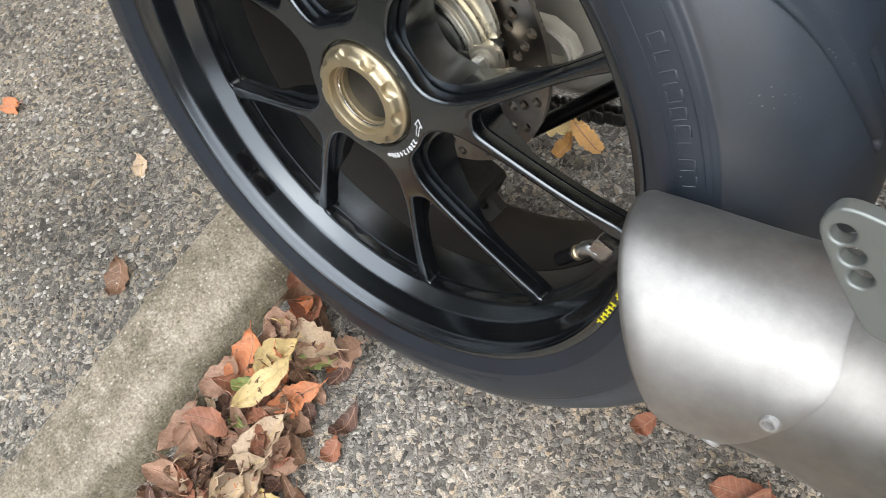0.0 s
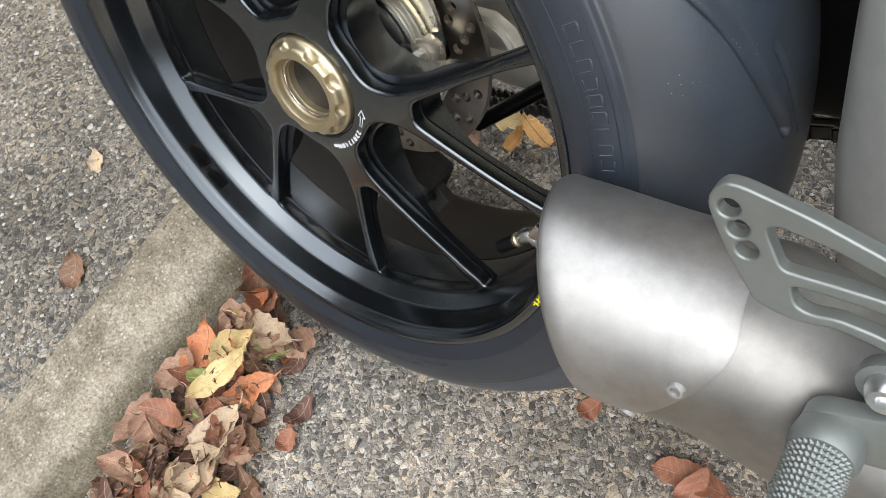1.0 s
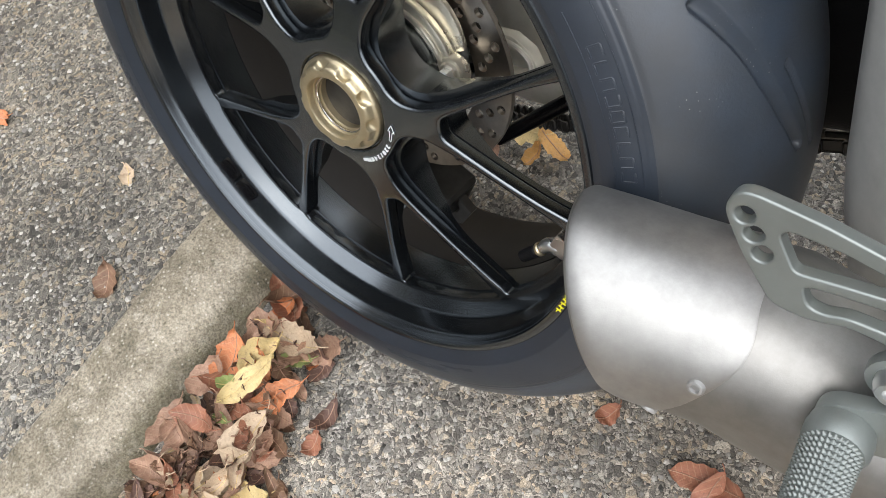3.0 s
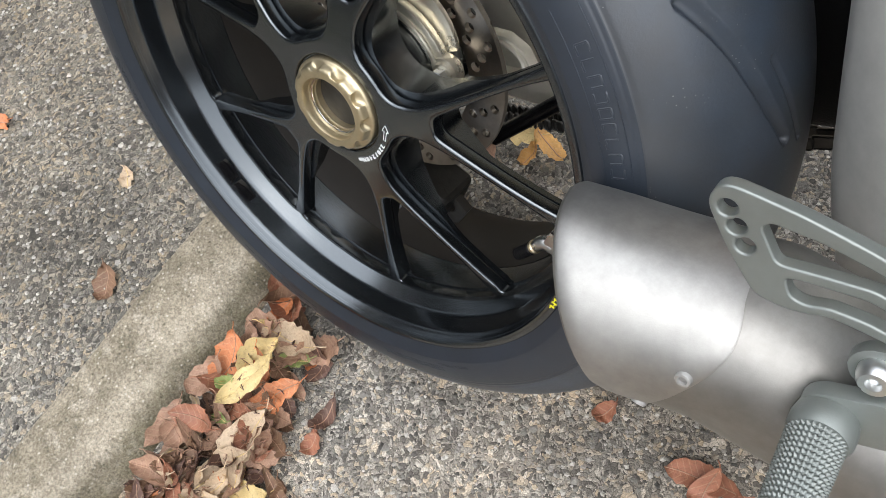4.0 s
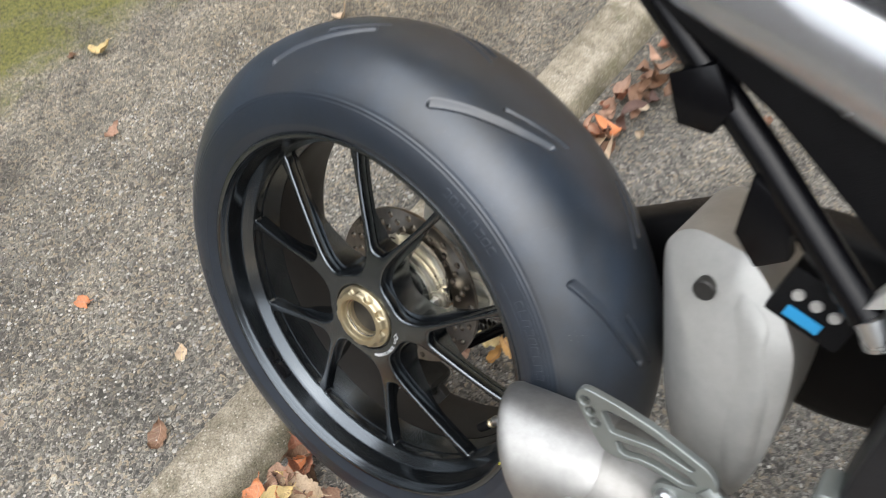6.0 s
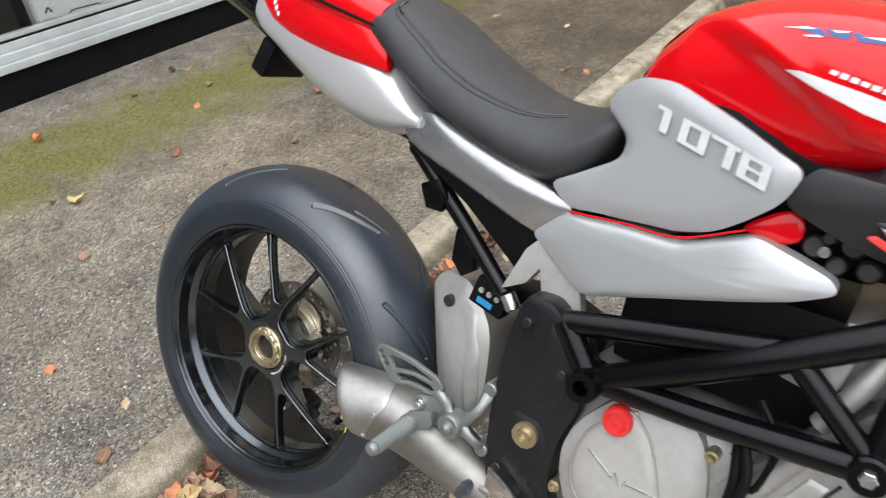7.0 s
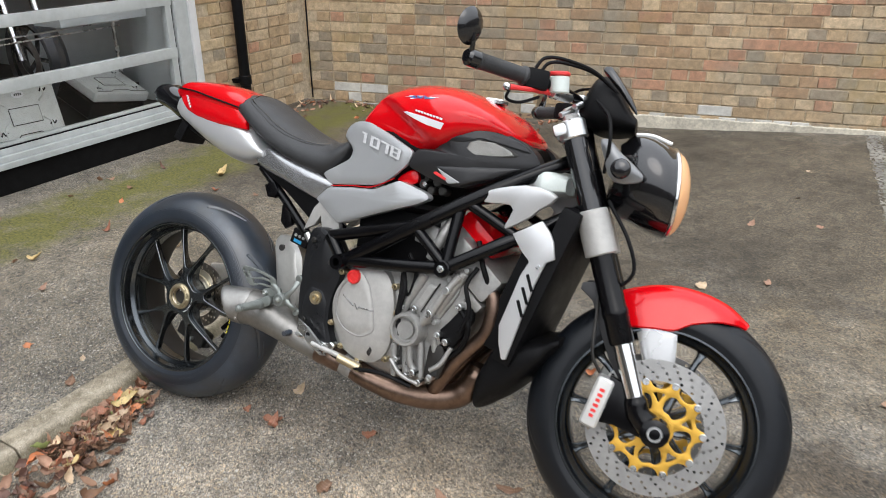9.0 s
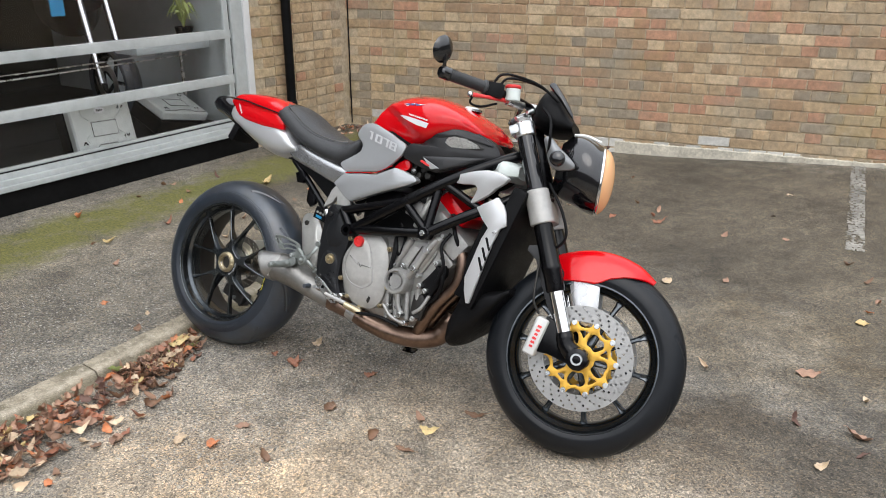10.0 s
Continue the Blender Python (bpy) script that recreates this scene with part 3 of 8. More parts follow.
def lathe(profile, n=64, centre=(0, 0, 0), wave=None, closed=False, bm=None):
    """Turns (radius, along) round the sideways axis."""
    bm = bm or bmesh.new()
    loops = []
    for r, a in profile:
        loop = []
        for k in range(n):
            t = 2 * math.pi * k / n
            q = r + (wave(t, r, a) if wave else 0)
            loop.append(Vector(centre) + Vector((q * math.cos(t), a, q * math.sin(t))))
        loops.append(loop)
    if closed:
        loops.append(loops[0])
    rings(bm, loops, caps=not closed and profile[0][0] > 1e-5)
    if closed:
        bmesh.ops.remove_doubles(bm, verts=bm.verts, dist=1e-6)
    bmesh.ops.recalc_face_normals(bm, faces=bm.faces)
    return bm


def block(size, at=(0, 0, 0), bevel=0.004, turn=None, bm=None, segments=2):
    b = bmesh.new()
    bmesh.ops.create_cube(b, size=1)
    bmesh.ops.scale(b, vec=size, verts=b.verts)
    if bevel:
        bmesh.ops.bevel(b, geom=b.edges[:], offset=bevel, segments=segments, affect="EDGES", profile=0.7)
    if turn is not None:
        b.transform(turn)
    bmesh.ops.translate(b, vec=at, verts=b.verts)
    return join(bm, b)


def join(bm, other):
    """Adds the other bmesh to bm."""
    if bm is None:
        return other
    verts = {v: bm.verts.new(v.co) for v in other.verts}
    for f in other.faces:
        bm.faces.new([verts[v] for v in f.verts])
    other.free()
    return bm


def mirrored(bm):
    b = bm.copy()
    bmesh.ops.scale(b, vec=(1, -1, 1), verts=b.verts)
    bmesh.ops.reverse_faces(b, faces=b.faces)
    return b


def inside(p, poly):
    hit = False
    for (x0, y0), (x1, y1) in zip(poly, poly[1:] + poly[:1]):
        if (y0 > p[1]) != (y1 > p[1]) and p[0] < (x1 - x0) * (p[1] - y0) / (y1 - y0) + x0:
            hit = not hit
    return hit


def plate(outline, v, thick, holes=(), bevel=0.0015, smooth=0, lean=0.0, hole_points=24):
    """A flat plate in the (u, w) plane with holes through it, its middle at sideways place v. A hole: (u, w, radius), or a list of points
    that is rounded. lean: sideways per metre of height."""
    bm = bmesh.new()
    edges = []
    loops = [[(p.x, p.z) for p in spline([(a, 0, b) for a, b in outline], smooth, True)] if smooth else list(outline)]
    for h in holes:
        if isinstance(h, tuple):
            loops.append([(h[0] + h[2] * math.cos(k * math.pi / 8), h[1] + h[2] * math.sin(k * math.pi / 8)) for k in range(16)])
        else:
            loops.append([(p.x, p.z) for p in spline([(a, 0, b) for a, b in h], hole_points, True)] if hole_points else h)
    for loop in loops:
        vs = [bm.verts.new((a, 0, b)) for a, b in loop]
        edges += [bm.edges.new((vs[i], vs[(i + 1) % len(vs)])) for i in range(len(vs))]
    bmesh.ops.triangle_fill(bm, edges=edges, use_beauty=True, use_dissolve=False)
    dead = []
    for f in bm.faces:
        c = f.calc_center_median()
        if any(inside((c.x, c.z), loop) for loop in loops[1:]) or not inside((c.x, c.z), loops[0]):
            dead.append(f)
    bmesh.ops.delete(bm, geom=dead, context="FACES")
    bmesh.ops.recalc_face_normals(bm, faces=bm.faces)
    made = bmesh.ops.extrude_face_region(bm, geom=bm.faces[:])
    bmesh.ops.translate(bm, vec=(0, thick, 0), verts=[g for g in made["geom"] if isinstance(g, bmesh.types.BMVert)])
    bmesh.ops.recalc_face_normals(bm, faces=bm.faces)
    if bevel:
        rim = [e for e in bm.edges if e.is_manifold and e.calc_face_angle() > 1.2]
        bmesh.ops.bevel(bm, geom=rim, offset=bevel, segments=2, affect="EDGES", profile=0.6)
    low = sum(b for a, b in outline) / len(outline)
    for p in bm.verts:
        p.co.y += v - thick / 2 + lean * (p.co.z - low)
    return bm


def rounded(points, r, steps=4):
    """A closed outline with straight sides and rounded corners."""
    pts = [Vector((a_, 0, b_)) for a_, b_ in points]
    out = []
    for i, p in enumerate(pts):
        before, after = pts[i - 1], pts[(i + 1) % len(pts)]
        c0 = p + (before - p).normalized() * min(r, (before - p).length * 0.42)
        c1 = p + (after - p).normalized() * min(r, (after - p).length * 0.42)
        for k in range(steps + 1):
            f = k / steps
            q = c0 * (1 - f) ** 2 + p * (2 * f * (1 - f)) + c1 * f * f
            out.append((q.x, q.z))
        c2 = after + (p - after).normalized() * min(r, (p - after).length * 0.42)
        for f in (0.25, 0.5, 0.75):
            q = c1.lerp(c2, f)
            out.append((q.x, q.z))
    return out


def shell(outline, v_of, bulge=0.012, thick=0.006, n=56, inner=7, smooth=True, power=2.2):
    """A gently domed body panel: outline in (u, w); v_of(u, w) is where its rim lies sideways (right side: minus)."""
    bm = bmesh.new()
    pts = spline([(a, 0, b) for a, b in outline], n, True) if smooth else [Vector((a, 0, b)) for a, b in outline]
    c = sum(pts, Vector()) / len(pts)
    loops = []
    back = [Vector((p.x, v_of(p.x, p.z) + thick, p.z)) for p in pts]
    loops.append(back)
    for k in range(inner + 1):
        s = 1 - k / (inner + 0.35)
        if k == 0:
            s = 1.0
        lift = bulge * (1 - s ** power) + (0.0 if k else -0.0015)
        loops.append([Vector((q.x, v_of(q.x, q.z) - lift, q.z)) for q in (c + (p - c) * s for p in pts)])
    rings(bm, loops, caps=True)
    bmesh.ops.recalc_face_normals(bm, faces=bm.faces)
    return bm


def body(table, n=36, steps=30, power=2.4, low_power=2.4):
    """A body lofted along u. Rows: u, top, bottom, half width, height of the widest place."""
    bm = bmesh.new()
    loops = []
    u0, u1 = table[0][0], table[-1][0]
    for i in range(steps):
        u = u0 + (u1 - u0) * i / (steps - 1)
        top, bottom, half, wide = lerp_table(table, u)
        loop = []
        for k in range(n):
            t = 2 * math.pi * k / n
            cs, sn = math.cos(t), math.sin(t)
            e = power if sn > 0 else low_power
            x = half * math.copysign(abs(cs) ** (2 / e), cs)
            z = wide + (top - wide if sn > 0 else wide - bottom) * math.copysign(abs(sn) ** (2 / e), sn)
            loop.append(Vector((u, x, z)))
        loops.append(loop)
    rings(bm, loops)
    bmesh.ops.recalc_face_normals(bm, faces=bm.faces)
    return bm


def part(name, bm, mat, parent=None, label="", angle=38):
    """One mesh, linked under its thing or part."""
    data = bpy.data.meshes.new(name)
    for f in bm.faces:
        f.smooth = True
    bm.to_mesh(data)
    bm.free()
    data.set_sharp_from_angle(angle=radians(angle))
    data.materials.append(mat)
    ob = new(name, data)
    if parent is not None:
        ob.parent = parent
    return tagged(ob, label)


def both(name, make, mat, parent, label=""):
    """The same part on both sides of the motorcycle."""
    bm = make()
    other = mirrored(bm)
    return part(name, bm, mat, parent, label), part(name, other, mat, parent, label)


def bars(width, height, count, bar=0.55):
    """A row of plain upright bars in the (x, z) plane that stands for writing."""
    bm = bmesh.new()
    step = width / count
    for i in range(count):
        join(bm, block((step * bar, 0.0006, height * (1.0 if i % 3 else 0.85)), ((i + 0.5) * step - width / 2, 0, 0), 0))
    return bm


def lettering(text, size):
    """Raised flat letters in the (x, z) plane, seen from the right-hand side, centred."""
    curve = bpy.data.curves.new("letters", "FONT")
    curve.body, curve.size, curve.extrude = text, size, 0.0004
    curve.align_x, curve.align_y = "CENTER", "CENTER"
    ob = bpy.data.objects.new("letters", curve)
    data = bpy.data.meshes.new_from_object(ob)
    bm = bmesh.new()
    bm.from_mesh(data)
    bpy.data.objects.remove(ob)
    bpy.data.curves.remove(curve)
    bpy.data.meshes.remove(data)
    bm.transform(pose(0, 0, 0, 90, 0, 0))
    return bm


# ---------------- ground, kerb, walls ----------------
def thing(name, label, category, kind="", group=""):
    ob = new(name)
    ob.empty_display_size = 0.1
    return tagged(ob, label, category, group, kind)


KERB = 0.045          # how far the path lies above the lot


def kerb_x(y):
    return -0.243 - 0.04 * (y - 0.2)


def sheet(xs, ys, height):
    bm = bmesh.new()
    grid = [[bm.verts.new((x if not callable(x) else x(y), y, height(x if not callable(x) else x(y), y))) for x in xs] for y in ys]
    for r0, r1 in zip(grid, grid[1:]):
        for i in range(len(xs) - 1):
            bm.faces.new((r0[i], r0[i + 1], r1[i + 1], r1[i]))
    return bm


def fall(x, y):
    """The lot's height, shaped to fit the camera's view: towards the back wall, and a rise under the front wheel."""
    g = lerp_table([(-3.0, 0.0), (-2.2, 0.0), (0.25, -0.035), (1.7, 0.022), (3.0, 0.03), (6.0, 0.03)], max(-3.0, min(6.0, x)))[0]
    rise = 0.0105 * math.exp(-((x - 1.42) / 0.34) ** 2 - (y / 0.34) ** 2)
    return g * max(0.0, min(1.0, (y - 1.9) / 1.9)) + rise


steps_x = [-60, -20, -8] + [-4 + 0.4 * k for k in range(10)] + [0.1 * k for k in range(28)] + [2.8 + 0.4 * k for k in range(14)] + [12, 30, 60]
steps_y = [-60, -20, -8, -3] + [-1.2 + 0.1 * k for k in range(26)] + [1.6 + 0.4 * k for k in range(12)] + [8, 20, 60]
lot = sheet(steps_x, steps_y, fall)
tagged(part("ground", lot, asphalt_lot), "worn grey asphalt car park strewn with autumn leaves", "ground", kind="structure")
path = bmesh.new()
ys = [-12 + i for i in range(17)]
ys[-1] = 3.35
top = [path.verts.new((kerb_x(y), y, KERB)) for y in ys]
west = [path.verts.new((-2.25, y, 0.012)) for y in ys]
for i in range(len(ys) - 1):
    path.faces.new((west[i], top[i], top[i + 1], west[i + 1]))
tagged(part("pavement", path, asphalt_path), "raised asphalt path with a mossy strip beside the shop", "pavement", kind="structure")


def kerb_stone(y0, y1):
    """One length of precast kerb with a rounded, worn front edge."""
    bm = bmesh.new()
    loops = []
    section = [(-0.020, -0.10), (-0.020, KERB + 0.001), (-0.014, KERB + 0.005), (0.010, KERB + 0.0055), (0.035, KERB + 0.0045), (0.052, KERB + 0.003), (0.062, KERB + 0.001), (0.070, KERB - 0.003), (0.076, KERB - 0.009), (0.080, KERB - 0.018), (0.086, KERB - 0.032), (0.092, 0.0), (0.096, -0.10)]
    steps = 90
    for i in range(steps + 1):
        y = y0 + (y1 - y0) * i / steps
        inset = 0.003 if i in (0, steps) else 0.0
        loops.append([Vector((kerb_x(y) + a - (inset if a > 0.05 else 0) + (0.0060 * noise.noise((y * 11, a * 30, 3)) + 0.0028 * noise.noise((y * 45, b * 90, 5)) if a > 0.03 and b > 0.005 else 0), y,
                              b - (inset if b > 0 else 0) + (0.0030 * noise.noise((y * 17, a * 40, 9)) + 0.0016 * noise.noise((y * 60, a * 90, 2)) if b > 0 else 0))) for a, b in section])
    rings(bm, loops)
    worn = bm.verts.layers.float.new("wear")
    front_tone = bm.verts.layers.float.new("algae")
    for v in bm.verts:
        a = v.co.x - kerb_x(v.co.y)
        v[worn] = max(0.0, 1 - abs(a - 0.058) / 0.026)
        v[front_tone] = max(0.0, min(1.0, (a - 0.070) / 0.010))
    return bm


kerb = tagged(thing("kerb", "weathered concrete kerb edging with a worn front edge", "kerb", kind="structure"))
y = -6.0
while y < 3.2:
    part("kerb_stone", kerb_stone(y + 0.003, min(y + 0.912, 3.25)), concrete, kerb)
    y += 0.915

# painted bay lines
bmp = sheet([-0.045 + 0.09 * k / 11 for k in range(12)], [-0.92 + 1.84 * k / 180 for k in range(181)], lambda x, y: 0)
# traffic has worn chips out of the paint
gone = []
for f in bmp.faces:
    q = f.calc_center_median()
    if noise.noise((q.x * 55, q.y * 40, 4)) + 0.5 * noise.noise((q.x * 9, q.y * 6, 8)) + 6 * (abs(q.x) - 0.04) > 0.06:
        gone.append(f)
bmesh.ops.delete(bmp, geom=gone, context="FACES")
bmp.transform(pose(1.872, 3.29, 0, 0, 0, 5.6))
for v in bmp.verts:
    v.co.z = fall(v.co.x, v.co.y) + 0.004
    v.co.x += 0.006 * noise.noise((v.co.x * 30, v.co.y * 9, 1))
tagged(part("bay_line", bmp, bay_paint), "worn white painted parking bay line on asphalt", "line", kind="structure")

BACK0, BACK1 = Vector((-2.2, 3.40)), Vector((6.5, 5.10))     # foot of the back wall
back_dir = (BACK1 - BACK0).normalized()
back_angle = math.degrees(math.atan2(back_dir.y, back_dir.x))
SHOP_X = -2.18        # shop front and side wall
BRICK, COURSE = (0.215, 0.102, 0.065), 0.075


def wall_block(name, length, height, at, angle, label):
    bm = block((length, 0.20, height), (length / 2, 0.105, height / 2 - 0.1), 0)
    ob = part(name, bm, mortar)
    ob.matrix_world = pose(*at, 0, 0, angle)
    return tagged(ob, label, "wall", kind="structure")


wall_north = wall_block("wall_north", 9.2, 3.6, (BACK0.x, BACK0.y, 0), back_angle, "weathered stock brick wall in tan, red and grey bricks")
wall_west = wall_block("wall_west", 1.16, 3.6, (SHOP_X, 2.285, 0), 90, "tan brick return wall beside the shop window")
# unseen walls added behind the camera to cut low sky light and darken reflections
for name, length, at, angle in (("wall_south", 34.0, (20.0, -9.0, 0), 180), ("wall_east", 26.0, (13.0, 12.0, 0), -90)):
    bm = block((length, 0.3, 3.4), (length / 2, 0.15, 1.7), 0)
    ob = part(name, bm, far_brick)
    ob.matrix_world = pose(*at, 0, 0, angle)
    tagged(ob, "unseen plain wall added to cut low sky light", "wall", kind="structure")


# ---------------- the motorcycle ----------------
# u forward, v to the left, w up in its own upright plane; it leans over to its left on the side stand
bike = thing("motorcycle", "red, silver and grey naked sports motorcycle leaning on its side stand", "motorcycle")
bike.matrix_world = pose(0.0017, -0.0473, -0.0001, 0, 0, 2.0) @ pose(0, 0, 0, -20.0, 0, 0)

# ----- rear wheel -----
RW = (0.0, 0.0, 0.317)
FW = (1.425, 0.0, 0.308)


def tyre_mesh(crown, half, bead, bead_half, grooves, n=560, m=56, power=2.1):
    """A road tyre with its tread grooves sunk in. grooves(angle, v): depth."""
    prof = []
    for k in range(m + 1):
        t = math.pi * k / m
        cs, sn = math.cos(t), math.sin(t)
        a = -half * math.copysign(abs(cs) ** (2 / power), cs)
        lift = abs(sn) ** (2 / power)
        base = bead + 0.018
        prof.append((base + (crown - base) * lift, a))
    prof = [(bead, -bead_half), (bead + 0.006, -bead_half - 0.001)] + prof + [(bead + 0.006, bead_half + 0.001), (bead, bead_half)]
    ang = np.arange(n) * 2 * np.pi / n
    r = np.array([p[0] for p in prof])[:, None] + 0 * ang[None]
    a = np.array([p[1] for p in prof])[:, None] + 0 * ang[None]
    r = r - grooves(ang[None] + 0 * a, a, r)
    verts = np.stack([r * np.cos(ang), a, r * np.sin(ang)], -1).reshape(-1, 3)
    rows = len(prof)
    i, j = np.meshgrid(np.arange(rows - 1), np.arange(n), indexing="ij")
    jn = (j + 1) % n
    faces = np.stack([i * n + j, i * n + jn, (i + 1) * n + jn, (i + 1) * n + j], -1).reshape(-1, 4)
    data = bpy.data.meshes.new("tyre")
    data.from_pydata(verts.tolist(), [], faces.tolist())
    bm = bmesh.new()
    bm.from_mesh(data)
    bpy.data.meshes.remove(data)
    bmesh.ops.recalc_face_normals(bm, faces=bm.faces)
    return bm


def groove_field(count, strokes, width, depth, crown, sidewall):
    """Grooves as strokes (angle0, v0, angle1, v1) in degrees and metres, repeated round the tyre on both sides."""
    step = 2 * np.pi / count

    def field(ang, v, r):
        out = np.zeros_like(ang)
        for side in (-1, 1):
            for a0, v0, a1, v1, wd in strokes:
                shift = 0.5 * step if side > 0 else 0.0
                p0, p1 = np.array([radians(a0) * crown, v0]), np.array([radians(a1) * crown, v1])
                s = (ang + shift) % step
                for wrap in (-step, 0, step):
                    x, yv = (s + wrap) * crown, side * v
                    d = p1 - p0
                    f = np.clip(((x - p0[0]) * d[0] + (yv - p0[1]) * d[1]) / (d @ d), 0, 1)
                    dist = np.hypot(x - p0[0] - f * d[0], yv - p0[1] - f * d[1])
                    out = np.maximum(out, depth * min(1.0, wd / 0.004) * np.clip((wd - dist) / (wd * 0.85), 0, 1) ** 0.7)
        for edge in sidewall:
            out = np.maximum(out, 0.0014 * np.clip(1 - np.abs(r - edge) / 0.0018, 0, 1) * (np.abs(v) > 0.04))
        return out
    return field


rear_wheel = part("rear_wheel", lathe([(0.228, -0.088), (0.2258, -0.0912), (0.2240, -0.0918), (0.2218, -0.0916), (0.2202, -0.0905), (0.2192, -0.0880), (0.2184, -0.0850), (0.2176, -0.0832), (0.2168, -0.0818), (0.2165, -0.0795), (0.2160, -0.0740), (0.2150, -0.0640), (0.2144, -0.0612), (0.2134, -0.0594),
    (0.2108, -0.0548), (0.2078, -0.0496), (0.2068, -0.0476), (0.2059, -0.0462), (0.2052, -0.0440), (0.2046, -0.036), (0.2042, -0.02), (0.2042, 0.02), (0.2050, 0.040), (0.2085, 0.066), (0.2178, 0.086), (0.2205, 0.091), (0.225, 0.0915), (0.228, 0.088),
    (0.222, 0.076), (0.2125, 0.064), (0.2075, 0.036), (0.2068, 0.0), (0.2080, -0.036), (0.2180, -0.062), (0.2225, -0.078)], 160, closed=True), wheel_black, bike, "forged black wheel rim", angle=24)
rear_wheel.location = RW
part("tyre", tyre_mesh(0.319, 0.097, 0.219, 0.088, groove_field(9, [(16.2, 0.0238, 20.8, 0.0371, 0.0040), (20.8, 0.0371, 25.5, 0.0478, 0.0042), (25.5, 0.0478, 29.6, 0.0562, 0.0042), (29.6, 0.0562, 35.36, 0.0692, 0.0042), (25.6, 0.0320, 21.2, 0.0220, 0.0022), (21.2, 0.0220, 14.9, 0.0078, 0.0022)], 0.0043, 0.0044, 0.31, (0.2285, 0.2325, 0.2375, 0.2650, 0.2685)), 1700, 280),
     rubber, rear_wheel, "wide black road tyre with curved tread grooves", angle=50).data.materials.append(sidewall_rubber)
rear_tyre = rear_wheel.children[0].data
rear_tyre.polygons.foreach_set("material_index", [1 if math.hypot(f.center.x, f.center.z) < 0.2668 else 0 for f in rear_tyre.polygons])


def spoke(r0, r1, widths, fronts, backs, steps=14):
    """A tapered spoke along +x of the wheel, flared at both roots."""
    loops = []
    for i in range(steps):
        f = i / (steps - 1)
        r = r0 + (r1 - r0) * f
        (hw,) = lerp_table(widths, f)
        (fr,) = lerp_table(fronts, f)
        (bk,) = lerp_table(backs, f)
        c = min(hw * 0.35, 0.003)
        loops.append([Vector((r, a, z)) for a, z in ((fr + c, -hw), (fr, -hw + c), (fr + 0.002, -hw * 0.4), (fr + 0.002, hw * 0.4), (fr, hw - c), (fr + c, hw), (bk, hw * 0.62), (bk, -hw * 0.62))])
    return rings(bmesh.new(), loops)


def polar(r, degrees):
    return (r * math.cos(radians(degrees)), r * math.sin(radians(degrees)))


def spider_openings(ledge=0.0):
    """Five wide windows between the forked arms and five narrow ones inside the forks. ledge: how far the lower step stands out into the wide ones."""
    fork = [(0.0930, 5.0), (0.1050, 8.3), (0.1200, 11.0), (0.1350, 13.0), (0.1500, 14.5), (0.1700, 15.8), (0.1850, 16.3), (0.1960, 16.5), (0.2046, 16.2), (0.2049, 8.0), (0.2049, 4.0)]
    wide = [(0.0535, 4.0), (0.0543, 13.0), (0.0585, 20.5), (0.0660, 24.6), (0.0775, 26.2), (0.0900, 25.2), (0.1050, 23.5), (0.1200, 21.7), (0.1450, 19.5), (0.1650, 18.0), (0.1820, 17.0), (0.1950, 16.1), (0.2046, 15.4), (0.2049, 8.0), (0.2049, 4.0)]
    out = []
    for k in range(5):
        mid = 10 - 72 * k
        out.append([polar(0.0905, mid)] + [polar(r, mid + a) for r, a in fork] + [polar(r, mid - a) for r, a in reversed(fork)])
        mid -= 36
        eased = [(r + ledge * max(0.0, 1 - r / 0.075), a - math.degrees(ledge * max(0.0, min(1.0, (0.150 - r) / 0.03)) / r)) for r, a in wide]
        out.append([polar(r, mid + a) for r, a in eased] + [polar(r, mid - a) for r, a in reversed(eased)])
    return out


def spider(depth, thick, bevel, ledge, r_out):
    """One step of the spoked centre; its face falls back from the hub to the rim."""
    bm = plate([polar(r_out, 3 * k) for k in range(120)], depth + thick / 2, thick, holes=spider_openings(ledge) + [[polar(0.0405, 10 * k) for k in range(36)]], bevel=bevel, hole_points=84)
    for p in bm.verts:
        r = math.hypot(p.co.x, p.co.z)
        if p.co.y > depth + thick * 0.6:
            p.co.y -= 1.45 * max(0.0, thick - 0.0125) * min(1.0, max(0.0, (r - 0.066) / 0.060))
        p.co.y += 0.018 * min(1.1, max(0.0, (r - 0.050) / 0.150))
    return bm


spokes = part("wheel_spokes", spider(-0.0680, 0.0125, 0.0026, 0.0, 0.2058), wheel_black, rear_wheel, "ten forged black spokes in five forked pairs", angle=62)
rounding = spokes.modifiers.new("rounded_edges", "WEIGHTED_NORMAL")
rounding.keep_sharp, rounding.weight = True, 90
part("spoke_web", spider(-0.0558, 0.030, 0.0, 0.0065, 0.2052), wheel_black, spokes, angle=28)
# thin sheet whose brown-black colour stands for shade and ground reflection in the rim
part("barrel_lining", lathe([(0.2038, -0.006), (0.2032, -0.004), (0.2032, 0.020), (0.2040, 0.040), (0.2074, 0.066), (0.2166, 0.0855), (0.2172, 0.0855), (0.2080, 0.066), (0.2044, 0.040), (0.2036, 0.020), (0.2038, -0.004)], 96, closed=True), barrel_black, rear_wheel, "inside of the rim, coloured brown-black for its shade")
part("hub", lathe([(0.0, 0.03), (0.050, 0.03), (0.0525, 0.02), (0.0515, -0.045), (0.0405, -0.0650), (0.0395, -0.0650), (0.0395, -0.055), (0.0, -0.050)], 72), wheel_black, rear_wheel)


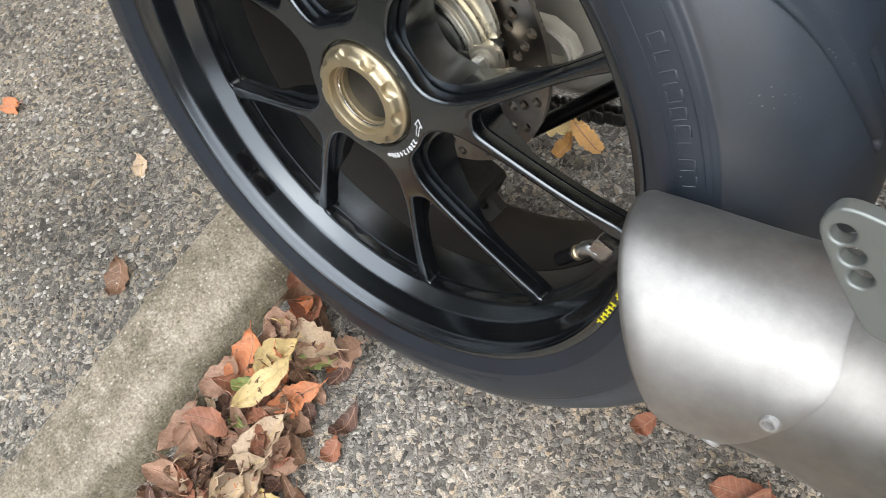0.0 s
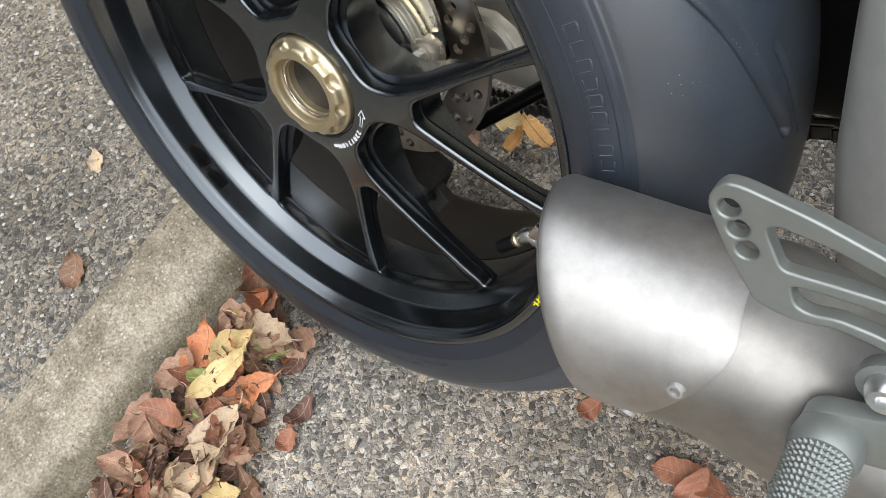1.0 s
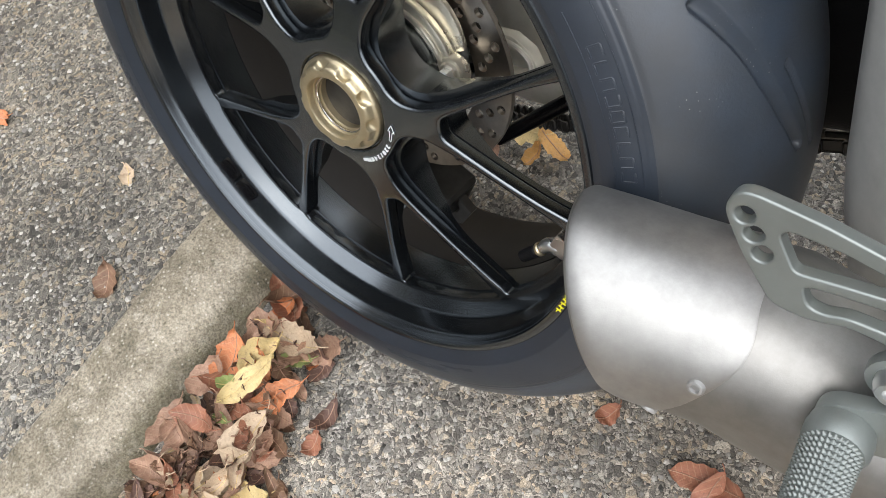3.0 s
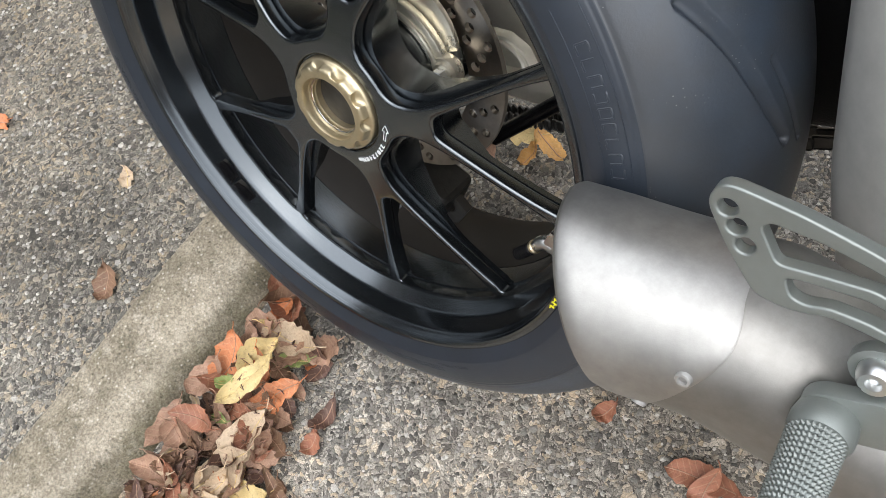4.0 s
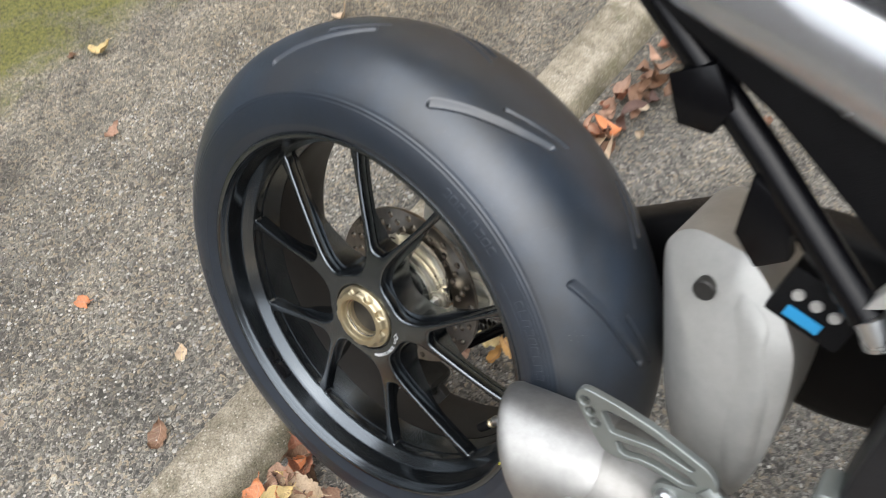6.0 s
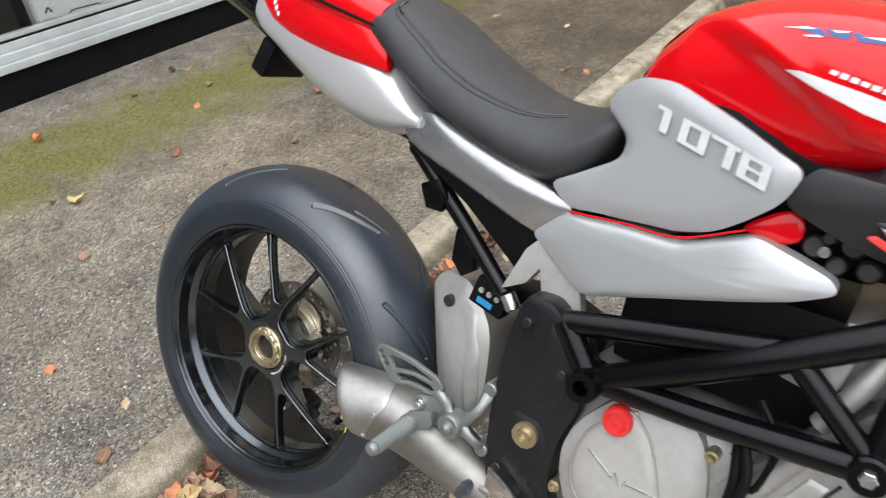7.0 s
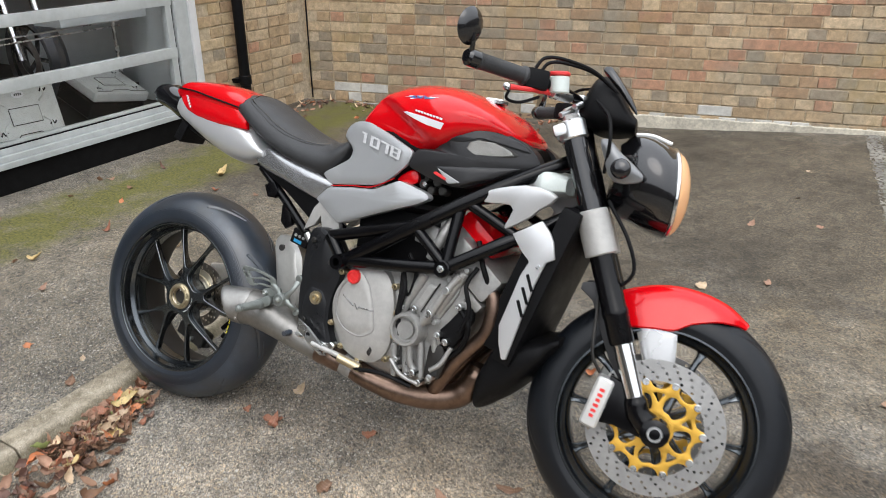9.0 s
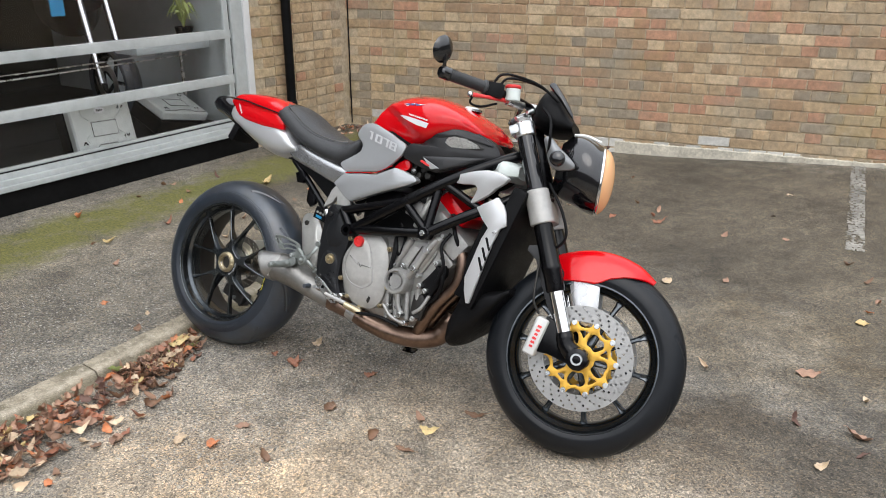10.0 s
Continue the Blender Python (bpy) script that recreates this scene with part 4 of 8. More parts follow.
def lobed(t, r, a):
    """Ten scallops cut into the sloping side of the nut."""
    if r < 0.0325 or a > -0.0700:
        return 0.0
    return -0.0046 * max(0.0, math.cos(10 * t)) ** 0.9 * min(1.0, (-0.0698 - a) / 0.0025) * min(1.0, max(0.25, (0.0785 + a) / 0.0035))


nut = part("axle_nut", lathe([(0.0385, -0.056), (0.0390, -0.0672), (0.0388, -0.0690), (0.0380, -0.0699), (0.0372, -0.0703), (0.0366, -0.0712), (0.0361, -0.0725), (0.0356, -0.0740), (0.0351, -0.0755), (0.0342, -0.0765), (0.0330, -0.0770), (0.0318, -0.0772), (0.0280, -0.0772), (0.0266, -0.0766), (0.0260, -0.0750), (0.0258, -0.0705), (0.0246, -0.0698), (0.0244, -0.0660), (0.0228, -0.0652), (0.0226, -0.0560)], 192, wave=lobed), nut_gold, rear_wheel, "pale gold scalloped axle nut")
part("axle_bore", lathe([(0.0227, -0.0600), (0.0225, -0.0350), (0.0205, -0.0340), (0.0, -0.0335)], 48), dark_metal, nut, "dark hollow axle end")
wire = [(0.0238 * math.cos(t), -0.0690, 0.0238 * math.sin(t)) for t in [radians(a) for a in range(75, 405, 10)]]
part("spring_clip", tube(wire, 0.0009, 8), chrome, nut)
for turn in (48, 80):
    part("clip_end", tube([(0.0240 * math.cos(radians(turn + q)) * s, -0.0690, 0.0240 * math.sin(radians(turn + q)) * s) for q, s in ((-9, 1), (-7, 0.86), (0, 0.78), (7, 0.86), (9, 1))], 0.0009, 8, 14), chrome, nut)
for k, ch in enumerate("220/240Nm"):
    t = -22 - 5.2 * k
    bm = lettering(ch, 0.0055)
    bm.transform(Matrix.Translation((*polar(0.0490, t)[:1], -0.0686, polar(0.0490, t)[1])) @ Matrix.Rotation(radians(90 - t), 4, "Y"))
    part("torque_marking", bm, white_mark, rear_wheel)
head = [(3.5, 0.0490), (-3.5, 0.0520), (-3.5, 0.0502), (-14, 0.0500), (-14, 0.0482), (-3.5, 0.0480), (-3.5, 0.0460), (3.5, 0.0490)]
part("arrow_marking", tube([(*polar(r, t)[:1], -0.0684, polar(r, t)[1]) for t, r in head], 0.00032, 6), white_mark, rear_wheel)
for t in (-136.2, -129.6):
    bm = block((0.0008, 0.0165, 0.0225), (0, 0, 0), 0.0003, pose(0, 0, 0, 0, 0, -5.5))
    bm.transform(Matrix.Rotation(radians(-t), 4, "Y") @ Matrix.Translation((0.2150, -0.0705, 0)))
    part("rim_label", bm, black_gloss, rear_wheel, "small black rim sticker")
bm = bmesh.new()
for k in range(15):
    if k == 6:
        continue
    b_ = block((0.0040 if k < 6 else 0.0030, 0.0006, 0.0011), (0, 0, 0), 0)
    b_.transform(Matrix.Rotation(radians(16.0 - 1.15 * k), 4, "Y") @ Matrix.Translation((0.2232, -0.0920, 0)))
    join(bm, b_)
    b_ = block((0.0009, 0.0006, 0.0032), (0, 0, 0), 0)
    b_.transform(Matrix.Rotation(radians(16.3 - 1.15 * k), 4, "Y") @ Matrix.Translation((0.2224 + 0.0014 * (k % 2), -0.0921, 0)))
    join(bm, b_)
part("rim_lettering", bm, yellow_mark, rear_wheel, "small yellow rim lettering")
def raised_letter(width, height, kind):
    """A plain raised shape of strokes that stands for one moulded letter."""
    bm = bmesh.new()
    t = 0.0012
    strokes = [(t, height, -width / 2, 0.0), (t, height, width / 2, 0.0), (width, t, 0.0, height / 2), (width, t, 0.0, -height / 2)]
    for q in ((0, 2, 3), (0, 1, 2), (0, 1, 2, 3), (0, 3), (1, 2, 3))[kind % 5]:
        sx, sz, x, z = strokes[q]
        join(bm, block((sx, 0.0005, sz), (x, 0, z), 0.0002, segments=1))
    return bm


def sidewall_at(r):
    """How far out the rear tyre's sidewall stands at a radius."""
    return 0.097 * (1 - max(0.0, (r - 0.237) / 0.082) ** 2.1) ** (1 / 2.1)


def sidewall_word(start, count, step, height, radius, seed):
    """Moulded letters one after another round the sidewall."""
    bm = bmesh.new()
    for q in range(count):
        one = raised_letter(math.radians(step) * radius * 0.66, height, seed + q * 3)
        one.transform(Matrix.Rotation(radians(-(start - step * q)), 4, "Y") @ Matrix.Translation((radius, 0, 0)) @ pose(0, 0, 0, 0, 90, 0))
        for p in one.verts:
            p.co.y += -sidewall_at(math.hypot(p.co.x, p.co.z)) - 0.0001
        join(bm, one)
    part("sidewall_moulding", bm, sidewall_rubber, rear_wheel)


for start, count, step, height, seed in ((35, 9, 2.1, 0.0072, 0), (-98, 8, 2.1, 0.0075, 2), (-128, 9, 2.1, 0.0075, 1), (62, 8, 2.1, 0.0075, 4)):
    sidewall_word(start, count, step, height, 0.2525, seed)
for start, count, radius in ((-60, 16, 0.2500), (-60, 16, 0.2465), (-52, 9, 0.2430), (-150, 20, 0.2530), (-152, 18, 0.2490), (-108, 12, 0.2460)):
    sidewall_word(start, count, 1.05, 0.0022, radius, count)
for start, count, radius in ((40.5, 25, 0.2600), (40.5, 25, 0.2448)):
    run = [(*polar(radius, start - k)[:1], -sidewall_at(radius), polar(radius, start - k)[1]) for k in range(count)]
    part("moulded_line", tube(run, 0.0004, 6), sidewall_rubber, rear_wheel)
valve = tube([(0.183, -0.036, -0.068), (0.176, -0.037, -0.068), (0.168, -0.037, -0.078)], [0.0068, 0.006, 0.0048], 14, 8)
v_ob = part("valve", valve, alloy_bright, rear_wheel, "bright metal tyre valve with a black cap")
part("valve_base", block((0.016, 0.012, 0.020), (0.1855, -0.036, -0.062), 0.003, pose(0, 0, 0, 0, 20, 0)), alloy_bright, v_ob)
part("valve_ring", rod((0.1695, -0.037, -0.0765), (0.1665, -0.037, -0.0802), 0.0058, 16, 0.2), nut_gold, v_ob)
part("valve_cap", rod((0.1665, -0.037, -0.080), (0.154, -0.037, -0.096), 0.0056, 16, 0.25), black_plastic, v_ob)


def perforated_disc(r_in, r_out, thick, v, rows, count, bore=0.0042):
    outline = [(r_out * math.cos(t), r_out * math.sin(t)) for t in (2 * math.pi * k / 96 for k in range(96))]
    holes = []
    for k in range(count):
        for q, rr in enumerate(rows):
            t = 2 * math.pi * (k + 0.33 * q) / count
            holes.append((rr * math.cos(t), rr * math.sin(t), bore))
    bm = bmesh.new()
    edges = []
    loops = [outline, [(r_in * math.cos(t), r_in * math.sin(t)) for t in (2 * math.pi * k / 72 for k in range(72))]]
    for hu, hw, hr in holes:
        loops.append([(hu + hr * math.cos(k * math.pi / 5), hw + hr * math.sin(k * math.pi / 5)) for k in range(10)])
    for loop in loops:
        vs = [bm.verts.new((a, 0, b)) for a, b in loop]
        edges += [bm.edges.new((vs[i], vs[(i + 1) % len(vs)])) for i in range(len(vs))]
    bmesh.ops.triangle_fill(bm, edges=edges, use_beauty=True, use_dissolve=False)
    # the filling also closes the holes: take away faces whose middle lies in one
    dead = []
    for f in bm.faces:
        c = f.calc_center_median()
        if math.hypot(c.x, c.z) < r_in * 0.985 or any(math.hypot(c.x - hu, c.z - hw) < hr * 0.85 for hu, hw, hr in holes):
            dead.append(f)
    bmesh.ops.delete(bm, geom=dead, context="FACES")
    bmesh.ops.recalc_face_normals(bm, faces=bm.faces)
    made = bmesh.ops.extrude_face_region(bm, geom=bm.faces[:])
    bmesh.ops.translate(bm, vec=(0, thick, 0), verts=[g for g in made["geom"] if isinstance(g, bmesh.types.BMVert)])
    bmesh.ops.translate(bm, vec=(0, v, 0), verts=bm.verts)
    bmesh.ops.recalc_face_normals(bm, faces=bm.faces)
    return bm


rear_disc = part("rear_brake_disc", perforated_disc(0.070, 0.103, 0.005, 0.010, (0.078, 0.086, 0.095), 22), disc_steel, bike, "drilled steel brake disc", angle=30)
rear_disc.location = RW
carrier = part("rear_hub_carrier", lathe([(0.0, 0.070), (0.050, 0.070), (0.052, 0.060), (0.050, 0.050), (0.0475, 0.020), (0.0470, 0.0), (0.0, 0.0)], 48), black_gloss, bike, "black eccentric hub carrier")
carrier.location = RW
bracket = [polar(0.0655, 118 - 4.2 * k) for k in range(24)] + [polar(0.050, 21 + 4.2 * k) for k in range(24)]
stay = part("caliper_carrier", plate(bracket, -0.004, 0.008, bevel=0.0025), carrier_gold, bike, "pale gold caliper carrier arc")
stay.location = RW
part("carrier_plate", plate([polar(0.082 - 0.00007 * (k - 10) ** 2, 105 - 3.6 * k) for k in range(22)] + [polar(0.060, 30 + 3.6 * k) for k in range(22)], 0.003, 0.005, bevel=0.0015), carrier_gold, stay)
part("carrier_rib", tube([(*polar(0.0565, 112 - 6 * k)[:1], -0.008, polar(0.0565, 112 - 6 * k)[1]) for k in range(15)], 0.0022, 8), carrier_gold, stay)
for t in (18.5, 104):
    u, w = polar(0.0615, t)
    eye_ = part("carrier_eye", lathe([(0.0, -0.011), (0.0085, -0.011), (0.0095, -0.009), (0.0125, -0.009), (0.0135, -0.007), (0.0135, 0.0), (0.0, 0.0)], 28, (u, 0, w)), carrier_gold, stay)
    part("carrier_bolt", rod((u, -0.018, w), (u, -0.008, w), 0.0062, 6), alloy_bright, stay)
cal_r = part("rear_caliper", block((0.11, 0.05, 0.045), (0.0, 0.020, 0.190), 0.012, pose(0, 0, 0, 0, 18, 0), segments=3), dark_metal, bike, "dark rear brake caliper")
part("caliper_bolt", rod((0.012, 0.0, 0.180), (0.012, -0.020, 0.180), 0.007, 6), alloy_bright, cal_r)
part("caliper_lug", plate([(0.01, 0.165), (0.05, 0.19), (0.07, 0.175), (0.06, 0.155), (0.02, 0.145)], 0.02, 0.010, holes=[(0.05, 0.172, 0.006)]), dark_metal, cal_r)
part("torque_rod", rod((0.050, 0.085, 0.208), (0.135, 0.095, 0.300), 0.0075, 12), black_paint, bike)
part("axle_stay", plate([(0.04, 0.338), (0.072, 0.342), (0.090, 0.335), (0.099, 0.323), (0.096, 0.310), (0.082, 0.301), (0.04, 0.297)], 0.060, 0.012, holes=[[(0.060, 0.326), (0.080, 0.329), (0.0885, 0.321), (0.084, 0.312), (0.060, 0.310)]], bevel=0.003), swingarm_alloy, bike, "pale slotted axle stay")
part("stay_rib", tube([(0.045, 0.052, 0.334), (0.072, 0.052, 0.337), (0.088, 0.052, 0.331), (0.0945, 0.052, 0.321), (0.091, 0.052, 0.311)], 0.0022, 8, 20), swingarm_alloy, bike)

# single-sided swingarm on the left, with the casting that carries the pivot
arm = body([(-0.06, 0.40, 0.24, 0.02, 0.32), (0.06, 0.425, 0.235, 0.030, 0.33), (0.17, 0.44, 0.27, 0.034, 0.35)], power=4, low_power=4)
bmesh.ops.translate(arm, vec=(0, 0.135, 0), verts=arm.verts)
part("swingarm", arm, swingarm_alloy, bike, "pale grey single-sided swingarm casting")
part("swingarm_shoulder", tube([(RW[0] + polar(0.150, 100 - 8 * k)[0], 0.098, RW[2] + polar(0.150, 100 - 8 * k)[1]) for k in range(15)], [0.020, 0.032, 0.038, 0.040, 0.040, 0.036, 0.028], 20), swingarm_alloy, bike, "pale rounded shoulder of the swingarm beside the disc")
# front of the arm, coloured black to stand for the dark gap beyond the tyre
beam = body([(0.165, 0.442, 0.268, 0.036, 0.35), (0.32, 0.52, 0.33, 0.038, 0.42), (0.46, 0.53, 0.34, 0.05, 0.43), (0.55, 0.50, 0.37, 0.06, 0.43)], power=4, low_power=4)
bmesh.ops.translate(beam, vec=(0, 0.135, 0), verts=beam.verts)
part("chain_guard", beam, black_plastic, bike, "front part of the swingarm, made black for the dark gap beside the tyre")
part("swingarm_bridge", shell([(0.300, 0.545), (0.318, 0.562), (0.352, 0.566), (0.372, 0.562), (0.405, 0.535), (0.427, 0.494), (0.432, 0.40), (0.412, 0.330), (0.375, 0.330), (0.350, 0.368), (0.333, 0.405), (0.322, 0.440), (0.308, 0.488), (0.298, 0.525)], lambda u, w: -0.035 - 0.3 * (u - 0.33), 0.02, 0.10), casting_grey, bike, "pale grey swingarm casting")
part("bridge_face", shell(rounded([(0.366, 0.545), (0.398, 0.530), (0.420, 0.470), (0.427, 0.400), (0.418, 0.352), (0.398, 0.385), (0.380, 0.440), (0.366, 0.495)], 0.010), lambda u, w: -0.056 - 0.25 * (u - 0.37), 0.008, 0.02, smooth=False, power=3), casting_grey, bike, "raised rib of the swingarm casting")
part("swingarm_bolt", rod((0.345, -0.06, 0.53), (0.345, -0.03, 0.53), 0.009), dark_metal, bike)


def chain(run, name):
    """A roller chain along a line of points."""
    bm = bmesh.new()
    pts = spline(run, 64)
    for i, (a, b) in enumerate(zip(pts, pts[1:])):
        d = (b - a).normalized()
        mid = (a + b) / 2
        turn = Matrix(((d.x, 0, -d.z, 0), (0, 1, 0, 0), (d.z, 0, d.x, 0), (0, 0, 0, 1)))
        off = 0.009 if i % 2 else 0.006
        for side in (-1, 1):
            join(bm, block(((b - a).length * 1.15, 0.002, 0.013), mid + Vector((0, side * off, 0)), 0.002, turn, segments=1))
    part(name, bm, dark_metal, bike, "dark roller drive chain")


chain([(-0.02, 0.185, 0.150), (0.03, 0.185, 0.162), (0.09, 0.185, 0.181), (0.3, 0.180, 0.27), (0.5, 0.175, 0.355), (0.56, 0.17, 0.37)], "drive_chain")
part("sprocket", lathe([(0.0, 0.189), (0.098, 0.189), (0.101, 0.187), (0.101, 0.183), (0.098, 0.181), (0.0, 0.181)], 82, RW, wave=lambda t, r, a: 0.004 * math.cos(41 * t) if r > 0.1 else 0), dark_metal, bike)

# ----- exhaust -----
can_loops = []


def slant(u):
    """The slant of the cap's cut, fitted to the camera's view; the body is square."""
    return lerp_table([(0.20, 0.55), (0.263, 0.55), (0.300, 0.18), (0.335, -0.10), (0.40, 0.0), (0.70, 0.0)], u)[0]


def skew(u):
    """A sideways shear of the rear cut, so that its edge fits the camera's view."""
    return lerp_table([(0.20, 0.26), (0.258, 0.26), (0.305, 0.0), (0.70, 0.0)], u)[0]


CAN = [(0.2700, 0.3565, 0.0330, 0.0330, -0.1370), (0.2555, 0.3568, 0.0430, 0.0430, -0.1388), (0.2545, 0.3568, 0.0452, 0.0452, -0.1390), (0.2562, 0.3569, 0.0463, 0.0463, -0.1388), (0.2800, 0.3576, 0.0478, 0.0478, -0.1352), (0.3000, 0.3581, 0.0493, 0.0493, -0.1312), (0.3350, 0.3594, 0.0515, 0.0515, -0.1243),
       (0.3800, 0.3503, 0.0512, 0.0512, -0.1192), (0.4300, 0.3350, 0.0468, 0.0468, -0.1190), (0.4900, 0.3145, 0.0400, 0.0400, -0.1205), (0.5500, 0.2980, 0.0340, 0.0345, -0.1220), (0.6100, 0.2840, 0.0290, 0.0305, -0.1230), (0.6600, 0.2730, 0.0270, 0.0280, -0.1200)]
RIVET = (0.3222, -0.1768, 0.3707, -9.6, 0, 0)
for u, w, half_w, half_h, v in CAN:
    loop = []
    for k in range(48):
        t = 2 * math.pi * k / 48
        cs, sn = math.cos(t), math.sin(t)
        h = half_h * math.copysign(abs(sn) ** 0.96, sn)
        loop.append(Vector((u - h * slant(u) - half_w * cs * skew(u), v + half_w * math.copysign(abs(cs) ** 0.96, cs), w + h)))
    can_loops.append(loop)
silencer = part("silencer", rings(bmesh.new(), can_loops), steel_shaded, bike, "brushed stainless steel silencer")
def can_at(u, k):
    """A point of the silencer's skin at length u and round place k (of 48)."""
    rows = lerp_table([(r[0], *r[1:]) for r in CAN[3:]], u)
    w, half_w, half_h, v = rows
    t = 2 * math.pi * k / 48
    cs, sn = math.cos(t), math.sin(t)
    h = half_h * math.copysign(abs(sn) ** 0.96, sn)
    return Vector((u - h * slant(u) - half_w * cs * skew(u), v + half_w * math.copysign(abs(cs) ** 0.96, cs), w + h))


# the cap is a sleeve that overlaps the body and ends in a curved edge
CAP_EDGE = [(0, 0.318), (10, 0.322), (15.3, 0.327), (18.6, 0.3325), (21, 0.331), (24.2, 0.3225), (28, 0.308), (34, 0.300), (40, 0.304), (48, 0.318)]


def sleeve():
    loops = []
    for f, out in ((0.0, 0.0002), (0.02, 0.0010), (0.15, 0.0013), (0.3, 0.0014), (0.45, 0.0014), (0.6, 0.0014), (0.75, 0.0014), (0.88, 0.0014), (0.985, 0.0014), (1.0, 0.0010), (1.0, -0.0010)):
        loop = []
        for k in range(96):
            u = 0.2564 + f * (lerp_table(CAP_EDGE, k / 2)[0] - 0.2564)
            w, half_w, half_h, v = lerp_table([(r[0], *r[1:]) for r in CAN[3:]], u)
            p = can_at(u, k / 2)
            p.y += out * (p.y - v) / half_w
            p.z += out * (p.z - w) / half_h
            loop.append(p)
        loops.append(loop)
    return rings(bmesh.new(), loops, caps=False)


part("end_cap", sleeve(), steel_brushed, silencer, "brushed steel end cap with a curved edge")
rivet = part("rivet", lathe([(0.0, -0.0010), (0.0020, -0.0010), (0.0024, -0.0030), (0.0036, -0.0028), (0.0044, -0.0014), (0.0046, 0.003), (0.0, 0.003)], 24), alloy, silencer)
rivet.matrix_basis = pose(*RIVET)
low = can_at(0.300, 28.6)
part("rivet", lathe([(0.0, -0.0010), (0.0020, -0.0010), (0.0024, -0.0030), (0.0036, -0.0028), (0.0044, -0.0014), (0.0046, 0.003), (0.0, 0.003)], 24), alloy, silencer).matrix_basis = pose(low.x, low.y, low.z, 34, 0, 0)
collector = part("exhaust_pipe", tube([(0.565, -0.1267, 0.2942), (0.61, -0.125, 0.284), (0.66, -0.12, 0.272), (0.72, -0.112, 0.252), (0.80, -0.09, 0.236), (0.88, -0.065, 0.236), (0.945, -0.05, 0.256), (0.980, -0.05, 0.300), (0.990, -0.05, 0.345)], [0.0338, 0.0315, 0.0295, 0.0300, 0.0320, 0.0330, 0.0330, 0.0300, 0.0240], 24, 48), steel_burnt, bike, "heat-browned exhaust collector pipe")
part("clamp", tube([(0.64, -0.123, 0.279), (0.672, -0.118, 0.268)], 0.0305, 20), alloy, collector)
for k, (v0, v1) in enumerate(((-0.125, -0.07), (-0.05, -0.03), (0.05, 0.0), (0.125, 0.03))):
    part("header_pipe", tube([(0.955, v0, 0.560), (0.990, v0, 0.566), (1.024, v0, 0.535), (1.030, v0, 0.495), (1.018, v0 * 0.97, 0.440), (0.960, v0 * 0.92, 0.368), (0.915, (v0 + v1) / 2, 0.300), (0.88, v1, 0.25)], 0.0185, 16, 36), steel_burnt, bike, "heat-browned exhaust header pipe")

# ----- engine -----
crank = body([(0.56, 0.50, 0.30, 0.10, 0.40), (0.60, 0.55, 0.275, 0.125, 0.42), (0.70, 0.56, 0.262, 0.135, 0.42), (0.80, 0.54, 0.262, 0.135, 0.40), (0.88, 0.46, 0.275, 0.125, 0.36), (0.92, 0.40, 0.30, 0.10, 0.35)], power=5, low_power=4)
engine = part("engine", crank, alloy, bike, "grey cast alloy four-cylinder engine")
TILT_CYL = pose(0, 0, 0, 0, 38, 0)
for name, size, up, bev in (("cylinder_block", (0.155, 0.275, 0.155), 0.0, 0.010), ("head_gasket_flange", (0.165, 0.285, 0.022), 0.083, 0.005), ("cylinder_head", (0.15, 0.29, 0.075), 0.135, 0.012)):
    bm = block(size, (0, 0, up), bev)
    bm.transform(pose(0.885, 0, 0.485) @ TILT_CYL)
    part(name, bm, alloy, engine)
cam_cover = block((0.125, 0.25, 0.042), (0, 0, 0), 0.014)
cam_cover.transform(pose(0.965, 0, 0.676) @ TILT_CYL)
part("cam_cover", cam_cover, red_paint, engine, "red-painted cam cover")
# casting detail on the right side
for a, b, r in (((0.801, -0.150, 0.456), (0.856, -0.158, 0.563), 0.0125), ((0.894, -0.148, 0.471), (0.958, -0.156, 0.586), 0.0125), ((0.820, -0.142, 0.389), (0.836, -0.140, 0.292), 0.011), ((0.858, -0.140, 0.400), (0.872, -0.138, 0.298), 0.010),
                ((0.895, -0.135, 0.405), (0.905, -0.13, 0.325), 0.009), ((0.79, -0.142, 0.37), (0.80, -0.140, 0.285), 0.009), ((0.862, -0.150, 0.445), (0.885, -0.152, 0.465), 0.016)):
    part("casting_rib", rod(a, b, r, 12, 0.4), alloy, engine)
flank = part("cylinder_flank", shell(rounded([(0.808, 0.470), (0.832, 0.520), (0.852, 0.556), (0.872, 0.568), (0.952, 0.560), (0.944, 0.526), (0.902, 0.452), (0.850, 0.456)], 0.008), lambda u, w: -0.1500, 0.006, 0.03, smooth=False, power=8), alloy, engine, "smooth cast flank of the cylinders")
for quad in ([(0.836, 0.480), (0.868, 0.540), (0.892, 0.536), (0.858, 0.474)], [(0.872, 0.472), (0.904, 0.536), (0.930, 0.538), (0.896, 0.472)]):
    part("flank_panel", shell(rounded(quad, 0.004), lambda u, w: -0.1570, 0.0025, 0.006, smooth=False, power=9), alloy_pale, flank)
part("flank_groove", rod((0.818, -0.1575, 0.497), (0.846, -0.1575, 0.550), 0.0022, 8), dark_metal, flank)
part("flank_groove", rod((0.858, -0.1585, 0.466), (0.898, -0.1585, 0.545), 0.0018, 8), dark_metal, flank)
for p in ((0.845, 0.335), (0.90, 0.45), (0.925, 0.56), (0.86, 0.565), (0.81, 0.335), (0.965, 0.59)):
    part("engine_bolt", rod((p[0], -0.168, p[1]), (p[0], -0.14, p[1]), 0.0065, 12), alloy_bright, engine)
